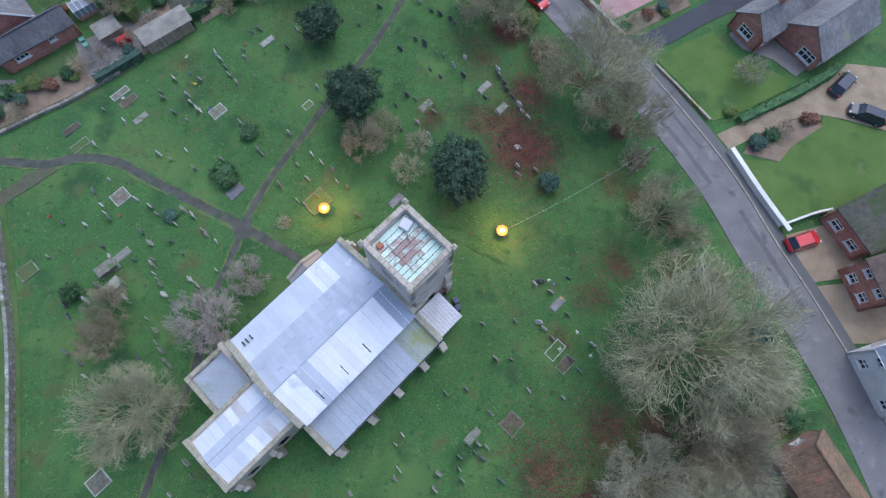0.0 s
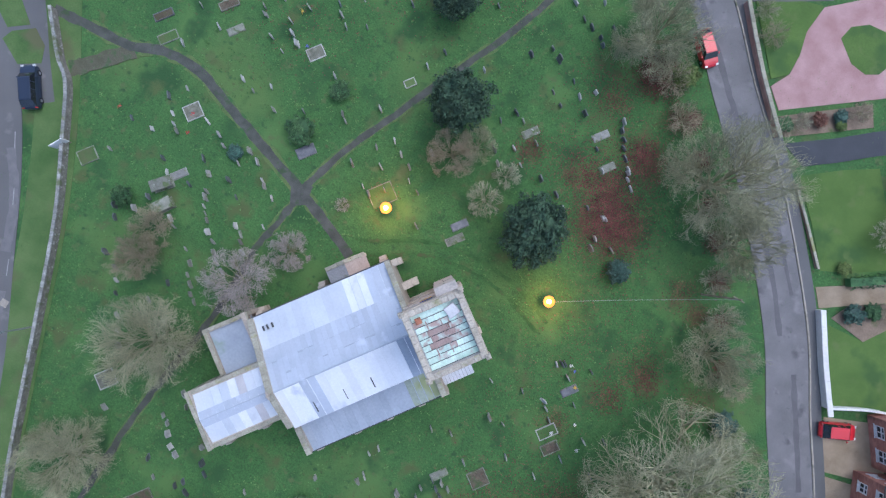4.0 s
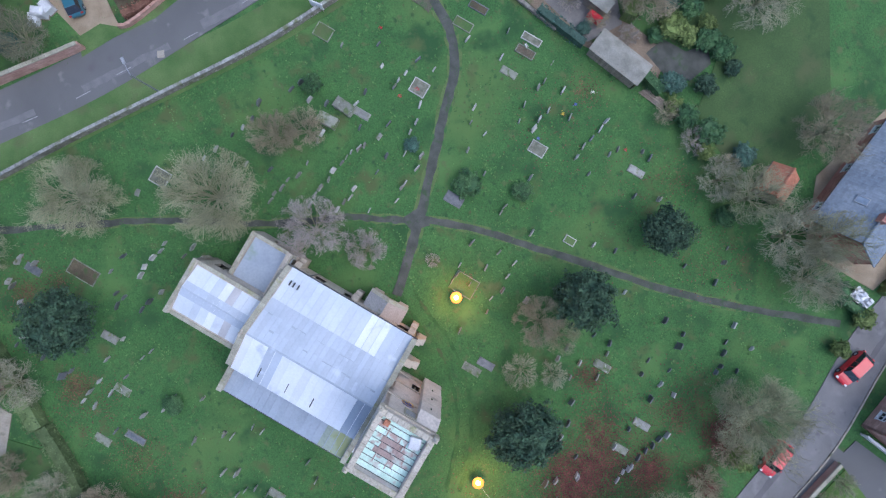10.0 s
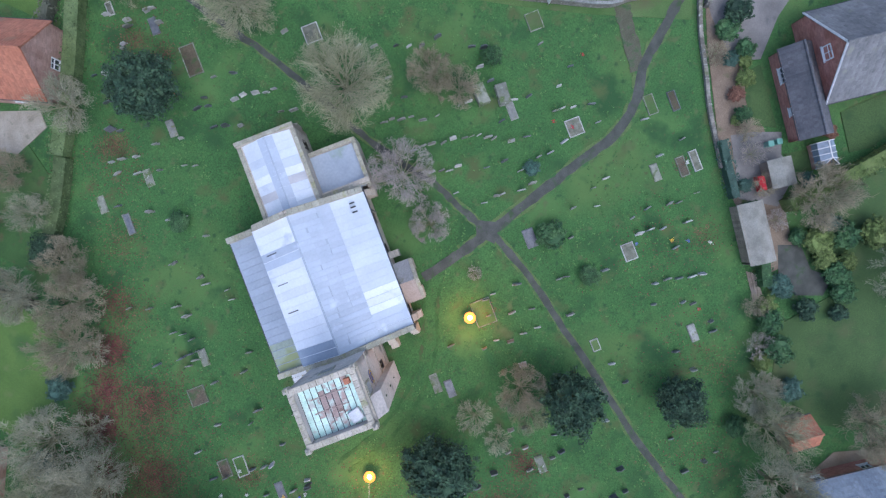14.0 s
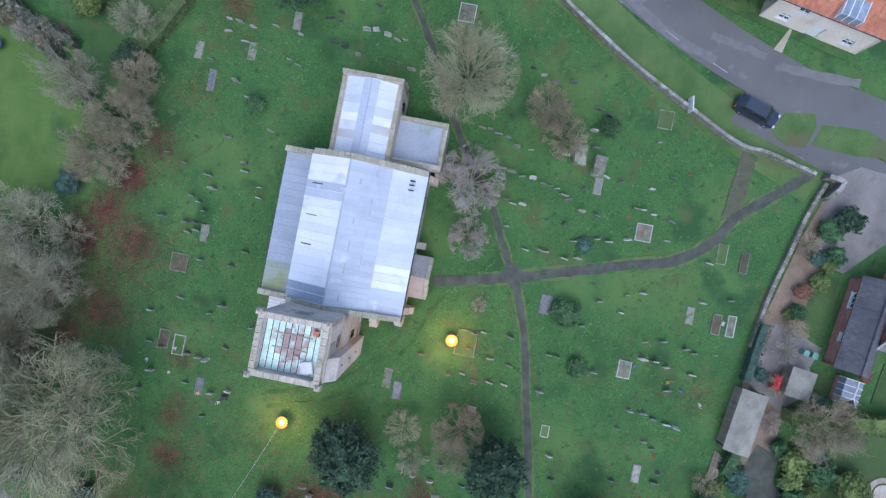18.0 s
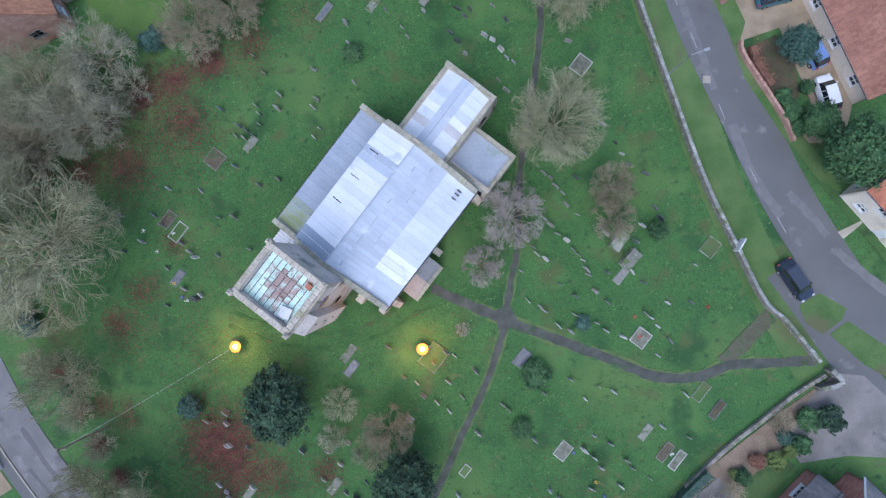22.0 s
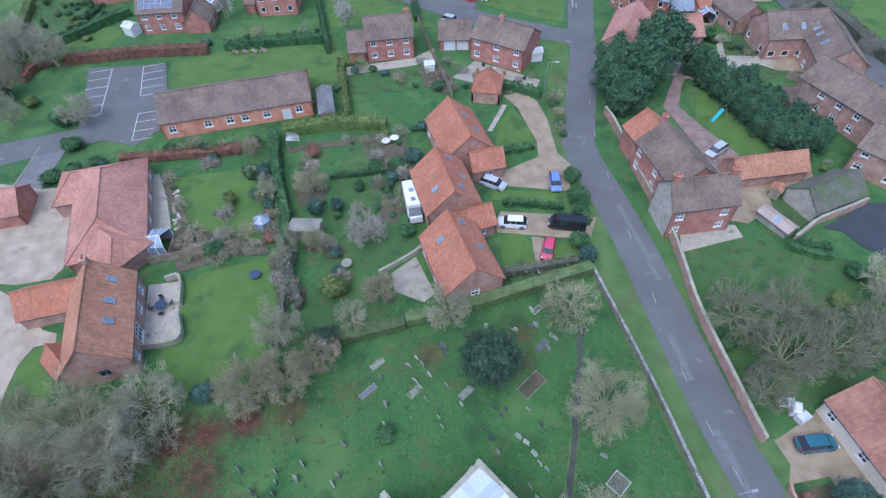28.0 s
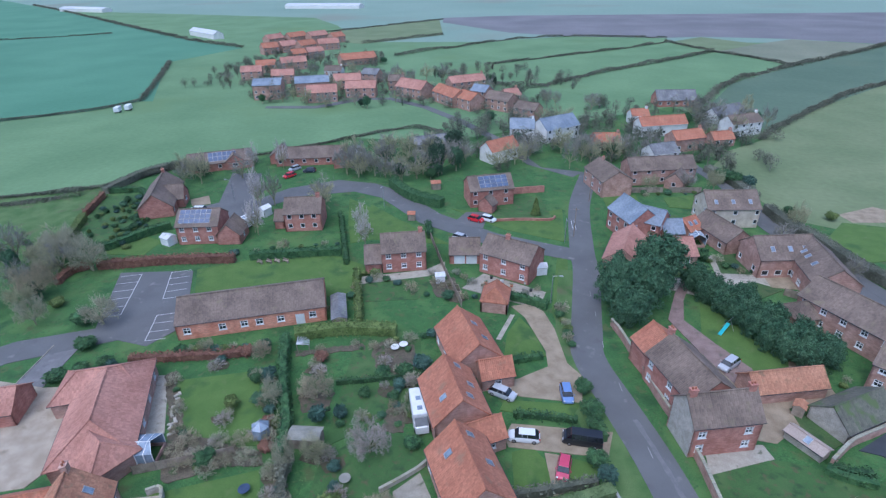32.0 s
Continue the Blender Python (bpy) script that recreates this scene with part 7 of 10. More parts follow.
# ---- street furniture ----
def street_lamp(x, y, turn, h=6.0, arm=1.3):
    t = thing("street_lamp", "grey steel street lamp on a tall post", "street lamp", pose(x, y, 0, 0, 0, turn), "lane street lamps")
    part("post", Geo().tube((0, 0, -.1), (0, 0, h), .09, .06, 8), GREYMETAL, t)
    part("arm", Geo().tube((0, 0, h - .05), (arm, 0, h + .15), .045, .04, 6), GREYMETAL, t)
    part("head", Geo().box(arm - .1, -.14, h + .06, arm + .55, .14, h + .24, .05), GREYMETAL, t)


def utility_pole(x, y, h=7.5):
    t = thing("utility_pole", "weathered wooden telegraph pole beside the lane", "pole", pose(x, y, 0))
    part("post", Geo().tube((0, 0, -.1), (0, 0, h), .13, .09, 8, True), TIMBER, t)
    part("crossbar", Geo().box(-.6, -.05, h - .5, .6, .05, h - .4), TIMBER, t)


street_lamp(-37.2, -8.4, 200)
for x, y, a in ((-17.6, -103, 90), (73, -112, 0), (30, -115, 90), (-15.6, -77, 180)):
    street_lamp(x, y, a)
utility_pole(21.6, 31.6)
utility_pole(-19.6, -106)
utility_pole(-23.5, -128)
wire = Geo()
p = [Vector((7.7, 22.2, .9)) + (Vector((21.6, 31.6, 7.2)) - Vector((7.7, 22.2, .9))) * (k / 12) - Vector((0, 0, 1.2 * math.sin(math.pi * k / 12))) for k in range(13)]
for a, b in zip(p, p[1:]):
    wire.tube(a, b, .018, .018, 4)
tagged(part("cable", wire, GREYMETAL), "thin pale cable strung to a roadside pole", "cable")
sign = thing("notice_board", "white church notice board on the churchyard wall", "sign", pose(-44.9, 9.4, 0, 0, 0, 63))
part("board", Geo().box(-.75, -.06, .5, .75, .06, 1.75, .02), WHITEPAINT, sign)
part("post", Geo().tube((-.6, 0, 0), (-.6, 0, 1.8), .05, .05, 6), TIMBER, sign)
part("post", Geo().tube((.6, 0, 0), (.6, 0, 1.8), .05, .05, 6), TIMBER, sign)
setting("manhole", Geo().slab([(-41.9, -8.6), (-41.1, -8.6), (-41.1, -7.8), (-41.9, -7.8)], .02, .036), PAVING, "pale square patch in the lane", "road")


# ---- graves ----
# places of the stones, in metres
PALE_STONES_A = [(-40.2, 25.3), (-38.0, 15.8), (-37.9, 28.8), (-37.2, 21.4), (-37.1, 18.3), (-36.4, 17.4), (-35.1, 7.6), (-34.2, 12.6), (-33.6, 35.2), (-33.5, 19.5), (-32.7, 0.1), (-32.7, 25.4), (-32.5, 30.9), (-31.7, 19.0), (-31.6, 33.4), (-31.3, 8.7), (-30.8, 30.1), (-30.7, 32.4), (-30.0, 39.6), (-29.7, -4.4), (-29.7, 31.7), (-29.1, 38.9), (-29.0, 11.6), (-27.1, 9.6), (-26.6, 18.6), (-26.3, 36.0), (-26.3, 39.6), (-25.2, 17.2), (-25.0, 11.6), (-23.7, 6.7), (-23.3, 16.1), (-22.9, 9.6), (-22.5, 13.0), (-20.9, -9.4), (-20.7, -25.2), (-20.1, -9.9), (-19.4, -10.8), (-18.5, -11.8), (-17.6, -12.3), (-17.5, -28.8)]
PALE_STONES_B = [(-29.7, 26.3), (-16.6, 37.0), (-15.9, -25.5), (-15.7, 22.3), (-15.4, 28.3), (-12.3, -25.0), (-12.2, -25.4), (-11.8, 25.4), (-11.3, 29.1), (-11.2, 39.9), (-6.6, -17.7), (-6.6, 51.4), (-5.2, -16.6), (-4.7, 32.0), (-4.6, -19.6), (-4.1, -9.8), (-4.0, 34.3), (-3.9, 53.1), (-3.0, -10.9), (-2.5, 33.2), (-0.9, 42.9), (-0.2, -1.6), (0.3, 44.1), (0.4, -0.6), (4.6, 43.0), (5.4, 37.3), (6.9, 11.8), (7.7, 38.9), (7.8, 38.5), (8.0, 32.9), (8.2, 37.9), (8.3, 33.0), (8.4, 30.6), (9.0, 37.2), (12.0, 16.9), (12.8, 12.8), (13.5, 12.3), (13.8, 16.4), (16.1, 5.5), (18.7, 11.4)]
GREY_STONES_A = [(-40.7, 11.6), (-40.7, 29.8), (-36.8, 34.3), (-35.7, 16.9), (-34.9, 33.3), (-34.2, 32.6), (-31.1, 24.9), (-30.7, 35.7), (-30.6, -3.0), (-30.6, 8.1), (-30.6, 18.2), (-30.3, 14.9), (-29.6, 13.1), (-29.3, 12.5), (-28.7, 0.1), (-28.5, 11.0), (-28.2, 6.7), (-27.9, 10.5), (-27.9, 19.2), (-27.4, 36.9), (-27.0, 5.7), (-26.8, 40.6), (-26.6, 4.5), (-26.3, 43.2), (-26.2, 8.9), (-25.8, 3.8), (-25.4, 7.9), (-25.4, 25.8), (-25.2, 2.9), (-24.7, 7.2), (-24.6, 16.8), (-24.5, 2.4), (-24.5, 30.8), (-24.4, 37.1), (-24.1, 11.1), (-23.6, 10.4), (-21.6, 27.8), (-21.0, 27.3), (-20.2, -25.4), (-19.9, -23.6)]
GREY_STONES_B = [(-19.3, -7.5), (-18.4, -15.5), (-18.2, -26.6), (-18.0, 23.8), (-17.8, -26.2), (-16.7, 26.7), (-15.6, -10.1), (-15.5, -25.4), (-15.0, 51.5), (-14.0, 27.4), (-13.5, 23.2), (-13.5, 50.9), (-12.6, 26.7), (-10.9, -14.8), (-10.4, 24.8), (-9.3, -11.9), (-8.9, -16.7), (-8.7, -12.9), (-8.6, 21.7), (-6.8, -14.8), (-5.6, -18.7), (-4.7, 37.4), (-4.0, -18.4), (-3.7, -6.7), (-3.6, 41.8), (-2.5, -13.1), (-2.3, 36.1), (0.2, -4.8), (0.4, -4.7), (0.6, -3.9), (0.7, -8.1), (0.7, -7.9), (3.9, 31.5), (4.1, 4.1), (4.4, -5.1), (4.6, -3.6), (6.1, 4.8), (6.2, -7.4), (6.4, -1.8), (6.5, -2.9)]
GREY_STONES_C = [(-20.2, -6.4), (-28.7, -5.6), (-26.6, -11.9), (-28.3, 17.4), (-28.1, 24.3), (-14.7, 22.0), (-15.2, 25.1), (-18.5, 30.4), (-21.0, 44.5), (6.9, -3.8), (7.4, -9.3), (8.1, -0.2), (8.6, 29.4), (8.8, 8.4), (8.9, 2.8), (9.0, -0.4), (10.3, 12.6), (10.4, 8.5), (10.6, 30.5), (12.5, 5.6), (14.4, 11.4), (15.9, 14.2), (16.6, 9.6)]
DARK_STONES_A = [(-40.5, 15.6), (-38.4, 19.7), (-37.0, 6.8), (-36.4, 5.7), (-35.4, 13.7), (-35.2, 2.1), (-34.5, 9.4), (-33.5, 1.2), (-32.0, -1.1), (-31.7, 15.9), (-31.6, 12.8), (-28.2, 15.4), (-28.2, 37.8), (-27.9, 2.7), (-26.6, 14.2), (-25.5, 44.0), (-21.5, 41.9), (-19.9, -14.0), (-15.9, -15.1), (-15.8, 39.3), (-15.4, -14.3), (-14.7, -11.5), (-14.6, -15.1), (-13.9, -12.5), (-13.5, 46.7), (-11.4, 49.8), (-11.3, -26.4), (-9.8, -23.5), (-8.0, -20.6), (-7.8, 44.0), (-7.5, -21.5), (-6.9, 36.2), (-6.1, 45.8), (-5.8, 33.1), (-5.8, 37.8), (-4.9, 45.1), (-4.8, 50.4), (-3.7, 50.0), (-2.3, 44.0), (-2.3, 49.5)]
DARK_STONES_B = [(-2.2, 40.9), (-1.7, 49.0), (-1.6, 51.3), (-1.1, -16.4), (-0.5, 50.4), (0.1, 33.0), (0.5, 41.6), (2.4, 32.5), (3.6, 39.0), (4.9, 42.1), (5.6, 41.4), (6.1, 33.0), (6.1, 40.6), (6.8, 39.7), (7.1, -0.6), (7.9, -1.1), (8.7, -1.6), (10.8, -3.4), (12.4, 17.3), (12.8, 17.5), (15.6, 18.2), (17.6, 8.5), (20.7, 12.5), (21.3, 8.6)]
STONE_YAW = 54.69 + 90


def stone_profile(kind, w, h):
    if kind == 0:
        return [(-w / 2, 0), (w / 2, 0), (w / 2, h * .8), (w * .33, h * .95), (0, h), (-w * .33, h * .95), (-w / 2, h * .8)]
    if kind == 1:
        return [(-w / 2, 0), (w / 2, 0), (w / 2, h), (-w / 2, h)]
    if kind == 2:
        return [(-w / 2, 0), (w / 2, 0), (w / 2, h * .78), (w * .3, h * .8), (w * .22, h * .93), (0, h), (-w * .22, h * .93), (-w * .3, h * .8), (-w / 2, h * .78)]
    return [(-w / 2, 0), (w / 2, 0), (w / 2, h * .82), (0, h), (-w / 2, h * .82)]


def slab_stone(kind, w, h, t):
    """An upright memorial with a slightly narrower back edge, worn by time."""
    front = stone_profile(kind, w, h)
    n = len(front)
    v = [(x, -t / 2, z) for x, z in front] + [(x * .97, t / 2, z * .985) for x, z in front]
    return Geo().add(v, [tuple(range(n)), tuple(range(2 * n - 1, n - 1, -1))] + [(i, n + i, n + (i + 1) % n, (i + 1) % n) for i in range(n)])


SLABS = {}
for mat, tag in ((HEADSTONE, "grey"), (PALESTONE, "pale"), (DARKSTONE, "dark")):
    for kind in range(4):
        g = slab_stone(kind, .62 + .04 * kind, .98 - .08 * kind, .095).mesh("stone_" + tag)
        g.materials.append(mat)
        b = Geo().box(-.36, -.09, -.1, .36, .09, .05, .02).mesh("plinth_" + tag)
        b.materials.append(mat)
        SLABS[tag, kind] = (g, b)
STONE_LABEL = {"grey": "weathered grey headstone with lichen standing in grass", "pale": "pale stone headstone standing in churchyard grass", "dark": "dark slate headstone standing in churchyard grass"}
rng = random.Random(77)
for tag, lists in (("pale", (PALE_STONES_A, PALE_STONES_B)), ("grey", (GREY_STONES_A, GREY_STONES_B, GREY_STONES_C)), ("dark", (DARK_STONES_A, DARK_STONES_B))):
    for some in lists:
        for x, y in some:
            kind = rng.randrange(4)
            lean, tip, big = rng.gauss(0, 4), rng.gauss(0, 5), rng.uniform(.8, 1.25)
            sunk = rng.uniform(-.18, -.03)
            label = STONE_LABEL[tag]
            if abs(lean) > 6 or abs(tip) > 7:
                label = label.replace("standing", "leaning")
            s = thing("headstone", label, "headstone", pose(x, y, sunk, tip, lean, STONE_YAW + rng.gauss(0, 7)) @ Matrix.Diagonal((big, big * 1.1, big * rng.uniform(.7, 1.0), 1)), "churchyard headstones")
            part("slab", SLABS[tag, kind][0], HEADSTONE, s)
            part("plinth", SLABS[tag, kind][1], HEADSTONE, s)


def ledger(x, y, mat, label, w=.75, n=1.8, turn=0):
    t = thing("ledger_stone", label, "grave", pose(x, y, 0, rng.uniform(-1.5, 1.5), rng.uniform(-1.5, 1.5), 54.69 + turn), "flat grave slabs")
    part("slab", Geo().box(-n / 2, -w / 2, -.05, n / 2, w / 2, .09, .03), mat, t)
    part("base", Geo().box(-n / 2 - .06, -w / 2 - .06, -.08, n / 2 + .06, w / 2 + .06, .03, .02), mat, t)


for k, (x, y) in enumerate(((-33.1, 13.1), (-36.2, 29.5), (-4.7, 24.2), (-3.4, 36.8), (3.3, 40.5), (5.7, 37.9), (-19.3, -24.0), (-5.4, -15.4), (-11.2, -16.3), (-0.2, -18.0), (14.7, 15.2), (7.4, 0.3), (-24.2, 42.4))):
    ledger(x, y, (HEADSTONE, WORNSTONE, DARKSTONE, WORNSTONE)[(k * 3) % 4], "flat weathered ledger slab sunk in the grass")


ledger(-22.9, 22.3, DARKSTONE, "dark mossy ledger slab beside a shrub", 1.1, 2.0)


def kerb_grave(x, y, bed, rim, label, n=2.1, w=1.05, turn=0):
    t = thing("kerbed_grave", label, "grave", pose(x, y, 0, 0, 0, 54.69 + turn), "kerbed graves")
    for a, b, c, d in ((-n / 2, -w / 2, n / 2, -w / 2 + .10), (-n / 2, w / 2 - .10, n / 2, w / 2), (-n / 2, -w / 2 + .10, -n / 2 + .10, w / 2 - .10), (n / 2 - .10, -w / 2 + .10, n / 2, w / 2 - .10)):
        part("kerb", Geo().box(a, b, -.08, c, d, .10, .03), rim, t)
    part("bed", Geo().box(-n / 2 + .10, -w / 2 + .10, -.08, n / 2 - .10, w / 2 - .10, .045), bed, t)
    return t


GREEN_BED = ROUGHGRASS
for x, y, bed, rim, label, n, w in ((-35.4, 19.6, GRAVEBED, WORNSTONE, "wide kerbed grave with pale gravel bed", 1.9, 1.7), (-39.6, 32.3, GRAVEBED, PALESTONE, "kerbed grave with white stone rim and gravel", 2.3, .9), (-38.3, 31.5, BORDER, WORNSTONE, "old kerbed grave filled with leaves", 2.2, 1.0),
                                    (-41.9, 25.0, GREEN_BED, WORNSTONE, "mossy kerbed grave overgrown with grass", 2.2, 1.1), (-43.6, 26.8, SOIL, DARKSTONE, "dark kerbed grave with brown bed", 2.2, .9), (-27.6, 31.9, GRAVEBED, WORNSTONE, "grey kerbed grave with gravel and pots", 1.9, 1.4),
                                    (-17.3, 34.5, GREEN_BED, PALESTONE, "small kerbed grave with grass bed", 1.3, .9), (-18.5, -18.6, SOIL, WORNSTONE, "large sunken kerbed plot with bare earth", 3.4, 1.7), (-0.1, -14.4, DARKSTONE, WORNSTONE, "long narrow kerbed grave with dark bed", 2.4, .8),
                                    (14.9, 10.2, GREEN_BED, PALESTONE, "kerbed grave with bright white rim", 2.2, 1.25), (16.1, 8.9, BORDER, WORNSTONE, "kerbed grave with red leaf litter", 2.0, 1.2), (11.2, 2.1, BORDER, WORNSTONE, "kerbed grave with red-brown leaf bed", 2.0, 1.9),
                                    (-18.2, -29.0, GRAVEBED, WORNSTONE, "small white kerbed grave by the hedge", 1.5, .7), (-4.3, 22.6, WORNSTONE, WORNSTONE, "pale stone kerbed grave near the tower", 2.1, .9), (-13.5, 22.6, GREEN_BED, WORNSTONE, "broken old kerbed plot with red leaves beside a floodlight", 2.8, 2.2),
                                    (-28.1, -9.4, GRAVEBED, WORNSTONE, "square grey paved grave plot", 2.0, 1.8), (-42.4, 9.7, GREEN_BED, WORNSTONE, "overgrown kerbed grave by the wall", 2.0, 1.6)):
    kerb_grave(x, y, bed, PALESTONE if bed is GRAVEBED else rim, label, n, w)


def chest_tomb(x, y, turn=0):
    t = thing("chest_tomb", "mossy stone chest tomb with overhanging lid", "tomb", pose(x, y, 0, 0, 0, 54.69 + turn), "chest tombs")
    part("chest", Geo().box(-.95, -.48, -.1, .95, .48, .75), WORNSTONE, t)
    part("lid", Geo().box(-1.1, -.62, .75, 1.1, .62, .93, .05), WORNSTONE, t)
    part("base", Geo().box(-1.1, -.62, -.1, 1.1, .62, .1, .03), WORNSTONE, t)


for x, y, a in ((-32.6, 9.4, 3), (-33.9, 11.3, -4)):
    chest_tomb(x, y, a)
POSY = {n: material(n + "_flowers", c, tuple(v * 1.2 for v in c), 6, 30, .9, .3) for n, c in (("red", (.5, .03, .04)), ("white", (.7, .68, .66)), ("yellow", (.6, .4, .05)), ("blue", (.12, .15, .45)))}
for k, (x, y) in enumerate(((-34.6, 17.4), (-38.9, 31.6), (-31.1, 34.9), (-32.0, 36.4), (-33.2, 38.4), (-35.2, 19.4), (17.0, 12.4), (15.0, 15.8), (14.0, 17.3), (18.6, 10.2), (-26.6, 41.4), (15.3, 10.4), (-15.2, -24.4), (-28.7, 32.0), (13.4, 17.6), (-42.2, 16.0))):
    posy = thing("flower_posy", "small posy of cut flowers on a grave", "flowers", pose(x, y, .06), "grave flowers")
    g = Geo()
    for j in range(26):
        g.leaf((rng.gauss(0, .1), rng.gauss(0, .1), .2 + rng.uniform(-.08, .1)), (0, 0, 1), .06, rng)
    part("blooms", g, POSY[("red", "white", "yellow", "blue", "white")[k % 5]], posy)
    part("vase", Geo().tube((0, 0, -.1), (0, 0, .16), .06, .09, 8, True), HEADSTONE, posy)


# ---- fallen leaves and tufts ----
litter = Geo()
rng = random.Random(5)
NEAR_DRIFTS = ((9.8, 33.0, 3.0, 2600), (7.2, 35.4, 2.4, 1400), (5.3, 49.4, 2.0, 1300), (8.6, 41.0, 1.9, 900), (-2.4, 35.3, 1.8, 450), (3.7, 35.8, 2.2, 600), (7.2, 32.0, 2.2, 700), (4.2, 50.5, 1.6, 600), (2.5, 44.4, 2.2, 400), (18.6, -5.6, 3.0, 1300), (26.2, -1.2, 3.0, 1300), (34.7, 2.3, 2.6, 800), (13.1, -8.6, 2.0, 700), (31.1, 4.6, 3.2, 1300), (12.8, -0.6, 3.0, 500))
BELT_DRIFTS = ((8, -11, 2.0, 600), (12, -8.5, 1.6, 800), (16, -6.4, 1.6, 900), (20, -4.4, 1.8, 900), (23.5, -2.0, 2.0, 800), (21, 3.4, 2.4, 900), (26, 4.2, 2.0, 900), (15, -2.4, 2.4, 900), (18.6, 17, 2.0, 500), (21, 20.5, 1.8, 500))
LANE_DRIFTS = ((11, 47.2, 1.0, 600), (14, 44, 1.0, 600), (17.5, 40.2, 1.0, 500), (20, 37.2, 1.1, 500), (22.5, 33.6, 1.1, 500), (25, 30.0, 1.1, 500), (27.5, 26, 1.2, 500))
FAR_DRIFTS = ((16.5, -1.2, 3.0, 600), (-16.8, -25.0, 1.5, 350), (-5.8, -20.7, 1.4, 300), (-17.4, -21.3, 1.4, 250), (-6.7, -20.3, 1.4, 250), (15.2, 11.5, 1.6, 350), (21, 1.5, 3.4, 800), (19.5, 30.5, 2.0, 500), (27, 21, 2.4, 500), (22.5, 29.5, 1.6, 500), (9.5, 46.4, 1.5, 700), (-33.5, 37.6, 1.8, 250), (-13.5, 22.6, 1.3, 200), (-23, 46.5, 2, 200), (10, 12, 7, 300), (12, 26, 5, 300), (2, -14, 3.2, 500), (22, 4, 4, 900), (24, -6, 4, 900), (8, -9, 3, 500), (20, 22, 3, 500))
brown = Geo()
WIDE_DRIFTS = ((-13.5, 22.6, .9, 150), (16.1, 8.9, .7, 70), (11.2, 2.1, .8, 90), (-38.3, 31.5, .8, 50), (9.0, 32.5, 5.0, 2200), (8.5, 40.0, 4.0, 1600), (3.0, 37.0, 5.0, 900), (5.5, 49.0, 2.6, 900), (1.0, 46.0, 4.0, 500), (14.5, -7.2, 2.6, 300), (19.0, 0.0, 5.0, 500), (15, 4, 6, 500), (-16, -24, 5, 500), (-4, -19, 4, 450), (-30, 34, 6, 300), (-22, 42, 6, 300), (-14, 50, 5, 400), (12, 20, 6, 300))
for drifts, geo in ((NEAR_DRIFTS + LANE_DRIFTS + WIDE_DRIFTS, litter), (BELT_DRIFTS, litter), (FAR_DRIFTS, brown)):
    for x, y, r, n in drifts:
        for k in range(int(n * 1.3)):
            geo.leaf((x + rng.gauss(0, r * .55), y + rng.gauss(0, r * .55), rng.uniform(.0, .04)), (0, 0, 2.5), rng.uniform(.05, .11), rng)
tagged(part("brown_leaves", brown, BROWNLEAF), "brown fallen leaves scattered beneath the trees", "leaves", "", "stuff")
tagged(part("fallen_leaves", litter, LITTER), "drifts of dark red fallen leaves on the grass", "leaves", "", "stuff")


# ---- fields and far village ----
def field(name, pts, mat, label, z):
    return setting(name, Geo().slab(pts, z - .04, z), mat, label, "field")


# distance haze is put into this grass as a paler colour
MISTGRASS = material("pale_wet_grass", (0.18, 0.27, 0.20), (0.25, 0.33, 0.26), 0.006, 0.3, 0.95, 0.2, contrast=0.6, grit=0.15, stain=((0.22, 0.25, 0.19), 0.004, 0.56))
field("field_far", [(-4300, -152), (-130, -152), (-60, -240), (24, -178), (63, -174), (105, -139), (150, -100), (300, -90), (4300, -90), (4300, -4400), (-4300, -4400)], PASTURE, "wide misty green farmland", -.03)
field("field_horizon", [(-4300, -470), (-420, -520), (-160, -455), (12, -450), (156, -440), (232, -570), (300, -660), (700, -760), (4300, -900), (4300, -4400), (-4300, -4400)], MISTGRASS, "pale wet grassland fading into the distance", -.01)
field("field_pasture", [(226, -175), (194, -194), (183, -218), (150, -214), (96, -208), (62, -225), (45, -215), (24, -178), (63, -174), (105, -139), (120, -115), (143, -102)], PASTURE, "open green pasture before the far village", .01)
field("field_rough", [(143, -101), (119, -114), (104, -98), (96, -70), (120, -40), (230, -70)], ROUGHGRASS, "rough brownish-green paddock", .012)
ARABLE = material("dull_arable", (0.088, 0.138, 0.082), (0.118, 0.172, 0.104), 0.02, 0.5, 0.95, 0.3, grit=0.2, stain=((0.115, 0.15, 0.085), 0.012, 0.57))
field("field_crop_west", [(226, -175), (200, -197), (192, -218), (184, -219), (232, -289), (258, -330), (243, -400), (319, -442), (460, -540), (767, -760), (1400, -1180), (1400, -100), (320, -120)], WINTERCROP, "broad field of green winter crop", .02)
field("field_east", [(-168, -301), (-121, -248), (-89, -204), (-83, -193), (-70, -180), (-60, -160), (-67, -138), (-73, -124), (-90, -117), (-150, -90), (-420, -120), (-420, -420)], STUBBLEGREEN, "pale green-brown grass field", .012)
field("field_south", [(0, -274), (-32, -317), (-75, -364), (-110, -405), (-128, -382), (-141, -351), (-96, -296), (-72, -241), (-40, -250)], PASTURE, "green grass field with hedges", .03)
field("field_middle", [(35, -339), (-8, -377), (-47, -411), (-87, -453), (-110, -406), (-75, -365), (-32, -318), (0, -276), (24, -280)], PASTURE, "narrow olive grass field between hedges", .024)
field("field_strip", [(78, -403), (40, -456), (-10, -485), (-90, -477), (-87, -454), (-47, -412), (-8, -378), (36, -340)], PASTURE, "long green strip fields", .026)
field("field_stubble", [(-90, -456), (-117, -486), (-149, -447), (-113, -406)], STUBBLEGREEN, "pale stubble field", .03)
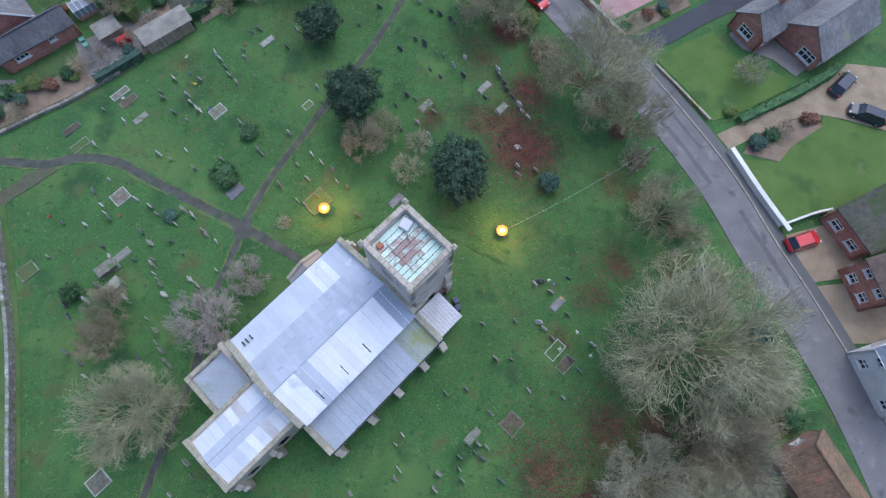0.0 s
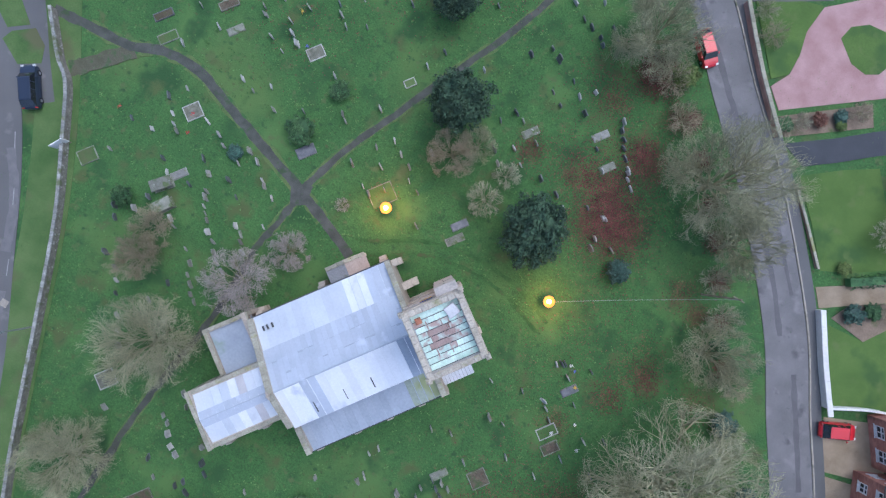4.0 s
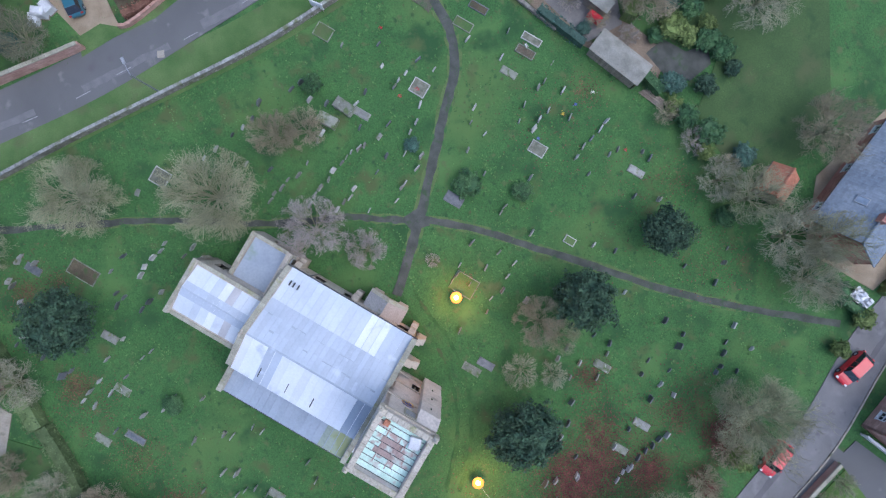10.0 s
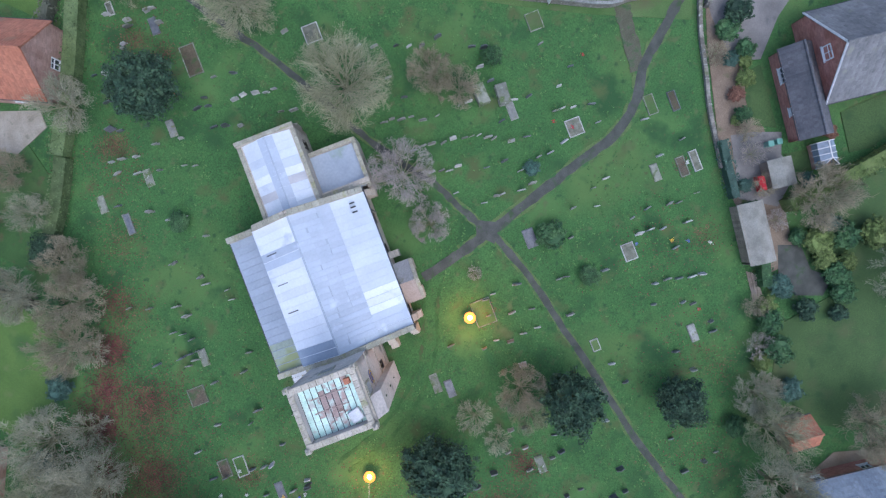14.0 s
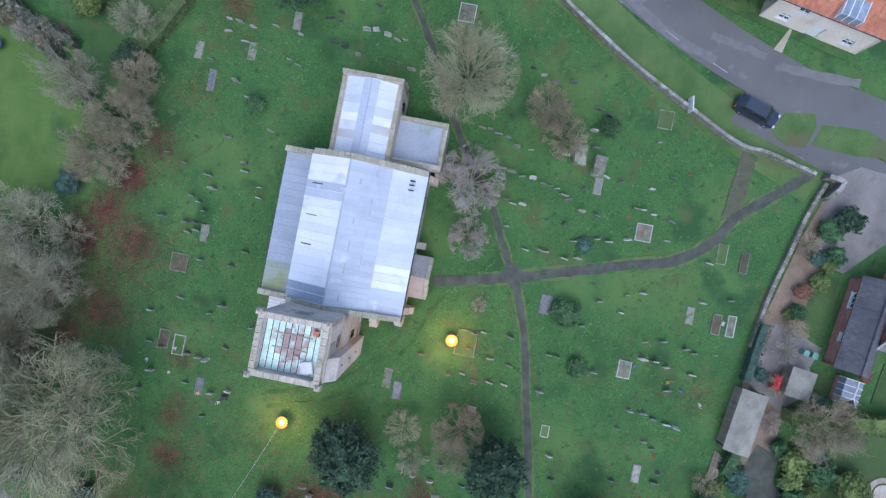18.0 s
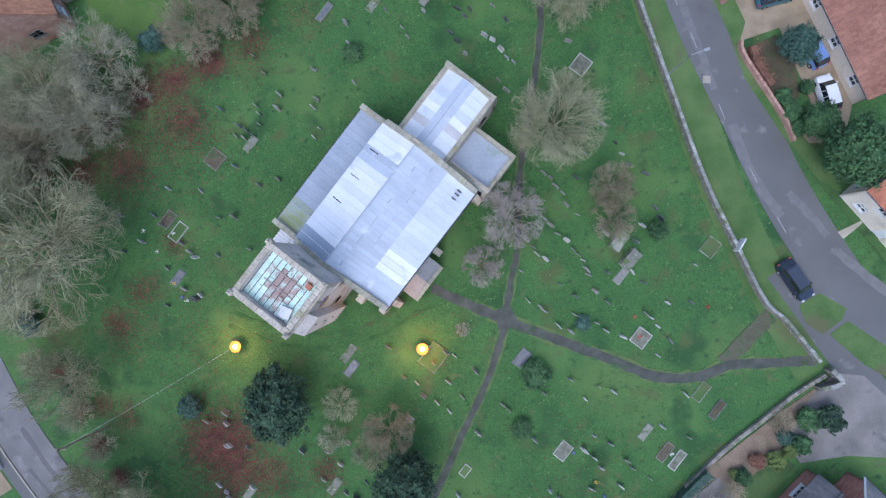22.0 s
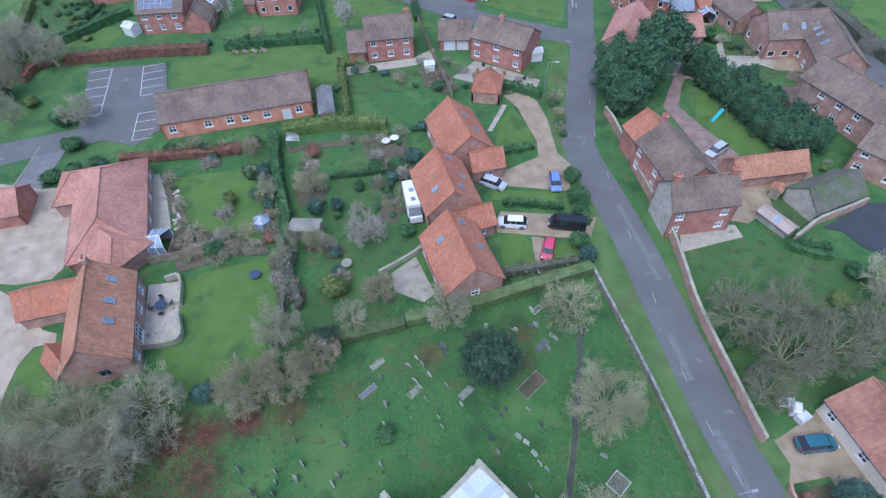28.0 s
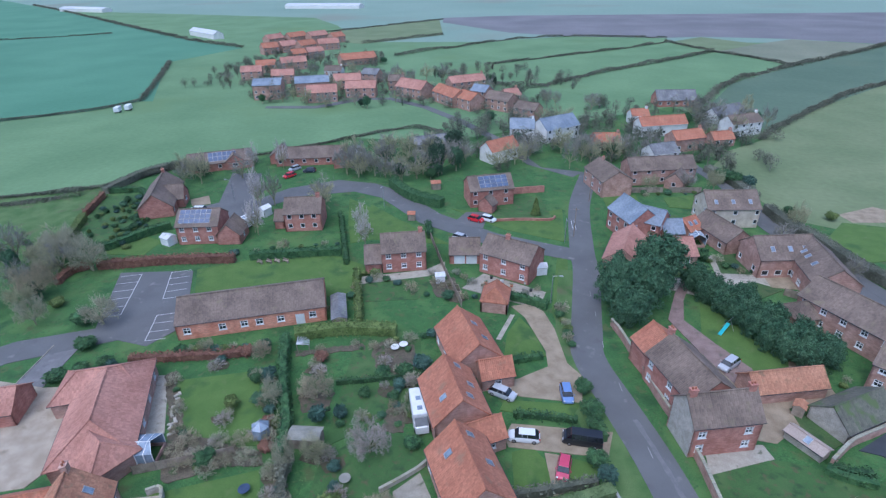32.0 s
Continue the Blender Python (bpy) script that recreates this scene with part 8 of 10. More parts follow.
field("field_brown", [(-111, -405), (-129, -382), (-143, -353), (-201, -412), (-231, -446), (-180, -475), (-150, -448)], STUBBLE, "tan winter field", .028)
field("field_arable", [(-97, -296), (-142, -350), (-202, -412), (-232, -446), (-520, -530), (-420, -421), (-169, -302), (-122, -249), (-90, -206), (-76, -243)], ARABLE, "dull green arable field", .018)
field("field_plough", [(134, -655), (60, -682), (-346, -711), (-640, -720), (-520, -532), (-233, -449), (-180, -477), (-117, -488), (-90, -480), (-10, -488), (41, -511), (123, -602)], PLOUGH, "purplish brown ploughed field", .022)
field("field_stubble_far", [(244, -469), (210, -520), (134, -634), (98, -492), (152, -429)], STUBBLEGREEN, "pale stubble field", .03)
FAR_HEDGE = material("winter_hedge", (0.105, 0.115, 0.08), (0.175, 0.18, 0.13), .2, 2, .95, .3, vary=.35)
def field_hedge(pts, w, h, seed):
    """A ragged leafless field hedge: many twiggy sprays, uneven in height, with thin stretches and gaps."""
    g, rng = Geo(), random.Random(seed)
    line = smooth_line(pts, 6)
    for a, b in zip(line, line[1:]):
        d = b - a
        n = Vector((-d.y, d.x, 0)).normalized()
        near = a.y > -260
        for k in range(int(d.length * (80 if near else 34))):
            q = a + d * rng.random()
            tall = h * (.62 + .55 * noise.noise(q * .09 + Vector((0, 0, seed)))) + .15
            if noise.noise(q * .045 + Vector((seed, 0, 7))) < -.42:
                tall *= .25
            z = tall * rng.random() ** .7
            p = q + n * rng.gauss(0, w * .26 * (1.15 - z / max(tall, .1) * .5))
            g.leaf((p.x, p.y, z), (0, 0, .6), rng.uniform(.12, .32) if near else rng.uniform(.22, .55), rng)
    return tagged(part("hedge", g, FAR_HEDGE), "ragged brown winter field hedge", "hedge")


for k, (pts, w, h) in enumerate((
        ([(320, -140), (226, -175)], 2.4, 1.7), ([(226, -175), (200, -198), (190, -219)], 2.0, 1.5), ([(190, -219), (232, -289), (258, -330)], 3.4, 2.8),
        ([(243, -400), (319, -442), (460, -540), (767, -760), (1008, -925)], 6.0, 3.4), ([(521, -431), (444, -488)], 3.0, 1.8),
        ([(143, -101), (119, -114), (104, -138)], 2.0, 1.5), ([(104, -139), (84, -152), (62, -174)], 1.0, 1.1), ([(62, -174), (45, -190), (30, -186)], 1.6, 1.7), ([(137, -97), (129.6, -100.9), (119.3, -108.2)], 4.5, 3.2),
        ([(35, -339), (-8, -377), (-47, -411), (-87, -453)], 3.0, 2.2), ([(24, -279), (0, -274), (-32, -317), (-75, -364), (-110, -405)], 4.0, 3.0), ([(-110, -405), (-128, -382), (-143, -352)], 3.0, 2.0),
        ([(-72, -241), (-96, -296), (-141, -350), (-201, -412), (-231, -446)], 4.6, 3.0), ([(-87, -453), (-110, -405)], 2.4, 1.8), ([(78, -403), (40, -456), (-10, -485), (-90, -477)], 3.2, 2.0),
        ([(-83, -193), (-89, -204), (-121, -248), (-168, -301), (-300, -390)], 3.6, 2.6), ([(244, -469), (210, -520), (130, -634)], 3.0, 2.0), ([(152, -429), (98, -492)], 4.0, 3.0), ([(105, -368), (80, -411)], 4.0, 3.0))):
    field_hedge(pts, w, h, 40 + k)
# estate and garden hedges
hedge([(27.5, -57.5), (20, -60.8), (10.5, -62.2)], 2.2, 1.9, IVY, "neat yellow-green hedge behind long gardens", 34, .3, 70, .2)
hedge([(17.8, -63.5), (21.5, -72.5), (24.6, -80)], 1.2, 1.9, IVY, "tall narrow clipped garden hedge", 34, .3, 71, .2)
hedge([(28.7, -56.5), (24.3, -46.9), (19.6, -38.9), (17.4, -32.7)], 1.5, 2.0, LAUREL, "tall green hedge between two gardens", 34, .3, 72, .2)
hedge([(17.2, -32.0), (14.6, -28.0), (11.6, -23.6)], 1.0, 1.5, FAR_HEDGE, "bare brown hedge between two gardens", 34, .3, 91, .2)
hedge([(15.9, -47.9), (9.9, -49.9), (3.1, -52.5)], .8, 1.1, LAUREL, "low clipped hedge across a garden", 34, .2, 92, .15)
hedge([(81.4, -72), (66, -77.4), (53.3, -80.4)], 1.8, 1.9, BEECH, "long russet beech hedge", 34, .3, 73, .2)
hedge([(50.5, -82), (40, -85.5), (31.4, -88)], 1.8, 1.8, LAUREL, "clipped dark green hedge", 34, .3, 74, .2)
hedge([(-11.6, -46.9), (-16, -47.2), (-20.6, -47.4)], 0.9, 1.1, LAUREL, "low clipped front garden hedge", 34, .3, 78, .2)
hedge([(-9.4, -58.0), (-12, -59.4), (-15, -60.6)], 1.3, 1.0, LAUREL, "low rounded front hedge", 34, .3, 79, .2)
hedge([(-3.0, -78.0), (-12, -76.0), (-15, -74.8)], 1.4, 1.6, LAUREL, "dark garden boundary hedge", 34, .3, 80, .2)
hedge([(-22.6, -48), (-24.2, -44.6)], 1.2, 1.6, LAUREL, "green hedge at a drive entrance", 34, .3, 82, .2)
hedge([(-12, -33), (-18, -35.4), (-23, -37.4)], 1.1, 1.4, FAR_HEDGE, "brown winter hedge beside a lawn", 34, .3, 83, .2)
hedge([(33, -52), (40, -49.6), (52, -46.4)], 1.4, 1.3, BEECH, "low brown hedge behind the hall", 34, .3, 85, .2)
hedge([(-51.1, -45.4), (-52.6, -44.5), (-56.2, -44.0)], 1.4, 1.2, LAUREL, "dark low garden hedge", 34, .3, 86, .2)
hedge([(12.6, -17.8), (16.5, -33.6)], 1.0, 1.4, FAR_HEDGE, "ragged bare garden hedge", 34, .3, 87, .2)
hedge([(52, -4), (44, 1), (39, 2)], 1.2, 1.6, FAR_HEDGE, "ragged bare boundary hedge", 34, .3, 88, .2)
# conifers by the lane and a tall screen
for k, (x, y, r, h) in enumerate(((-27.4, -78.6, 4.6, 11), (-35.4, -87.0, 5.6, 12), (-29.4, -73.6, 4.2, 8), (-32.6, -79.5, 4.8, 11))):
    evergreen(x, y, r, h, LEYLANDII, k, "tall dark conifer with a dense broad crown", low=-.1)
for k, (x, y) in enumerate(((-42.6, -87.0), (-44.6, -83.6), (-46.6, -80.2), (-48.4, -76.8), (-50.2, -73.6), (-51.8, -70.6), (-53.6, -68.0), (-55.8, -66.6), (-58.4, -67.6), (-49.6, -80.8), (-52.6, -75.4), (-56.2, -71.2))):
    evergreen(x, y, 3.0, 6.2, LEYLANDII, k, "blue-green screening conifer in a tall row", low=-.35)
# houses beyond the lane
house((-54.7, -97.8), (-66.1, -100.5), 8.4, 4.4, 7.5, BRICKPINK, TILEBROWN, "large brick barn conversion with brown roof", "barn_house", front=row(4, 11, .6, 1.4), left=two(2, 8), lights=((-1, -3, .4), (-1, 0.5, .4), (-1, 3.5, .4)))
house((-66.1, -100.5), (-66.6, -86.5), 8.0, 4.4, 7.3, BRICKPINK, TILEBROWN, "long brick barn wing with rooflights", "barn_house", front=row(4, 14, .6, 1.6), lights=((-1, -3, .4), (-1, -1, .4), (-1, 2, .4)))
house((-61.6, -83.4), (-71.0, -70.6), 8.4, 4.8, 7.4, BRICKPINK, TILEBROWN, "brick terrace of houses with brown roof", "house", front=two(5, 16), back=two(5, 16))
house((-56.4, -78.2), (-60.6, -79.6), 4.6, 2.6, 4.5, BRICKPINK, TILEBROWN, "low brick extension with hipped roof", "outbuilding", hip=1.6)
house((-64.6, -66.0), (-70, -62), 7, 4.6, 7, BRICKPINK, TILEBROWN, "brick house with brown tiled roof", "house", front=two(2, 7))
house((-31.8, -102.0), (-29.0, -89.8), 7.4, 3.4, 6.2, BRICKPINK, TILEPINK, "pink-roofed brick house beside the lane", "house", front=row(3, 12), back=row(3, 12))
house((-33.4, -95.8), (-43.6, -99.4), 7.0, 3.0, 5.6, BRICKPINK, TILEPINK, "pink-roofed wing of a brick house", "house", front=row(3, 10))
house((-30.6, -114.8), (-35.0, -106.4), 7.6, 5.2, 8.2, BRICK, SLATE, "modern brick house with blue slate roof", "house", front=two(3, 9), back=two(3, 9), right=two(2, 7))
house((-33.4, -110.8), (-39.4, -108.0), 6.6, 5.0, 7.4, BRICK, SLATE, "slate-roofed brick gable wing", "house", right=two(2, 6.6), front=two(2, 6.6))
house((-38.8, -108.6), (-43.2, -109.6), 5.8, 2.8, 5.0, BRICKPINK, SLATE, "low slate-roofed link building", "outbuilding", front=row(2, 4.5, .8))
house((-43.4, -110.0), (-46.6, -112.6), 5.8, 2.8, 4.8, BRICKPINK, PANTILE, "low outbuilding with orange pantiles", "outbuilding", lights=((-1, -.8, .5), (-1, .8, .5)))
house((-49.4, -120.4), (-61.4, -122.8), 8.4, 5.0, 8.0, CREAM, TILEBROWN, "tall cream-walled barn house with brown tiled roof", "barn_house", front=two(3, 13), left=two(2, 8), lights=((-1, -4, .35), (-1, 0, .35), (-1, 4, .35)))
house((-49.4, -114.6), (-54.6, -104.2), 6.6, 3.2, 5.6, BRICKPINK, TILEBROWN, "long low brick range with dark roof", "outbuilding", front=row(3, 11), lights=((1, 1, .4),))
house((-26.1, -144.4), (-30.8, -132.8), 8.6, 4.6, 7.2, BRICKPINK, TILEBROWN, "brick house with pale window bays", "house", front=two(3, 12), back=two(3, 12), chimneys=((-4, 0),))
house((-33.7, -145.1), (-52.0, -150.6), 7.6, 4.6, 7.2, BRICKPINK, TILEBROWN, "pair of brick houses with brown roofs", "house", front=two(5, 19))
house((-46.4, -140.4), (-48.8, -146.0), 5.0, 2.6, 4.8, BRICKPINK, TILEBROWN, "brick garage with brown gable roof", "garage", left=row(1, 5))
house((-92, -96), (-104, -100), 8, 2.8, 5.4, BRICKPINK, TILEPINK, "bungalow beside a gravel yard", "bungalow", front=row(3, 12))
yard("yard_far_east", [(-84, -88), (-110, -92), (-108, -108), (-86, -104)], GRAVEL, "pale gravel yard", "yard", .03)
yard("lane_far", [(-9.5, -153), (-6.5, -158), (6, -181), (25, -205.5), (46, -227.5), (67, -242), (83, -240), (98, -221), (121, -217), (120, -213), (96, -216), (80, -235), (68, -237.5), (47.5, -223.5), (27, -202), (9, -178.5), (-5, -155), (-19, -146), (-22, -151)], ASPHALT, "grey lane into the far village", "road", .035)
evergreen(21, -164, 3.6, 8, YEW, 1, "dark conifer beside a long low building")
evergreen(26, -158, 3.0, 7, YEW, 2, "dark conifer in a winter garden")
for a, b, w, label in (((795, -783), (690, -757), 16, "long white sheds of a far nursery"), ((345, -483), (298, -452), 9, "white sheds beside a far hedge"), ((415, -816), (292, -808), 18, "pale sheds on the far plain")):
    house(a, b, w, 4.5, 7.0, RENDERW, CORRUGATED, label, "barn", plain=True)
VILLAGE = []


def village_house(x0, y0, x1, y1, w, eave, ridge, wall, roof, label, stack=False):
    VILLAGE.append(((x0 + x1) / 2, (y0 + y1) / 2))
    n = math.hypot(x1 - x0, y1 - y0)
    m = max(2, int(n / 3.2))
    house((x0, y0), (x1, y1), w, eave, ridge, wall, roof, label + " in the distant village", "house", front=two(m, n, 1.2) if eave > 4.5 else row(m, n, .9, 1.3), chimneys=((n / 2 - .6, 0),) if stack else (), group="far village houses", plain=True)


village_house(-6.6, -181.4, -17.8, -191.6, 9, 4.8, 8, RENDERW, SLATE, "white modern house with slate roof")
village_house(4.0, -183.4, -4.6, -184.4, 7, 4.6, 7.4, RENDERW, SLATE, "white slate-roofed wing", True)
village_house(8.6, -155.2, 1.0, -163.4, 6.6, 4.2, 6.8, RENDERW, PANTILE, "white cottage with orange pantiles")
village_house(-25.2, -177.0, -34.0, -178.6, 6.6, 2.8, 5, BRICKPINK, PANTILE, "low brick house with orange roof", True)
village_house(-41.4, -160.2, -49.2, -164.6, 6.6, 4.6, 6.8, RENDERW, TILEGREY, "white cottage with grey roof")
village_house(-50.4, -177.3, -60.4, -182.6, 6.4, 4.4, 6.6, BRICKPINK, PANTILE, "brick terrace with orange roof", True)
village_house(-41.5, -194.3, -58.0, -200.6, 6.8, 4.2, 6.6, RENDERW, PANTILE, "pale terrace with orange roof")
village_house(-40.0, -210.6, -46.6, -212.4, 6, 3.6, 5.6, RENDERW, PANTILE, "white cottage with orange roof", True)
village_house(-53.1, -243.5, -69.7, -246.4, 9, 3, 6.4, BRICK, TILEGREY, "dark-roofed farm building")
village_house(-64.4, -185.6, -71.6, -188.4, 6, 2.6, 4.6, BRICKPINK, PANTILE, "low outbuilding with orange roof", True)
village_house(-70.5, -215.2, -83.0, -226.6, 7.4, 3, 5.8, RENDERW, TILEGREY, "pale bungalow with grey roof")
village_house(-72.2, -198.4, -83.4, -204.8, 7, 4.8, 7.2, RENDERW, TILEBROWN, "white farmhouse with brown roof", True)
village_house(35.6, -164.0, 22.4, -171.8, 8, 2.8, 4.6, STONEWALL, TILEGREY, "long low building with grey roof")
village_house(120.6, -72.6, 111.8, -66.4, 8, 4.8, 7.2, BRICK, PANTILE, "brick house at the field edge", True)
village_house(134.8, -232.1, 121.9, -236.2, 10, 7, 9.4, BRICKPINK, SLATE, "three-storey brick house with slate roof")
village_house(117.7, -241.5, 102.7, -248.5, 10, 6.6, 9, BRICKPINK, SLATE, "large brick house with slate roof", True)
village_house(105.5, -228.9, 92.5, -234.1, 8, 4.8, 7.6, BRICKPINK, TILEPINK, "brick house with dull red tiles")
village_house(90.8, -241.7, 76.4, -244.8, 8, 4.8, 7.6, BRICKPINK, TILEPINK, "brick terrace with dull red tiles")
village_house(104.2, -258.3, 90.9, -262.8, 8, 4.8, 7.6, BRICKPINK, TILEPINK, "brick house with dull red tiles", True)
village_house(169.0, -276.5, 158.3, -281.0, 8, 4.8, 7.4, BRICKPINK, TILEPINK, "brick house with dull red tiles")
village_house(171.3, -297.2, 160.8, -302.1, 8, 4.8, 7.4, BRICKPINK, PANTILE, "brick house with orange pantiles")
village_house(145.1, -268.0, 133.8, -272.5, 8, 4.8, 7.4, BRICKPINK, TILEPINK, "brick house with dull red tiles", True)
village_house(160.6, -307.6, 147.9, -316.8, 8, 4.8, 7.6, BRICKPINK, TILEPINK, "brick house with dull red tiles")
village_house(64.9, -249.7, 49.9, -241.9, 9, 5, 8.2, BRICKPINK, TILEPINK, "brick house with dull red tiles")
village_house(74.9, -261.5, 67.3, -262.4, 7, 4.8, 7.2, BRICKPINK, TILEBROWN, "brick house with a brown roof", True)
village_house(43.8, -241.3, 30.8, -227.4, 8, 4.8, 7.6, BRICKPINK, PANTILE, "brick house with orange pantiles")
village_house(30.5, -229.9, 22.5, -222.7, 8, 4.8, 7.4, BRICKPINK, PANTILE, "brick house with orange pantiles")
village_house(43.0, -258.7, 27.7, -270.0, 8, 4.8, 7.4, BRICKPINK, TILEPINK, "brick terrace with dull red tiles", True)
village_house(27.4, -244.1, 19.9, -240.5, 7, 4.8, 7.2, BRICKPINK, SLATE, "slate-roofed brick house")
village_house(18.3, -230.1, 7.0, -223.5, 8, 4.8, 7.4, BRICKPINK, TILEBROWN, "brick house with a brown roof")
village_house(12.5, -232.6, 7.0, -237.7, 7, 4.8, 7.2, BRICKPINK, TILEPINK, "brick house with dull red tiles", True)
village_house(4.1, -214.2, -4.7, -210.1, 7, 4.6, 6.8, BRICKPINK, TILEBROWN, "brick house with a brown roof")
village_house(129.5, -328.4, 111.7, -343.0, 12, 4, 7, BRICKPINK, PANTILE, "brick terrace with orange pantiles")
village_house(120.4, -285.0, 110.6, -286.1, 7, 4.8, 7.2, RENDERW, TILEBROWN, "white house with brown roof", True)
village_house(95.2, -279.5, 85.4, -277.5, 7, 4.8, 7.2, BRICKPINK, TILEGREY, "dark-roofed brick house")
village_house(207.2, -367.2, 199.2, -376.0, 9, 5, 8, BRICKPINK, PANTILE, "brick house with orange pantiles")
village_house(198.4, -378.8, 190.5, -388.0, 9, 5, 8, BRICKPINK, TILEPINK, "brick house with dull red tiles", True)
village_house(185.2, -382.0, 178.3, -394.1, 9, 5, 8, BRICKPINK, PANTILE, "brick house with orange pantiles")
village_house(174.1, -392.6, 161.6, -402.5, 9, 5, 8, BRICKPINK, TILEPINK, "brick terrace with dull red tiles")
village_house(230.3, -415.4, 223.8, -429.5, 9, 5, 8, BRICKPINK, TILEPINK, "brick house with dull red tiles", True)
village_house(218.6, -430.1, 210.2, -444.9, 9, 5, 8, BRICKPINK, PANTILE, "brick house with orange pantiles")
village_house(203.3, -438.1, 194.5, -453.3, 9, 5, 8, BRICKPINK, TILEPINK, "brick house with dull red tiles")
village_house(180.5, -432.2, 174.9, -443.1, 9, 5, 8, BRICKPINK, PANTILE, "brick house with orange pantiles", True)
village_house(171.3, -342.3, 164.5, -350.0, 8, 4.8, 7.4, BRICKPINK, PANTILE, "brick house with orange pantiles")
village_house(164.6, -352.6, 156.3, -360.8, 8, 4.8, 7.4, BRICKPINK, TILEPINK, "brick house with dull red tiles")
# trees of the far village and lanes
rng = random.Random(91)
SPREAD = (((12, 52), (-160, -134), 40), ((-24, 4), (-172, -148), 14), ((-48, -22), (-172, -152), 8), ((60, 130), (-250, -216), 12), ((20, 80), (-290, -236), 18), ((-30, 20), (-250, -196), 12), ((-95, -60), (-235, -190), 14), ((90, 190), (-345, -262), 16), ((82, 108), (-82, -50), 8), ((44, 60), (-118, -108), 3), ((80, 100), (-132, -116), 6))
for (xa, xb), (ya, yb), n in SPREAD:
    for k in range(n):
        x, y = rng.uniform(xa, xb), rng.uniform(ya, yb)
        if k % 4 == 3:
            evergreen(x, y, rng.uniform(1.6, 2.8), rng.uniform(3, 6.5), (YEW, LEYLANDII, LAUREL)[k % 3], k, "dark evergreen among village gardens")
        else:
            bare_tree(x, y, rng.uniform(2.4, 4.2), rng.uniform(5, 9), (TWIGFAR, TWIGFAR, TWIGGREEN)[k % 3], k, False, "bare winter tree among village gardens", True)
for k, (x, y, h) in enumerate(((63.8, -108.9, 11), (62.2, -107.6, 9), (55.1, -93.5, 9), (56.6, -94.6, 7), (79.2, -133.9, 9), (71.7, -138.6, 9), (30, -98, 8), (27, -92, 7))):
    bare_tree(x, y, 2.0, h, BIRCH, k, False, "slender pale birch without leaves", True)
rng = random.Random(17)
for k in range(40):
    f = rng.random()
    x, y = 84 + 20 * f + rng.uniform(-4, 4), -84 - 24 * f + rng.uniform(-5, 3)
    shrub(x, y, rng.uniform(.6, 1.3), rng.uniform(.7, 1.7), (IVY, LAUREL, HOLLY, LEYLANDII, LAUREL)[k % 5], k, "clipped shrub in a garden border")
for line, n, label in ((((24, -81), (8, -75)), 6, "small evergreen in a back garden"), (((46, -49.6), (31, -53.9)), 12, "tangled shrub behind the village hall"), (((-8, -79), (4, -74)), 6, "low shrub beside a garage"), (((26, -62), (20, -84)), 8, "shrub along a garden hedge"), (((56, -83), (32, -93)), 9, "garden shrub beyond a hedge"),
                       (((-58, -66), (-62, -60)), 4, "garden shrub beside a lawn"), (((-47, -100), (-56, -94)), 6, "shrub beside a barn garden"), (((-36, -134), (-56, -140)), 8, "shrub along a garden fence"), (((12, -40), (2, -48)), 8, "winter shrub in a garden border"), (((30, -48), (20, -37)), 8, "winter shrub in a garden border"), (((10, -60), (-1, -66)), 6, "dense shrub behind a barn house")):
    (xa, ya), (xb, yb) = line
    for k in range(n):
        f = (k + rng.uniform(.1, .9)) / n
        x, y, r = xa + (xb - xa) * f + rng.uniform(-.8, .8), ya + (yb - ya) * f + rng.uniform(-.8, .8), rng.uniform(.6, 1.4)
        if k % 3 == 1:
            bare_tree(x, y, r * 1.1, r * 1.5, (TWIGBROWN, TWIG, TWIGPINK)[k % 2], k, True, "leafless " + label)
        else:
            shrub(x, y, r, r * rng.uniform(.9, 1.5), (LAUREL, HOLLY, IVY, LEYLANDII)[(k + n) % 4], k, "evergreen " + label)
# scrub and bare trees between the far houses
scrub = Geo()
for hx, hy in VILLAGE:
    for k in range(5):
        a, d = rng.uniform(0, 6.28), rng.uniform(7, 13)
        x, y, r, h = hx + d * math.cos(a), hy + d * math.sin(a), rng.uniform(1.2, 2.8), rng.uniform(2, 5)
        if any(math.hypot(x - p, y - q) < 6.5 for p, q in VILLAGE):
            continue
        for j in range(170):
            e = Vector((rng.gauss(0, 1), rng.gauss(0, 1), rng.gauss(0, 1))).normalized() * rng.random() ** .4
            scrub.leaf((x + e.x * r, y + e.y * r, h * .5 + e.z * h * .5), (0, 0, .8), rng.uniform(.16, .4), rng)
for (xa, xb), (ya, yb), n in (((-20, 130), (-300, -225), 110), ((100, 196), (-362, -250), 150), ((-80, -20), (-240, -158), 110), ((-14, 30), (-205, -160), 56), ((10, 60), (-330, -285), 26)):
    for k in range(n):
        x, y, r, h = rng.uniform(xa, xb), rng.uniform(ya, yb), rng.uniform(1.3, 3.0), rng.uniform(3, 7)
        if any(math.hypot(x - p, y - q) < 7 for p, q in VILLAGE) or (x > 30 and y > -225):
            continue
        scrub.tube((x, y, -.1), (x, y, h * .5), .2, .08, 5)
        for j in range(300):
            e = Vector((rng.gauss(0, 1), rng.gauss(0, 1), rng.gauss(0, 1))).normalized() * rng.random() ** .5
            scrub.leaf((x + e.x * r, y + e.y * r, h * .56 + e.z * h * .44), (0, 0, .8), rng.uniform(.15, .32), rng)
tagged(part("far_scrub", scrub, FAR_HEDGE), "bare winter trees and scrub among the far houses", "scrub", "", "stuff")


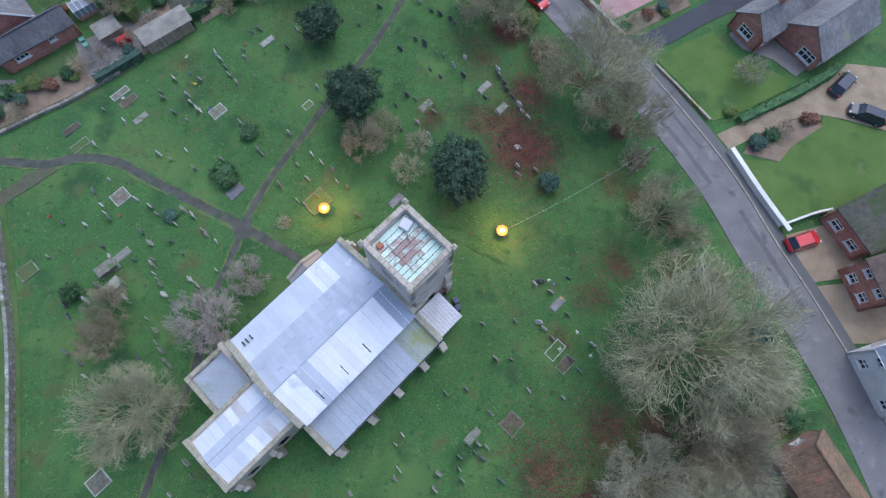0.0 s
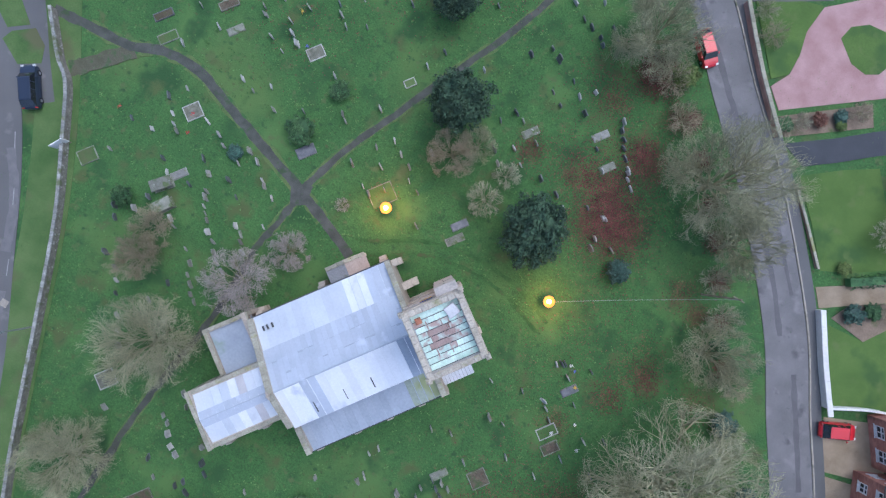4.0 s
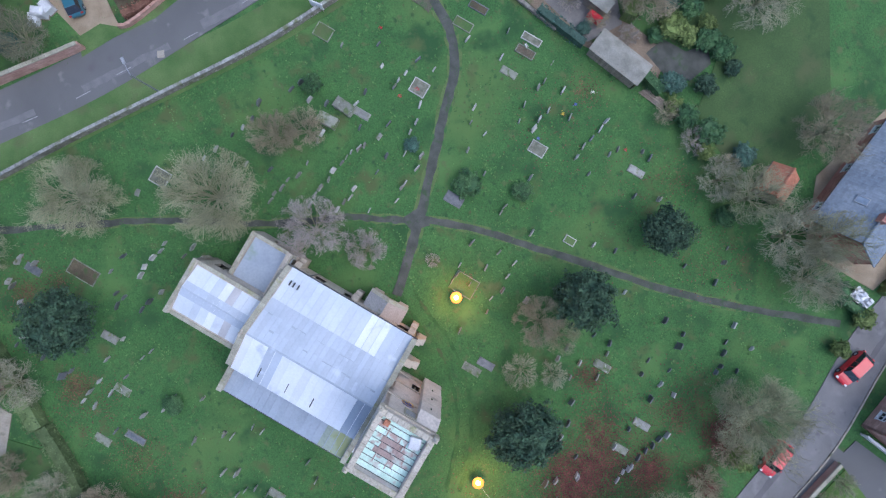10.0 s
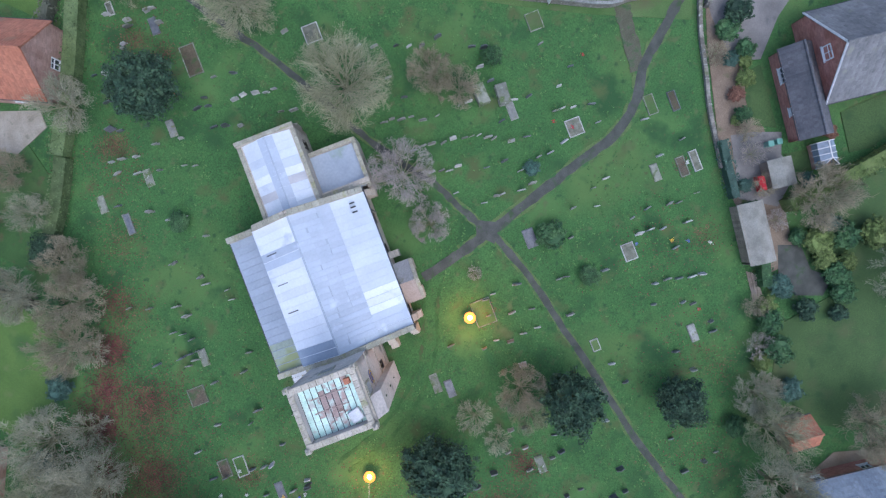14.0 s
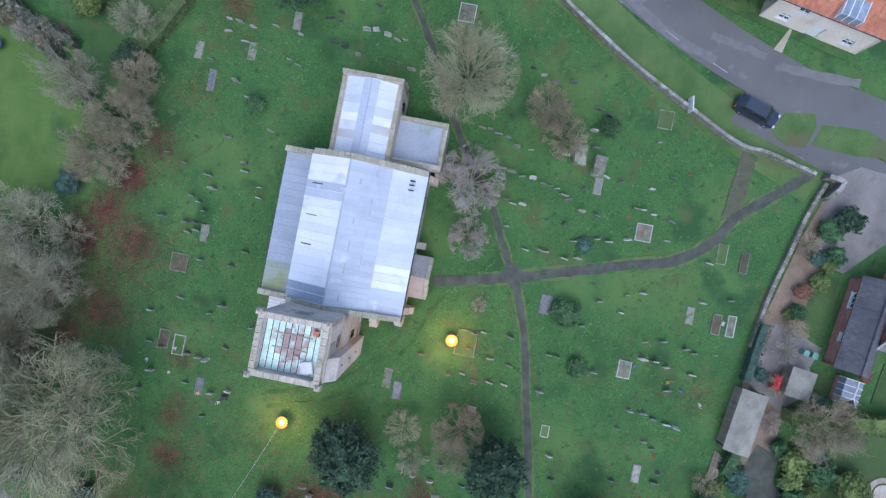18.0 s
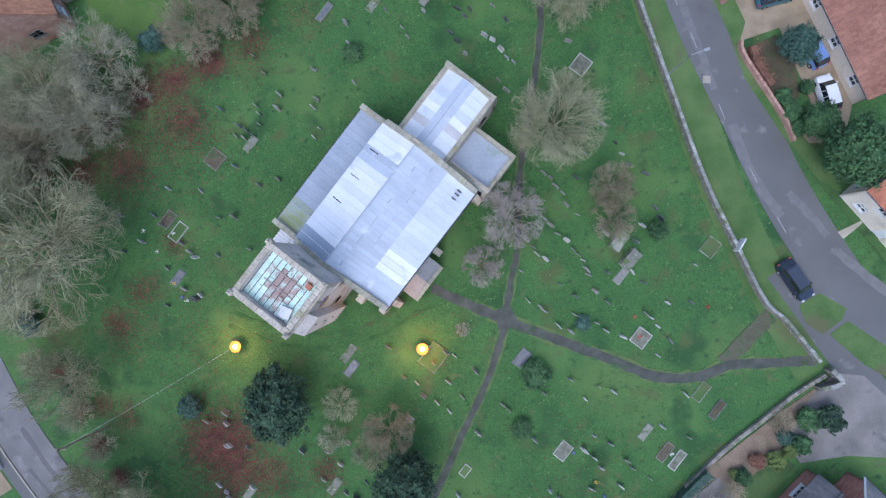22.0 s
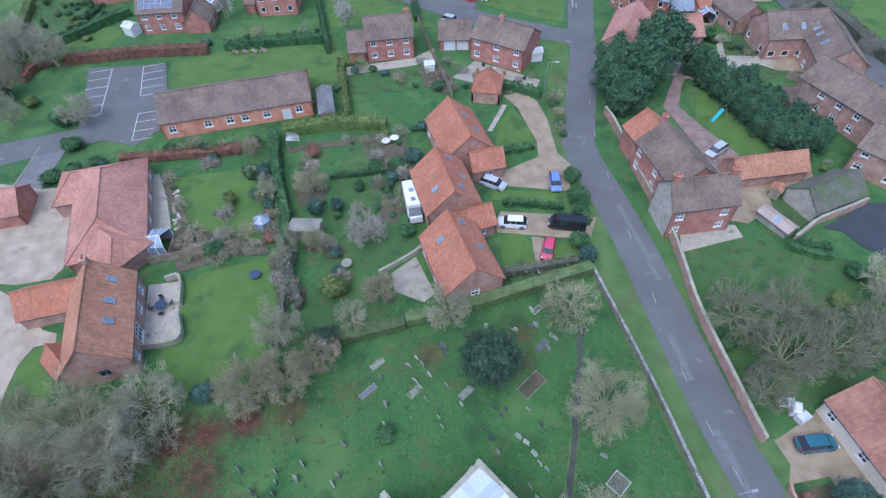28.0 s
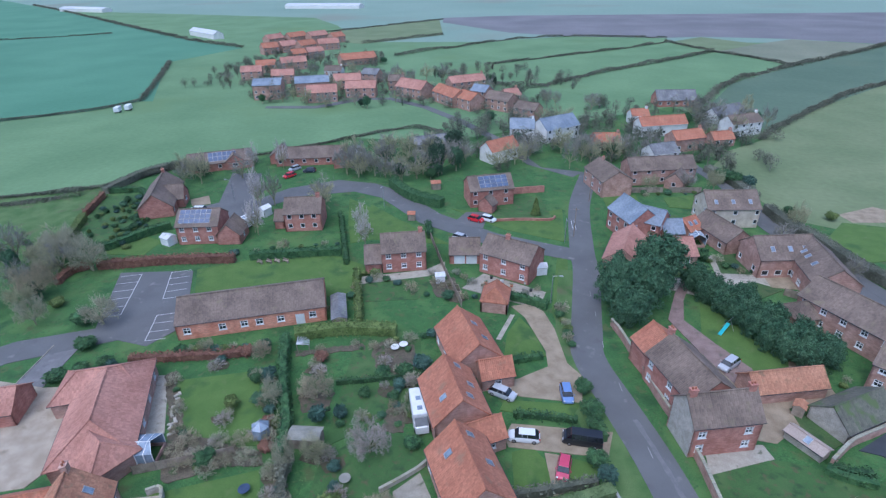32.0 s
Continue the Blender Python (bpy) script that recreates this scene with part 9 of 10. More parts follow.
# ---- garden things ----
def shed(name, x, y, turn, n, w, eave, ridge, roof, label, wall=TIMBER):
    t = thing(name, label, name.replace("_", " "), pose(x, y, 0, 0, 0, turn))
    for k in range(int(n / .3)):
        x0 = -n / 2 + k * .3
        for s in (-1, 1):
            part("board", Geo().box(x0 + .006, s * w / 2 - .02, 0, x0 + .294, s * w / 2 + .02, eave), wall, t)
    for s in (-1, 1):
        part("end_wall", Geo().extrude([(-w / 2, 0), (w / 2, 0), (w / 2, eave), (0, ridge - .05), (-w / 2, eave)], "x", s * n / 2 - .03, s * n / 2 + .03), wall, t)
        part("roof_slope", Geo().sheet((-n / 2 - .15, s * (w / 2 + .18), eave - .05), (n / 2 + .15, s * (w / 2 + .18), eave - .05), (n / 2 + .15, 0, ridge), (-n / 2 - .15, 0, ridge), .05), roof, t)
    return t


shed("garden_shed", -36.2, 41.2, 47, 6.2, 2.4, 1.9, 2.2, FELT, "long low timber shed with grey felt roof")
shed("garden_shed", 22.6, -65.6, 114, 8.0, 2.6, 2.0, 2.5, TILEGREY, "long grey shed with a sheet roof beside the hall")
shed("garden_shed", 15.4, -36.4, 8, 4.2, 2.2, 1.9, 2.2, FELT, "timber garden shed with felt roof")
shed("garden_shed", 73.8, -85.4, -16, 2.8, 2.4, 2.0, 2.6, CORRUGATED, "white summerhouse with pale roof", WHITEPAINT)
shed("garden_shed", 59.2, -104.4, 70, 2.6, 2.2, 2.2, 2.9, WHITEPAINT, "white metal shed on a drive", WHITEPAINT)
shed("garden_shed", -12.9, -87.8, 20, 2.4, 2.0, 1.9, 2.5, CORRUGATED, "pale painted shed in a back yard", WHITEPAINT)
shed("garden_shed", 6.8, -80.6, 20, 1.8, 1.6, 1.8, 2.3, CORRUGATED, "small pale shed behind a house", WHITEPAINT)
shed("garden_shed", 20.6, -108.6, 10, 1.8, 1.6, 1.8, 2.4, PANTILE, "tiny timber summerhouse with orange roof")
shed("garden_shed", 53.8, -157.4, 0, 2.8, 2.4, 2.2, 3.0, SLATE, "blue-grey summerhouse at the field edge", WHITEPAINT)


def conservatory(x, y, turn, n, w, h):
    t = thing("conservatory", "glazed conservatory with a white frame and glass roof", "conservatory", pose(x, y, 0, 0, 0, turn))
    part("dwarf_wall", Geo().box(-n / 2, -w / 2, 0, n / 2, -w / 2 + .15, .6).box(-n / 2, w / 2 - .15, 0, n / 2, w / 2, .6).box(n / 2 - .15, -w / 2, 0, n / 2, w / 2, .6), BRICKPINK, t)
    for s in (-1, 1):
        part("side_glass", Geo().box(-n / 2 + .04, s * w / 2 - .03 - s * .065, .6, n / 2 - .04, s * w / 2 - s * .065, h - .5), ROOFGLASS, t)
        part("roof_glass", Geo().sheet((-n / 2, s * w / 2, h - .5), (n / 2, s * w / 2, h - .5), (n / 2 - .8, 0, h), (-n / 2, 0, h), .04), ROOFGLASS, t)
        for k in range(5):
            a = -n / 2 + n * k / 4
            part("glazing_bar", Geo().tube((a, s * w / 2, h - .47), (min(a, n / 2 - .8), 0, h + .03), .04, .04, 4), WHITEPAINT, t)
            part("post", Geo().box(a - .05, s * w / 2 - .05, .6, a + .05, s * w / 2 + .05, h - .48), WHITEPAINT, t)
    part("ridge", Geo().tube((-n / 2, 0, h + .03), (n / 2 - .8, 0, h + .03), .06, .06, 6), WHITEPAINT, t)


conservatory(35.9, -29.9, 196, 4.4, 3.6, 2.7)
conservatory(-46.6, -107.2, 100, 3.4, 3.0, 2.8)


def garden_table(x, y, cloth, label):
    t = thing("garden_table", label, "table", pose(x, y, .03))
    part("tabletop", Geo().tube((0, 0, .68), (0, 0, .74), .75, .75, 16, True), cloth, t)
    part("pedestal", Geo().tube((0, 0, 0), (0, 0, .68), .12, .06, 8), DARKPAINT, t)


def garden_chair(x, y, turn):
    t = thing("garden_chair", "dark metal garden chair on the terrace", "chair", pose(x, y, .03, 0, 0, turn), "terrace chairs")
    part("seat", Geo().box(-.24, -.24, .42, .24, .24, .47, .01), DARKPAINT, t)
    part("backrest", Geo().box(-.24, .2, .47, .24, .25, .95, .01), DARKPAINT, t)
    for a in (-.21, .21):
        for b in (-.21, .21):
            part("leg", Geo().tube((a, b, 0), (a, b, .42), .02, .02, 5), DARKPAINT, t)


COVER = material("blue_cover", (0.03, 0.05, 0.10), (0.05, 0.075, 0.14), 2, 12, .8, .2)
garden_table(29.8, -20.8, COVER, "round garden table under a dark blue cover")
for k in range(4):
    garden_chair(29.8 + 1.25 * math.cos(1.57 * k + .5), -20.8 + 1.25 * math.sin(1.57 * k + .5), math.degrees(1.57 * k + .5) - 90)
garden_table(7.9, -31.6, FELT, "large round grey stone table on the lawn")
garden_table(19.6, -27.6, COVER, "small blue covered tub on the lawn")
garden_table(9.4, -57.8, WHITEPAINT, "small white tub beside a pond")
garden_table(8.2, -58.8, WHITEPAINT, "small white tub beside a pond")
for k, (x, y) in enumerate(((-46.3, -21.4), (-47.5, -19.8), (-46.9, -20.6))):
    g = thing("covered_load", "stack of goods under grey plastic sheeting", "stack", pose(x, y, 0, 0, 0, 40 * k))
    part("sheeting", Geo().box(-.7, -.5, 0, .7, .5, .9 + .2 * k, .2), CORRUGATED, g)
    part("pallet", Geo().box(-.75, -.55, 0, .75, .55, .12), TIMBER, g)
yard("pond", [(5.2, -53.6), (8.6, -53.8), (9.2, -56.8), (6.4, -58.2), (4.2, -56)], glass_material("pond_water", (0.05, 0.06, 0.06)), "small dark garden pond", "water", .03)
wall_run("wall_terrace_low", [(31.4, -24.8), (29.6, -25.4), (27.4, -21.4)], 1.0, .3, STONEWALL, COPING, "low stone wall round a terrace", .6)
wall_run("wall_terrace_lower", [(26.8, -20.0), (25.0, -16.6), (28.8, -14.8)], 1.0, .3, STONEWALL, COPING, "low stone wall round a terrace", .6)
wall_run("wall_curved_garden", [(3.2, -31.0), (1.2, -33.0), (-0.6, -35.0), (-1.4, -36.2)], .7, .3, STONEWALL, COPING, "low curved stone wall in a garden", .6)
yard("patio_barn", [(1.6, -31.4), (-1.0, -34.8), (-4.9, -29.2), (-3.8, -27.6), (0.4, -28.6)], PAVING, "paved corner behind a barn house", "patio", .03)
wall_run("wall_farm_garden", [(-51.9, -46.2), (-55.8, -50.3), (-59.8, -53.0), (-63.5, -55.6)], 1.4, .35, BRICKPINK, COPING, "old garden wall of a farmyard", .7)
fence = thing("panel_fence", "orange-brown timber panel fence between gardens", "fence")
for k in range(9):
    x, y = 34.6 - 1.25 * k, -27.4 - .62 * k
    p_ = part("fence_panel", Geo().box(-.68, -.03, 0, .68, .03, 1.5), TIMBER, fence)
    p_.matrix_basis = pose(x, y, 0, 0, 0, 26)
    part("fence_post", Geo().box(-.05, -.05, 0, .05, .05, 1.6), TIMBER, fence).matrix_basis = pose(x + .7, y + .34, 0, 0, 0, 26)
TURQ = material("turquoise_plastic", (0.03, 0.33, 0.34), (0.05, 0.42, 0.43), 2, 12, .5, .05)
swing = thing("play_frame", "garden swing frame with turquoise slide", "play frame", pose(-46.0, -74.4, 0, 0, 0, 50))
part("slide", Geo().sheet((0, -.3, 1.4), (0, .3, 1.4), (2.6, .3, .15), (2.6, -.3, .15), .06), TURQ, swing, "turquoise plastic slide")
for a, b in ((-.4, -1.0), (-.4, 1.0), (-2.6, -1.0), (-2.6, 1.0)):
    part("leg", Geo().tube((a, b, 0), (a, 0, 2.0), .04, .04, 6), GREYMETAL, swing)
part("top_bar", Geo().tube((-2.7, 0, 2.0), (-.3, 0, 2.0), .04, .04, 6), GREYMETAL, swing)
for k, (x, y) in enumerate(((-7.7, -81.3), (-10.3, -82.9), (-3.3, -83.8), (-2.5, -81.4), (-5.6, -82.8), (-11.6, -80.4))):
    g = thing("garden_planter", "small pot and planter on a paved yard", "planter", pose(x, y, .03, 0, 0, 30 * k))
    part("pot", Geo().tube((0, 0, 0), (0, 0, .45), .28, .38, 10, True), (PANTILE, WHITEPAINT, DARKPAINT)[k % 3], g)
    lf = Geo()
    for j in range(40):
        lf.leaf((rng.gauss(0, .2), rng.gauss(0, .2), .55 + rng.uniform(-.1, .25)), (0, 0, 1), .1, rng)
    part("plant", lf, LAUREL, g)
stack = thing("plank_stack", "stack of pale timber planks by the garden edge", "timber", pose(-32.0, 45.0, 0, 0, 0, 48))
for k in range(6):
    part("plank", Geo().box(-1.7 + .1 * k, -.5 + .17 * k, .02, 1.6 - .12 * k, -.36 + .17 * k, .1 + .05 * (k % 3)), TIMBER, stack)


# ---- garden growth and beds ----
def border(pts, label, stems, seed):
    """A winter border with a ragged edge, dead stems and a few stones."""
    rg = random.Random(seed)
    edge = []
    for (xa, ya), (xb, yb) in zip(pts, pts[1:] + pts[:1]):
        n = max(2, int(math.hypot(xb - xa, yb - ya) / .7))
        for i in range(n):
            f = i / n
            edge.append((xa + (xb - xa) * f + rg.uniform(-.22, .22), ya + (yb - ya) * f + rg.uniform(-.22, .22)))
    yard("garden_border", edge, BORDER, label, "garden bed", .045)
    cx, cy = sum(p[0] for p in pts) / len(pts), sum(p[1] for p in pts) / len(pts)
    for k in range(stems):
        px, py = pts[k % len(pts)]
        f = rg.uniform(.25, .9)
        x, y, r = cx + (px - cx) * f, cy + (py - cy) * f, rg.uniform(.5, 1.0)
        if k % 4 == 2:
            shrub(x, y, r * .8, r, (IVY, LEYLANDII, LAUREL)[k % 3], k + seed, "small evergreen in a brown winter border")
        else:
            bare_tree(x, y, r * 1.2, r * 1.5, (TWIGBROWN, TWIG, TWIGPINK)[k % 3], k + seed, True, "leafless stems in a brown winter border")


border([(44.0, -44.7), (42.6, -45.8), (40.0, -42.3), (37.1, -39.1), (34.4, -36.1), (35.0, -34.6), (38.0, -37.4), (41, -41)], "narrow brown border between a paved path and a lawn", 5, 1)
border([(36.1, -35.4), (34.1, -34.7), (27.2, -34.0), (20.7, -33.9), (19.4, -31.8), (24.1, -30.7), (27.4, -28.4), (30.6, -26.6), (33.4, -29.6)], "wide winter border of brown stems between two lawns", 12, 2)
border([(19.3, -31.9), (16.9, -31.1), (13.2, -24.8), (14.7, -24.2), (17.3, -28.2)], "long brown border beside a lawn", 4, 3)
border([(13.6, -57.6), (11.4, -60.6), (6.4, -59.6), (4.2, -51.0), (6.5, -50.8), (11.0, -52.6)], "brown planted corner round a garden seat", 7, 4)
border([(6.5, -44.5), (4.5, -46.4), (2.8, -40.6), (6.2, -40.3)], "bare brown bed behind a barn house", 3, 5)
border([(25.9, -54.2), (15.2, -58.4), (14.4, -57.0), (25.3, -52.9)], "bare strip at the foot of a hedge", 3, 6)
border([(21.0, -45.3), (15.6, -46.2), (14.8, -42.6), (18.6, -41.2)], "leaf-strewn earth under a bare tree", 3, 7)
border([(9.0, -80.6), (4.3, -82.6), (0.6, -74.9), (1.8, -73.4), (6.7, -75.4)], "bare vegetable plot in a back garden", 3, 9)
for k in range(3):
    bed = thing("raised_bed", "grey timber raised bed full of bare soil", "raised bed", pose(5.9 - 1.5 * k, -79.4 + .5 * k, .06, 0, 0, -66), "raised beds in the vegetable plot")
    for s in (-1, 1):
        part("side_board", Geo().box(-1.3, s * .55 - .04, 0, 1.3, s * .55 + .04, .3), TIMBER, bed)
        part("end_board", Geo().box(s * 1.26 - .04, -.51, 0, s * 1.26 + .04, .51, .3), TIMBER, bed)
    part("soil", Geo().box(-1.22, -.51, 0, 1.22, .51, .22), SOIL, bed)
rng = random.Random(71)
for k in range(9):
    f = k / 8
    x, y, r = -17.0 - 2.4 * f + rng.uniform(-.4, .4), -75.6 + 11 * f, rng.uniform(.7, 1.2)
    if k % 3 == 1:
        bare_tree(x, y, r * 1.2, r * 1.8, TWIG, k, True, "leafless shrub beside the lane verge")
    else:
        shrub(x, y, r, r * 1.1, (LAUREL, IVY)[k % 2], k, "rounded evergreen shrub beside the lane verge")
border([(44.6, -48.8), (35.4, -51.7), (35.0, -53.0), (44.8, -50.8)], "brown shrub strip behind the hall lawn", 2, 8)
rng = random.Random(33)
for k, (x, y, r) in enumerate(((36.7, -48.5, 1.8), (29.6, -37.9, 1.6), (17.6, -30.2, 1.6), (15.1, -27.8, 1.6), (21.6, -36.6, 1.8), (26.8, -47.6, 1.8), (7.6, -48.0, 2.2), (5.0, -51.0, 2.0), (13.5, -34.6, 2.0), (10.5, -33.8, 1.8), (20.6, -50.5, 1.8), (3.0, -43.4, 1.8), (8.4, -29.6, 1.6), (13.4, -26.2, 1.6))):
    n = 9
    yard("garden_bed", [(x + r * rng.uniform(.7, 1.2) * math.cos(6.283 * i / n), y + r * rng.uniform(.5, .9) * math.sin(6.283 * i / n)) for i in range(n)], SOIL, "bare winter garden bed with dead stems", "garden bed", .04)
    for j in range(2):
        px, py = x + rng.uniform(-r, r) * .7, y + rng.uniform(-r, r) * .6
        if (k + j) % 3:
            bare_tree(px, py, rng.uniform(.8, 1.5), rng.uniform(1.0, 2.0), (TWIGBROWN, TWIGPINK, TWIG)[(k + j) % 3], k + j, True, "leafless shrub in a winter garden bed")
        else:
            shrub(px, py, rng.uniform(.6, 1.1), rng.uniform(.7, 1.4), (HOLLY, LAUREL, IVY)[k % 3], k, "small evergreen shrub in a garden bed")
for x, y, a in ((-37.8, -17, 113), (-40, -12.4, 113), (-43.2, -4.8, 114), (-46.7, 1.9, 118), (-49.8, 7.1, 121), (-35.6, -23, 108), (-23.8, -75, 93), (-23, -81.7, 93), (-24.8, -66, 95), (-27, -56, 102), (-30, -44, 105), (-32.8, -33.5, 106)):
    o = setting("centre_line", Geo().box(-.9, -.045, 0, .9, .045, .004), LINEWORN, "worn white centre dash on the lane", "road marking")
    o.matrix_basis = pose(x, y, .031, 0, 0, a)
bays = []
for (xa, ya), (xb, yb), n, side in (((70.2, -71.6), (63.6, -57.7), 5, 4.2), ((64.3, -73.4), (59.3, -64.0), 4, -4.0), ((56.6, -58.9), (53.4, -51.6), 3, -3.4)):
    d = Vector((xb - xa, yb - ya, 0))
    a = math.degrees(math.atan2(d.y, d.x))
    bays.append((xa + d.x / 2, ya + d.y / 2, a, d.length / 2))
    for k in range(n + 1):
        f = k / n
        q = Vector((xa, ya, 0)) + d * f - Vector((d.y, -d.x, 0)).normalized() * side / 2 * -1
        bays.append((q.x, q.y, a + 90, abs(side) / 2))
for x, y, a, n in bays:
    o = setting("bay_line", Geo().box(-n, -.06, 0, n, .06, .004), LINEPAINT, "white parking bay line", "road marking")
    o.matrix_basis = pose(x, y, .05, 0, 0, a)
for k, (x, y) in enumerate(((184.4, -196.5), (182.5, -201))):
    t = thing("farm_trailer", "pale box trailer parked beside a field track", "trailer", pose(x, y, 0, 0, 0, -66))
    part("body", Geo().box(-2.2, -1.1, .7, 2.2, 1.1, 2.6, .08), WHITEPAINT, t)
    for a in (-.7, .7):
        for b in (-1, 1):
            part("wheel", Geo().tube((a, b * .85, .36), (a, b * 1.1, .36), .36, .36, 12, True), RUBBER, t)
for k, (x, y) in enumerate(((47.5, -80.6), (45.6, -81.2), (43.9, -81.7), (42.1, -82.2))):
    t = thing("garden_bench", "weathered grey timber bench on the grass", "bench", pose(x, y, 0, 0, 0, 162), "benches on the hall lawn")
    part("seat", Geo().box(-.75, -.22, .42, .75, .22, .47), TIMBER, t)
    part("backrest", Geo().box(-.75, .2, .47, .75, .25, .9), TIMBER, t)
    for a in (-.68, .68):
        part("leg", Geo().box(a - .04, -.22, 0, a + .04, .22, .42), TIMBER, t)
for x, y, a, n in ((-19.2, -112.4, 96, 2.6), (-19.9, -112.6, 96, 2.6)):
    o = setting("give_way_line", Geo().box(-n, -.06, 0, n, .06, .004), LINEPAINT, "white give-way line at the junction", "road marking")
    o.matrix_basis = pose(x, y, .05, 0, 0, a)


# ---- estate gardens, walls and drives ----
yard("cul_de_sac", [(86.1, -132), (76.5, -133.4), (71.7, -120.3), (62.8, -105), (57.4, -90.5), (62.8, -89.5), (73.1, -103), (80.2, -98.9), (81.8, -103.7), (76.5, -109.9)], ASPHALT, "grey tarmac close between houses", "road", .03)
yard("drive_cream", [(85.8, -110.3), (82.4, -113.9), (78.2, -108.5), (82.7, -106.4)], GRAVEL, "cream paved drive of a chalet house", "drive", .04)
yard("lawn_chalet", [(104, -93.4), (111.2, -108.3), (103.7, -111.4), (93.8, -98.4), (81.1, -95.5), (86.4, -85.6), (92.4, -79.9)], LAWN, "shrub-filled garden lawn", "lawn", .03)
yard("lawn_solar", [(89, -77.6), (85.4, -80.4), (81.8, -87.4), (76.4, -86.4), (76, -79)], BRIGHTLAWN, "small back lawn behind a hedge", "lawn", .03)
yard("lawn_middle", [(41.5, -119), (19.8, -105.4), (21.2, -100.7), (25.7, -97.1), (31.3, -93.3), (36, -104)], BRIGHTLAWN, "open front lawn beside the close", "lawn", .02)
yard("lawn_corner", [(0.2, -113.3), (0.4, -125.4), (-10.5, -128.9), (-14.2, -115.6)], LAWN, "walled corner lawn", "lawn", .03)
yard("drive_solar", [(7.7, -115.4), (2, -116.3), (2, -106.8), (10.3, -107)], ASPHALT, "dark tarmac drive with parked cars", "drive", .045)
yard("lawn_fence", [(-43.1, -134), (-52.7, -137.3), (-50.5, -127.3), (-43.8, -127.6)], BRIGHTLAWN, "walled rear lawn", "lawn", .04)
yard("lawn_slate_house", [(-27, -132), (-36, -134.4), (-37, -126), (-28, -125)], BRIGHTLAWN, "side lawn behind a fence", "lawn", .04)
yard("lawn_barn_square", [(-49.4, -100.4), (-53, -104.7), (-57, -94.7), (-48.7, -92.6)], DARKLAWN, "square lawn edged with pale paving", "lawn", .045)
yard("lawn_barn_strip", [(-51.4, -90.5), (-54.9, -92.1), (-59.5, -89.8), (-54.6, -85.9)], DARKLAWN, "strip of lawn beside a terrace", "lawn", .045)
yard("terrace_barn_house", [(-57.3, -95.8), (-63, -95.7), (-64.7, -90.7), (-57.6, -90.5)], GRAVEL, "pale terrace of a barn conversion", "patio", .05)
yard("lawn_far_east", [(-76.2, -115.2), (-82.9, -125), (-92, -124), (-88, -107.5), (-79.2, -104.2)], BRIGHTLAWN, "bright mown lawn beyond a hedge", "lawn", .05)
yard("gravel_far_east", [(-83.8, -129.9), (-94.2, -136.6), (-104, -130), (-91.4, -126.4), (-85.4, -125.5)], GRAVEL, "pale gravel drive beyond a field", "drive", .05)
yard("drive_farm_side", [(-46.7, -57.6), (-49.8, -60.2), (-50.6, -52.9), (-46.6, -48.9), (-43.9, -49)], GRAVEL, "gravel drive beside an old farmhouse", "drive", .045)
setting("back_lane", ribbon([(-52, -172), (-55, -163.3), (-58.7, -152.4), (-61.5, -143.7), (-63.9, -125.1), (-65.8, -116.3), (-70.8, -107.7), (-74.5, -98.8), (-78.2, -90), (-84, -76)], -1.7, 1.7, -.05, .045), ASPHALT, "narrow grey lane behind the barn houses", "road")
for pts, w, h, m, label, seed in (
        ([(112.5, -108.1), (109.7, -102.1), (106.9, -95.3)], 1.3, 1.7, BEECH, "russet beech hedge round a garden", 101), ([(105.7, -93.8), (101.3, -86.1), (97.5, -79)], 1.6, 1.8, IVY, "yellow-green clipped garden hedge", 102),
        ([(96.3, -77.6), (89.9, -76.9), (85.8, -81), (82.3, -88.3), (79.1, -93)], 1.8, 1.9, LAUREL, "dark clipped hedge behind a garden", 103), ([(113.4, -109.9), (112.9, -123.5), (109, -131.5), (104.8, -135.6)], 2.4, 2.2, FAR_HEDGE, "ragged hedge between gardens and a field", 104),
        ([(113, -110.5), (104.5, -112.8), (98.5, -108.5)], 1.2, 1.6, LAUREL, "green hedge across a garden", 105), ([(84.9, -64.6), (85.9, -69), (83.1, -72.3)], 1.6, 1.6, BEECH, "brown hedge beside a car park", 106),
        ([(39.3, -107.1), (33.9, -95.7), (28.3, -83.6)], 1.0, 1.7, LAUREL, "narrow hedge between two gardens", 107), ([(32.5, -130.3), (26.1, -123.3), (20.5, -119.7), (14.7, -117.8)], 2.8, 2.5, LAUREL, "tall thick clipped hedge along the close", 108),
        ([(-67.2, -128.9), (-69.3, -119.8), (-73, -112), (-75.8, -102.4), (-79.6, -95.4), (-86, -84)], 2.6, 2.3, FAR_HEDGE, "tall ragged hedge along a back lane", 109), ([(-58.6, -158), (-63.4, -148), (-66.4, -136)], 2.6, 2.0, FAR_HEDGE, "ragged hedge at a field edge", 110),
        ([(-52, -46.3), (-54.2, -45.7), (-56.6, -45.9)], 1.2, .9, LAUREL, "low dark hedge on a farmhouse lawn", 111), ([(13.6, -99), (15.6, -106)], 1.4, 1.5, LAUREL, "hedge beside a drive entrance", 112)):
    hedge(pts, w, h, m, label, 40, .22, seed, .17)
wall_run("wall_corner_lawn", [(1.2, -110.6), (-6.2, -112.7), (-13.6, -113.9), (-15, -116)], .6, .25, BRICK, BRICK, "low red-brick wall round a corner lawn", .8)
wall_run("wall_solar_house", [(-2.9, -129.7), (-7, -131.4), (-11.3, -132.9)], 1.8, .25, BRICK, BRICK, "tall red-brick garden wall", .8)


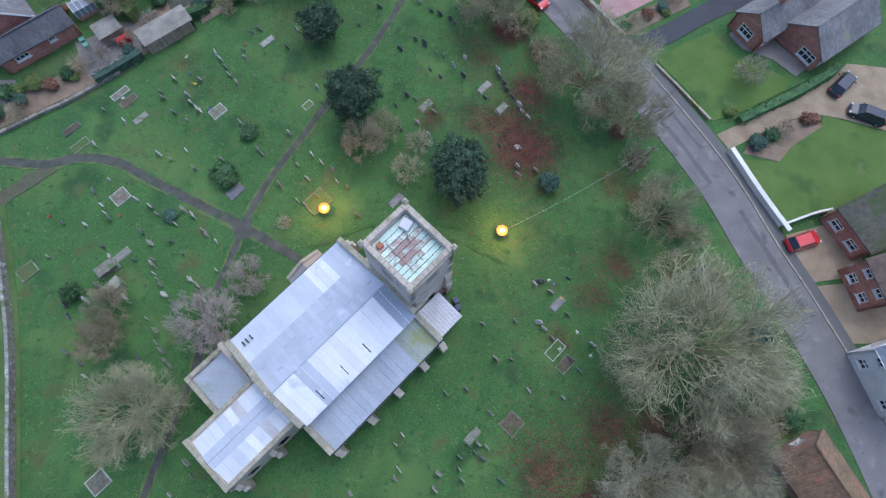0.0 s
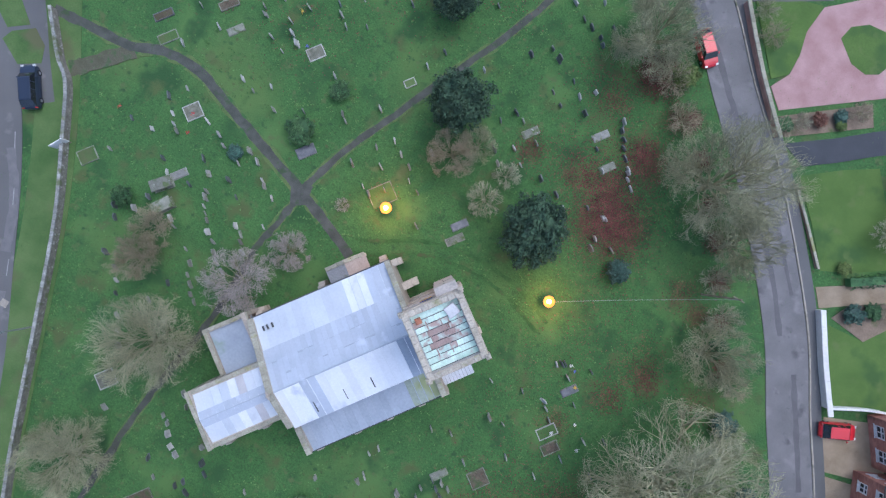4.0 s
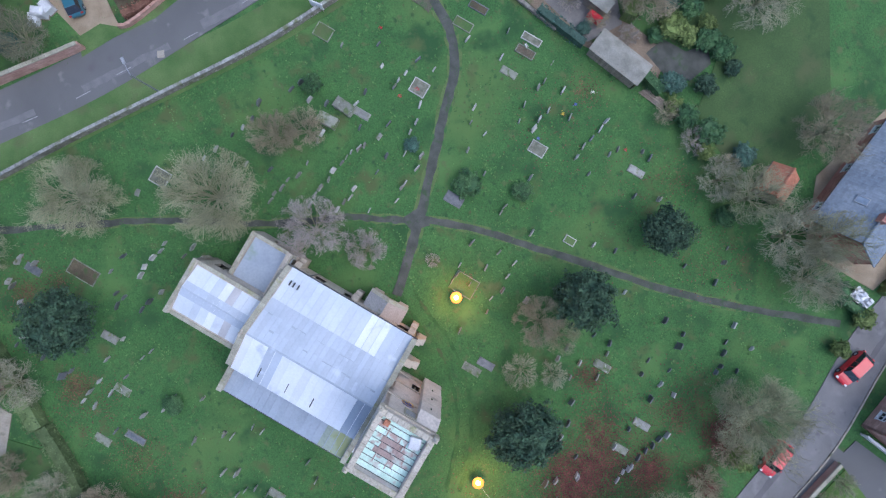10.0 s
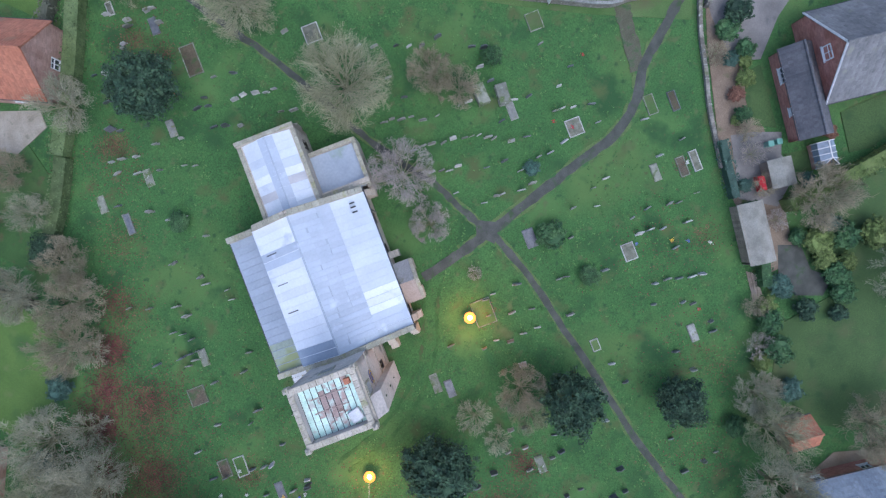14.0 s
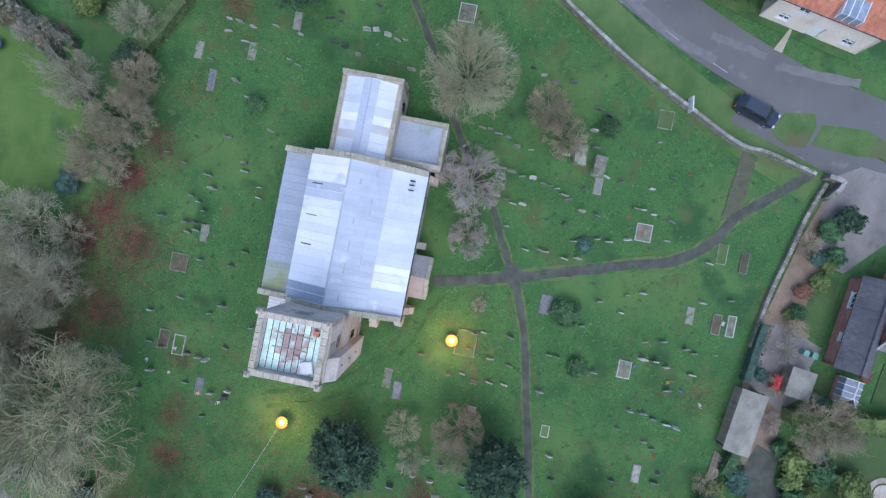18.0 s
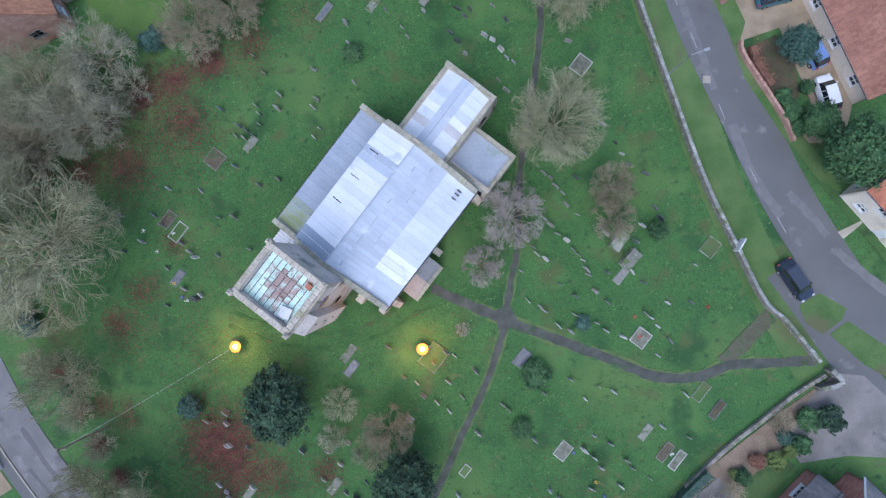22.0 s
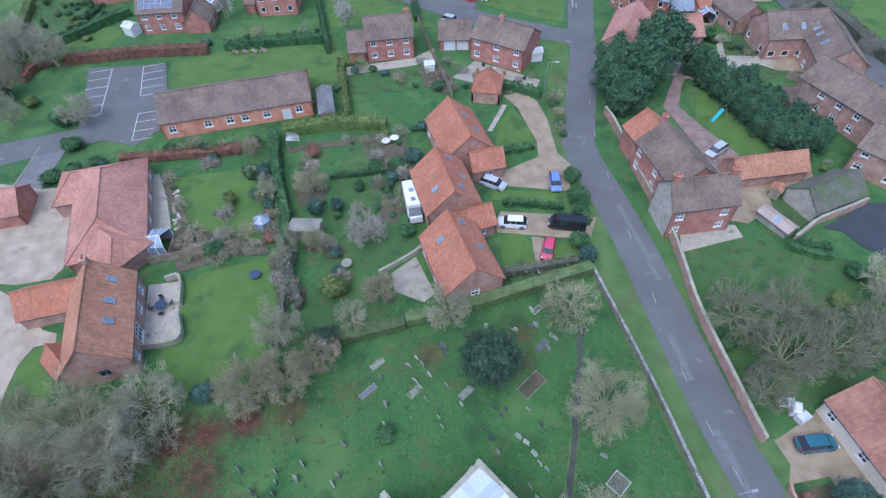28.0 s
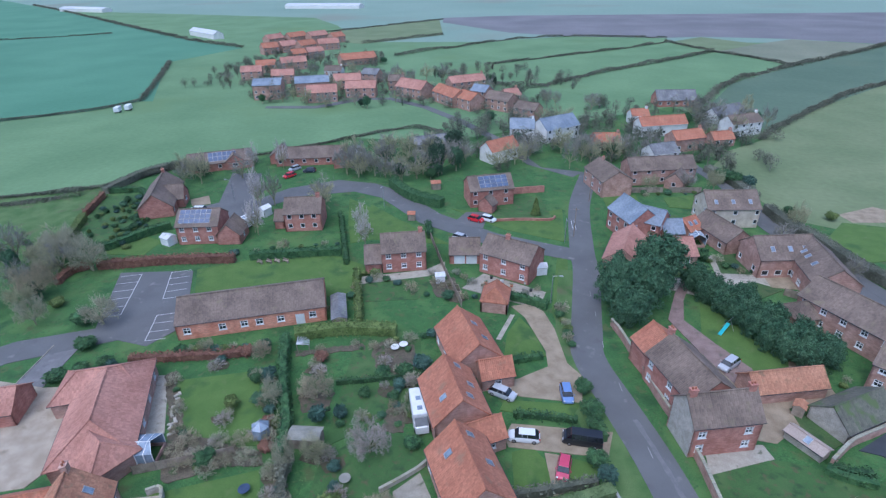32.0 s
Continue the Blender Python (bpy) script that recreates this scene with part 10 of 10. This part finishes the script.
def close_fence(a, b, h, label):
    """A close-boarded fence: posts, two rails and a board for each width."""
    f = thing("board_fence", label, "fence")
    d = Vector((b[0] - a[0], b[1] - a[1], 0))
    turn, n = math.degrees(math.atan2(d.y, d.x)), max(2, int(d.length / .9))
    for k in range(n):
        q = Vector((*a, 0)) + d * ((k + .5) / n)
        part("fence_panel", Geo().box(-d.length / n / 2 + .02, -.03, .05, d.length / n / 2 - .02, .03, h), TIMBER, f).matrix_basis = pose(q.x, q.y, 0, 0, 0, turn)
        part("fence_post", Geo().box(-.05, -.05, 0, .05, .05, h + .08), TIMBER, f).matrix_basis = pose(q.x - d.x / n / 2, q.y - d.y / n / 2, 0, 0, 0, turn)


for a, b in (((13.3, -99.1), (6.9, -84.9)), ((6.9, -84.9), (0.7, -72.3)), ((-25.9, -134.3), (-43.5, -137.8)), ((-45, -138), (-53.7, -139.4)), ((-59, -88), (-66, -84.4))):
    close_fence(a, b, 1.6, "weathered close-boarded garden fence")
shed("garden_shed", 19.4, -130.2, 20, 2.6, 2.2, 2.0, 2.6, PANTILE, "small orange-roofed garden shed")
house((87, -135.7), (90.8, -141.6), 6.0, 2.7, 4.9, BRICK, TILEBROWN, "gabled brick wing of a bungalow", "bungalow", left=[(2.2, .9, 1.6, 1.2)])
house((85.4, -108.4), (91.4, -105.6), 6.4, 2.7, 5.6, BRICK, TILEBROWN, "gabled brick wing of a chalet house", left=[(2.2, .9, 1.8, 1.2)])
house((75.2, -142.8), (77.3, -149.4), 6.0, 2.7, 4.9, BRICK, TILEBROWN, "gabled brick wing of a long bungalow", "bungalow", left=[(2.2, .9, 1.6, 1.2)])
house((52.9, -142.3), (55.4, -147.7), 5.6, 2.7, 4.8, BRICK, TILEBROWN, "gabled brick end of a long bungalow", "bungalow", left=[(2.0, .9, 1.6, 1.2)])
shed("garden_hut", -51.1, -55.4, 60, 1.6, 1.4, 1.7, 2.1, PANTILEOLD, "small hut with an old tiled roof")
evergreen(-10, -116.8, 1.4, 4.6, IVY, 0, "slim golden conifer on a corner lawn", meshes=CONES)
evergreen(22, -142.8, 3.4, 10, YEW, 1, "tall dark conifer among bare trees")
evergreen(16.6, -146, 2.8, 8, LEYLANDII, 2, "dark evergreen among bare trees")
for k, (x, y, r, h) in enumerate(((-61, -149, 3.0, 4.5), (-64, -147.4, 2.6, 4), (-67, -145.6, 2.4, 3.6), (-80.8, -126.3, 1.6, 2.4), (-46.5, -99.5, 1.6, 3), (-71.8, -127.8, 1.6, 2.4), (-76, -106, 1.4, 2.2))):
    shrub(x, y, r, h, (LAUREL, LAUREL, HOLLY, IVY)[k % 4], k, "dark evergreen bush beside a back lane")
rng = random.Random(58)
for k in range(34):
    x, y = rng.uniform(84, 108), rng.uniform(-108, -80)
    if abs((x - 95) * .86 + (y + 94) * .5) < 9:
        shrub(x, y, rng.uniform(.6, 1.2), rng.uniform(.7, 1.6), (IVY, LAUREL, HOLLY, IVY, LAUREL)[k % 5], k, "clipped shrub in a crowded garden")
for k, (x, y) in enumerate(((4.2, -84.2), (2.2, -82.6), (0.2, -80.8), (-2.4, -79.4), (-4.8, -78.4), (-8.2, -78.6), (-10.6, -79.2), (-12.8, -80.6), (9, -82.8), (6, -78))):
    bare_tree(x, y, rng.uniform(.7, 1.2), rng.uniform(.9, 1.6), (TWIGFAR, TWIGBROWN)[k % 2], k, True, "leafless shrub along a garden fence")
for k, (x, y) in enumerate(((-66, -112), (-71, -120), (-63, -133), (-57, -141), (-50, -142), (-40, -139), (-74, -97), (94, -70), (99, -74), (88, -66), (91, -62), (84, -56))):
    bare_tree(x, y, rng.uniform(1.8, 3.2), rng.uniform(3.5, 6), (TWIGFAR, TWIGGREEN)[k % 2], k, False, "bare winter tree at the village edge")


# ---- grass tufts ----
tufts = Geo()
rng = random.Random(15)
for k in range(15000):
    x, y = rng.uniform(-50, 32), rng.uniform(-32, 60)
    if noise.noise((x * .16, y * .16, 4)) + rng.uniform(-.5, .5) < 0.05:
        continue
    u, v = .578 * x + .816 * y, -.816 * x + .578 * y
    if -15 < u < 15 and 2 < v < 19.5:
        continue
    for j in range(3):
        a, h = rng.uniform(0, 6.28), rng.uniform(.05, .13)
        px, py = x + rng.gauss(0, .12), y + rng.gauss(0, .12)
        dx, dy = math.cos(a) * .09, math.sin(a) * .09
        tufts.add([(px - dx, py - dy, -.02), (px + dx, py + dy, -.02), (px + dy * 1.8, py - dx * 1.8, h * .5)], [(0, 1, 2)])
tagged(part("grass_tufts", tufts, TUFT), "scattered longer tufts of churchyard grass", "grass", "", "stuff")


# ---- north garden ----
hedge([(-40.6, 42.6), (-45.8, 45.6), (-51.0, 48.2), (-58, 51)], 1.8, 2.2, IVY, "tall golden-green conifer hedge behind a bungalow", 22, .2, 96, .15)
bed = thing("stone_circle", "round paved stone seat on a rear lawn", "garden feature", pose(-46.6, 54.5, .03))
for k in range(14):
    a = 6.283 * k / 14
    part("paving_stone", Geo().box(-.3, -.36, 0, .3, .36, .1, .02), PAVING, bed).matrix_basis = pose(1.45 * math.cos(a), 1.45 * math.sin(a), 0, 0, 0, math.degrees(a))
part("centre_slab", Geo().tube((0, 0, 0), (0, 0, .08), 1.0, 1.0, 18, True), STONEWALL, bed)
bare_tree(-40.7, 56.2, 3.4, 5.5, TWIG, 2)
for k, (x, y, r) in enumerate(((-38.6, 45.6, 1.1), (-38.2, 49.0, 1.3), (-33.2, 47.4, 1.2), (-32.8, 50.4, 1.4), (-36.4, 52.6, 1.5), (-39.4, 51.2, 1.2), (-41.6, 47.4, 1.3), (-34.4, 53.6, 1.1))):
    shrub(x, y, r, r * 1.3, (LAUREL, IVY, HOLLY, YEW)[k % 4], k, "dense garden shrub beside a dark path")


yard("lawn_north_side", [(-50.4, 31.4), (-51.9, 32.3), (-47.3, 37.5), (-46.1, 35.2), (-48.2, 32.8)], DARKLAWN, "narrow dark lawn beside a bungalow", "lawn", .04)
yard("lawn_north_rear", [(-45.4, 39.7), (-47.4, 41.7), (-45.7, 43.3), (-44.7, 41.8)], DARKLAWN, "small lawn behind a bungalow", "lawn", .04)
yard("lawn_north_wide", [(-52.4, 42.2), (-58.5, 46.0), (-57.5, 49.4), (-51, 46.9), (-49.4, 45.4)], DARKLAWN, "rear lawn of a brick house", "lawn", .04)
yard("lawn_north_long", [(-45.6, 46.6), (-57, 52.6), (-52, 66), (-26, 64), (-23, 58), (-25, 52), (-30, 49.5), (-37, 53), (-42, 47)], DARKLAWN, "broad dull rear lawn behind a hedge", "lawn", .012)
yard("patio_bungalow", [(-43.9, 33.9), (-45.6, 35.8), (-47.2, 38.2), (-45.2, 39.5), (-44.4, 41.9), (-40.4, 42.3), (-38.8, 38.4), (-42, 35.6)], CONCRETE, "grey paved yard with pots and a shed", "patio", .038)
conservatory(-47.2, 42.8, 47, 2.6, 1.8, 2.1)
shed("garden_shed", -42.9, 39.9, 47, 2.7, 2.2, 1.8, 2.2, FELT, "grey felt-roofed garden shed")
GREENBIN = material("green_plastic", (0.10, 0.26, 0.20), (0.16, 0.34, 0.27), 1, 9, .5, .05)
for x, y in ((-45.1, 37.6), (-45.8, 38.2)):
    b = thing("water_butt", "pale green plastic bin in a paved yard", "bin", pose(x, y, .05, 0, 0, 40))
    part("body", Geo().slab([(-.26, -.26), (.26, -.26), (.26, .26), (-.26, .26)], 0, .9), GREENBIN, b)
    part("lid", Geo().box(-.3, -.3, .9, .3, .3, .98, .03), GREENBIN, b)
tarp = thing("covered_stack", "stack under a red cover beside a shed", "stack", pose(-41.2, 39.2, .05, 0, 0, 47))
part("cover", Geo().box(-.8, -.35, .1, .8, .35, 1.1, .2), POSY["red"], tarp, "red plastic cover")
part("pallet", Geo().box(-.85, -.4, 0, .85, .4, .1), TIMBER, tarp)
hedge([(-42.6, 33.2), (-40.4, 35.6), (-38.4, 37.8)], 1.2, 1.3, HOLLY, "blue-green hedge along the boundary wall", 34, .15, 98, .13)
for k, (x, y, r, m) in enumerate(((-52.0, 29.8, 1.2, LAUREL), (-51.0, 30.6, .9, IVY), (-50.3, 29.2, 1.0, HOLLY), (-45.4, 33.4, .7, IVY), (-40.2, 38.0, .9, HOLLY), (-44.4, 43.0, .9, HOLLY), (-49.8, 42.2, .9, BEECH))):
    shrub(x, y, r, r * 1.3, m, k, "rounded shrub in a bungalow garden")
bare_tree(-50.0, 27.6, 1.4, 1.5, TWIGBROWN, 1, True, "brown winter grasses in a garden border")


# ---- western front gardens ----
hedge([(34.3, 40.9), (38.2, 43.7), (42.4, 46.8), (46.8, 50.6)], 1.3, 1.1, LAUREL, "clipped green hedge beside a gravel drive", 30, .15, 97, .14)
for k, (x, y, r, m) in enumerate(((36.4, 38.2, 1.3, HOLLY), (38.2, 39.6, 1.1, LAUREL), (42.6, 42.5, 1.0, BEECH), (43.6, 42.8, .8, BEECH), (19.6, 52.0, 1.0, LAUREL), (22.6, 54.4, 1.0, BEECH), (24.4, 56.0, .9, HOLLY), (25.0, 55.2, .7, IVY), (33.2, 42.0, .9, IVY))):
    shrub(x, y, r, r * 1.1, m, k, "rounded shrub in a front garden border")
for k, (x, y, r) in enumerate(((39.6, 40.6, 1.1), (21.0, 53.2, 1.0), (25.9, 57.4, 1.1), (11.4, 61.4, 1.3), (13.4, 59.4, 1.4), (35.2, 47.4, 2.0))):
    bare_tree(x, y, r, r * 1.4, (TWIGBROWN, TWIG)[k % 2], k, True, "leafless shrub in a front garden")


# ---- back garden things ----
for k, (x, y, r, h, m) in enumerate(((29.0, -40.2, 1.2, 2.6, IVY), (26.3, -46.6, 1.3, 3.2, HOLLY), (10.7, -46.4, 1.1, 1.8, LAUREL), (6.0, -49.2, 1.2, 1.8, HOLLY), (6.2, -46.6, 1.1, 1.6, LAUREL), (8.0, -26.7, 1.8, 3.4, IVY), (28.5, -46.0, 1.0, 1.8, LAUREL), (1.0, -38.7, 1.4, 1.8, LAUREL), (41.9, -50.9, 1.1, 1.4, IVY), (22.2, -38.4, 1.2, 1.5, BEECH), (20.3, -34.3, 1.3, 1.6, BEECH))):
    shrub(x, y, r, h, m, k, "garden shrub in a long back garden")
for k, (x, y) in enumerate(((32.0, -31.2), (28.3, -30.9), (24.8, -31.0), (21.9, -32.0), (31.5, -33.5), (27.2, -33.8), (24.2, -34.8), (17.4, -31.6), (30, -29.6), (26, -29.4))):
    bare_tree(x, y, 1.5, 1.4, (TWIGBROWN, TWIG)[k % 2], k, True, "low tangle of leafless stems in a garden border")
gh = thing("greenhouse", "small grey hexagonal greenhouse among shrubs", "greenhouse", pose(22.2, -36.5, 0))
for k in range(6):
    a, b = 1.047 * k, 1.047 * (k + 1)
    p, q = (1.3 * math.cos(a), 1.3 * math.sin(a)), (1.3 * math.cos(b), 1.3 * math.sin(b))
    part("side_pane", Geo().sheet((*p, 0), (*q, 0), (*q, 1.7), (*p, 1.7), .03), ROOFGLASS, gh)
    part("roof_pane", Geo().sheet((*p, 1.7), (*q, 1.7), (.05 * math.cos(b), .05 * math.sin(b), 2.5), (.05 * math.cos(a), .05 * math.sin(a), 2.5), .03), ROOFGLASS, gh)
    part("corner_post", Geo().tube((*p, 0), (*p, 1.75), .04, .04, 5), GREYMETAL, gh)
    part("rafter", Geo().tube((*p, 1.75), (0, 0, 2.54), .035, .03, 5), GREYMETAL, gh)
arbour = thing("slatted_arbour", "pale slatted corner arbour on a lawn", "arbour", pose(25.2, -53.7, 0, 0, 0, 200))
for k in range(8):
    a = math.radians(-10 + 14 * k)
    part("slat", Geo().tube((0, 0, 2.0), (2.2 * math.cos(a), 2.2 * math.sin(a), 2.0), .06, .06, 5), CORRUGATED, arbour)
    if k % 3 == 0:
        part("post", Geo().tube((2.1 * math.cos(a), 2.1 * math.sin(a), 0), (2.1 * math.cos(a), 2.1 * math.sin(a), 2.0), .06, .06, 6), TIMBER, arbour)
part("post", Geo().tube((0, 0, 0), (0, 0, 2.0), .07, .07, 6), TIMBER, arbour)
deck = thing("round_deck", "round brown timber deck beside a pond", "deck", pose(8.4, -58.0, 0))
for k in range(11):
    y0 = -1.65 + .3 * k
    half = math.sqrt(max(.1, 1.7 ** 2 - (y0 + .14) ** 2))
    part("deck_board", Geo().box(-half, y0, 0, half, y0 + .28, .025), TIMBER, deck)
rubble = thing("stone_pile", "loose pale stones heaped on a terrace", "stones", pose(0, 0, 0))
for k in range(16):
    f = k / 15
    part("stone", Geo().box(-.35, -.2, 0, .35, .2, .22, .06), STONEWALL, rubble).matrix_basis = pose(39.4 - 4.6 * f + rng.uniform(-.5, .5), -41.8 + 8.0 * f, .05, 0, 0, rng.uniform(0, 180))
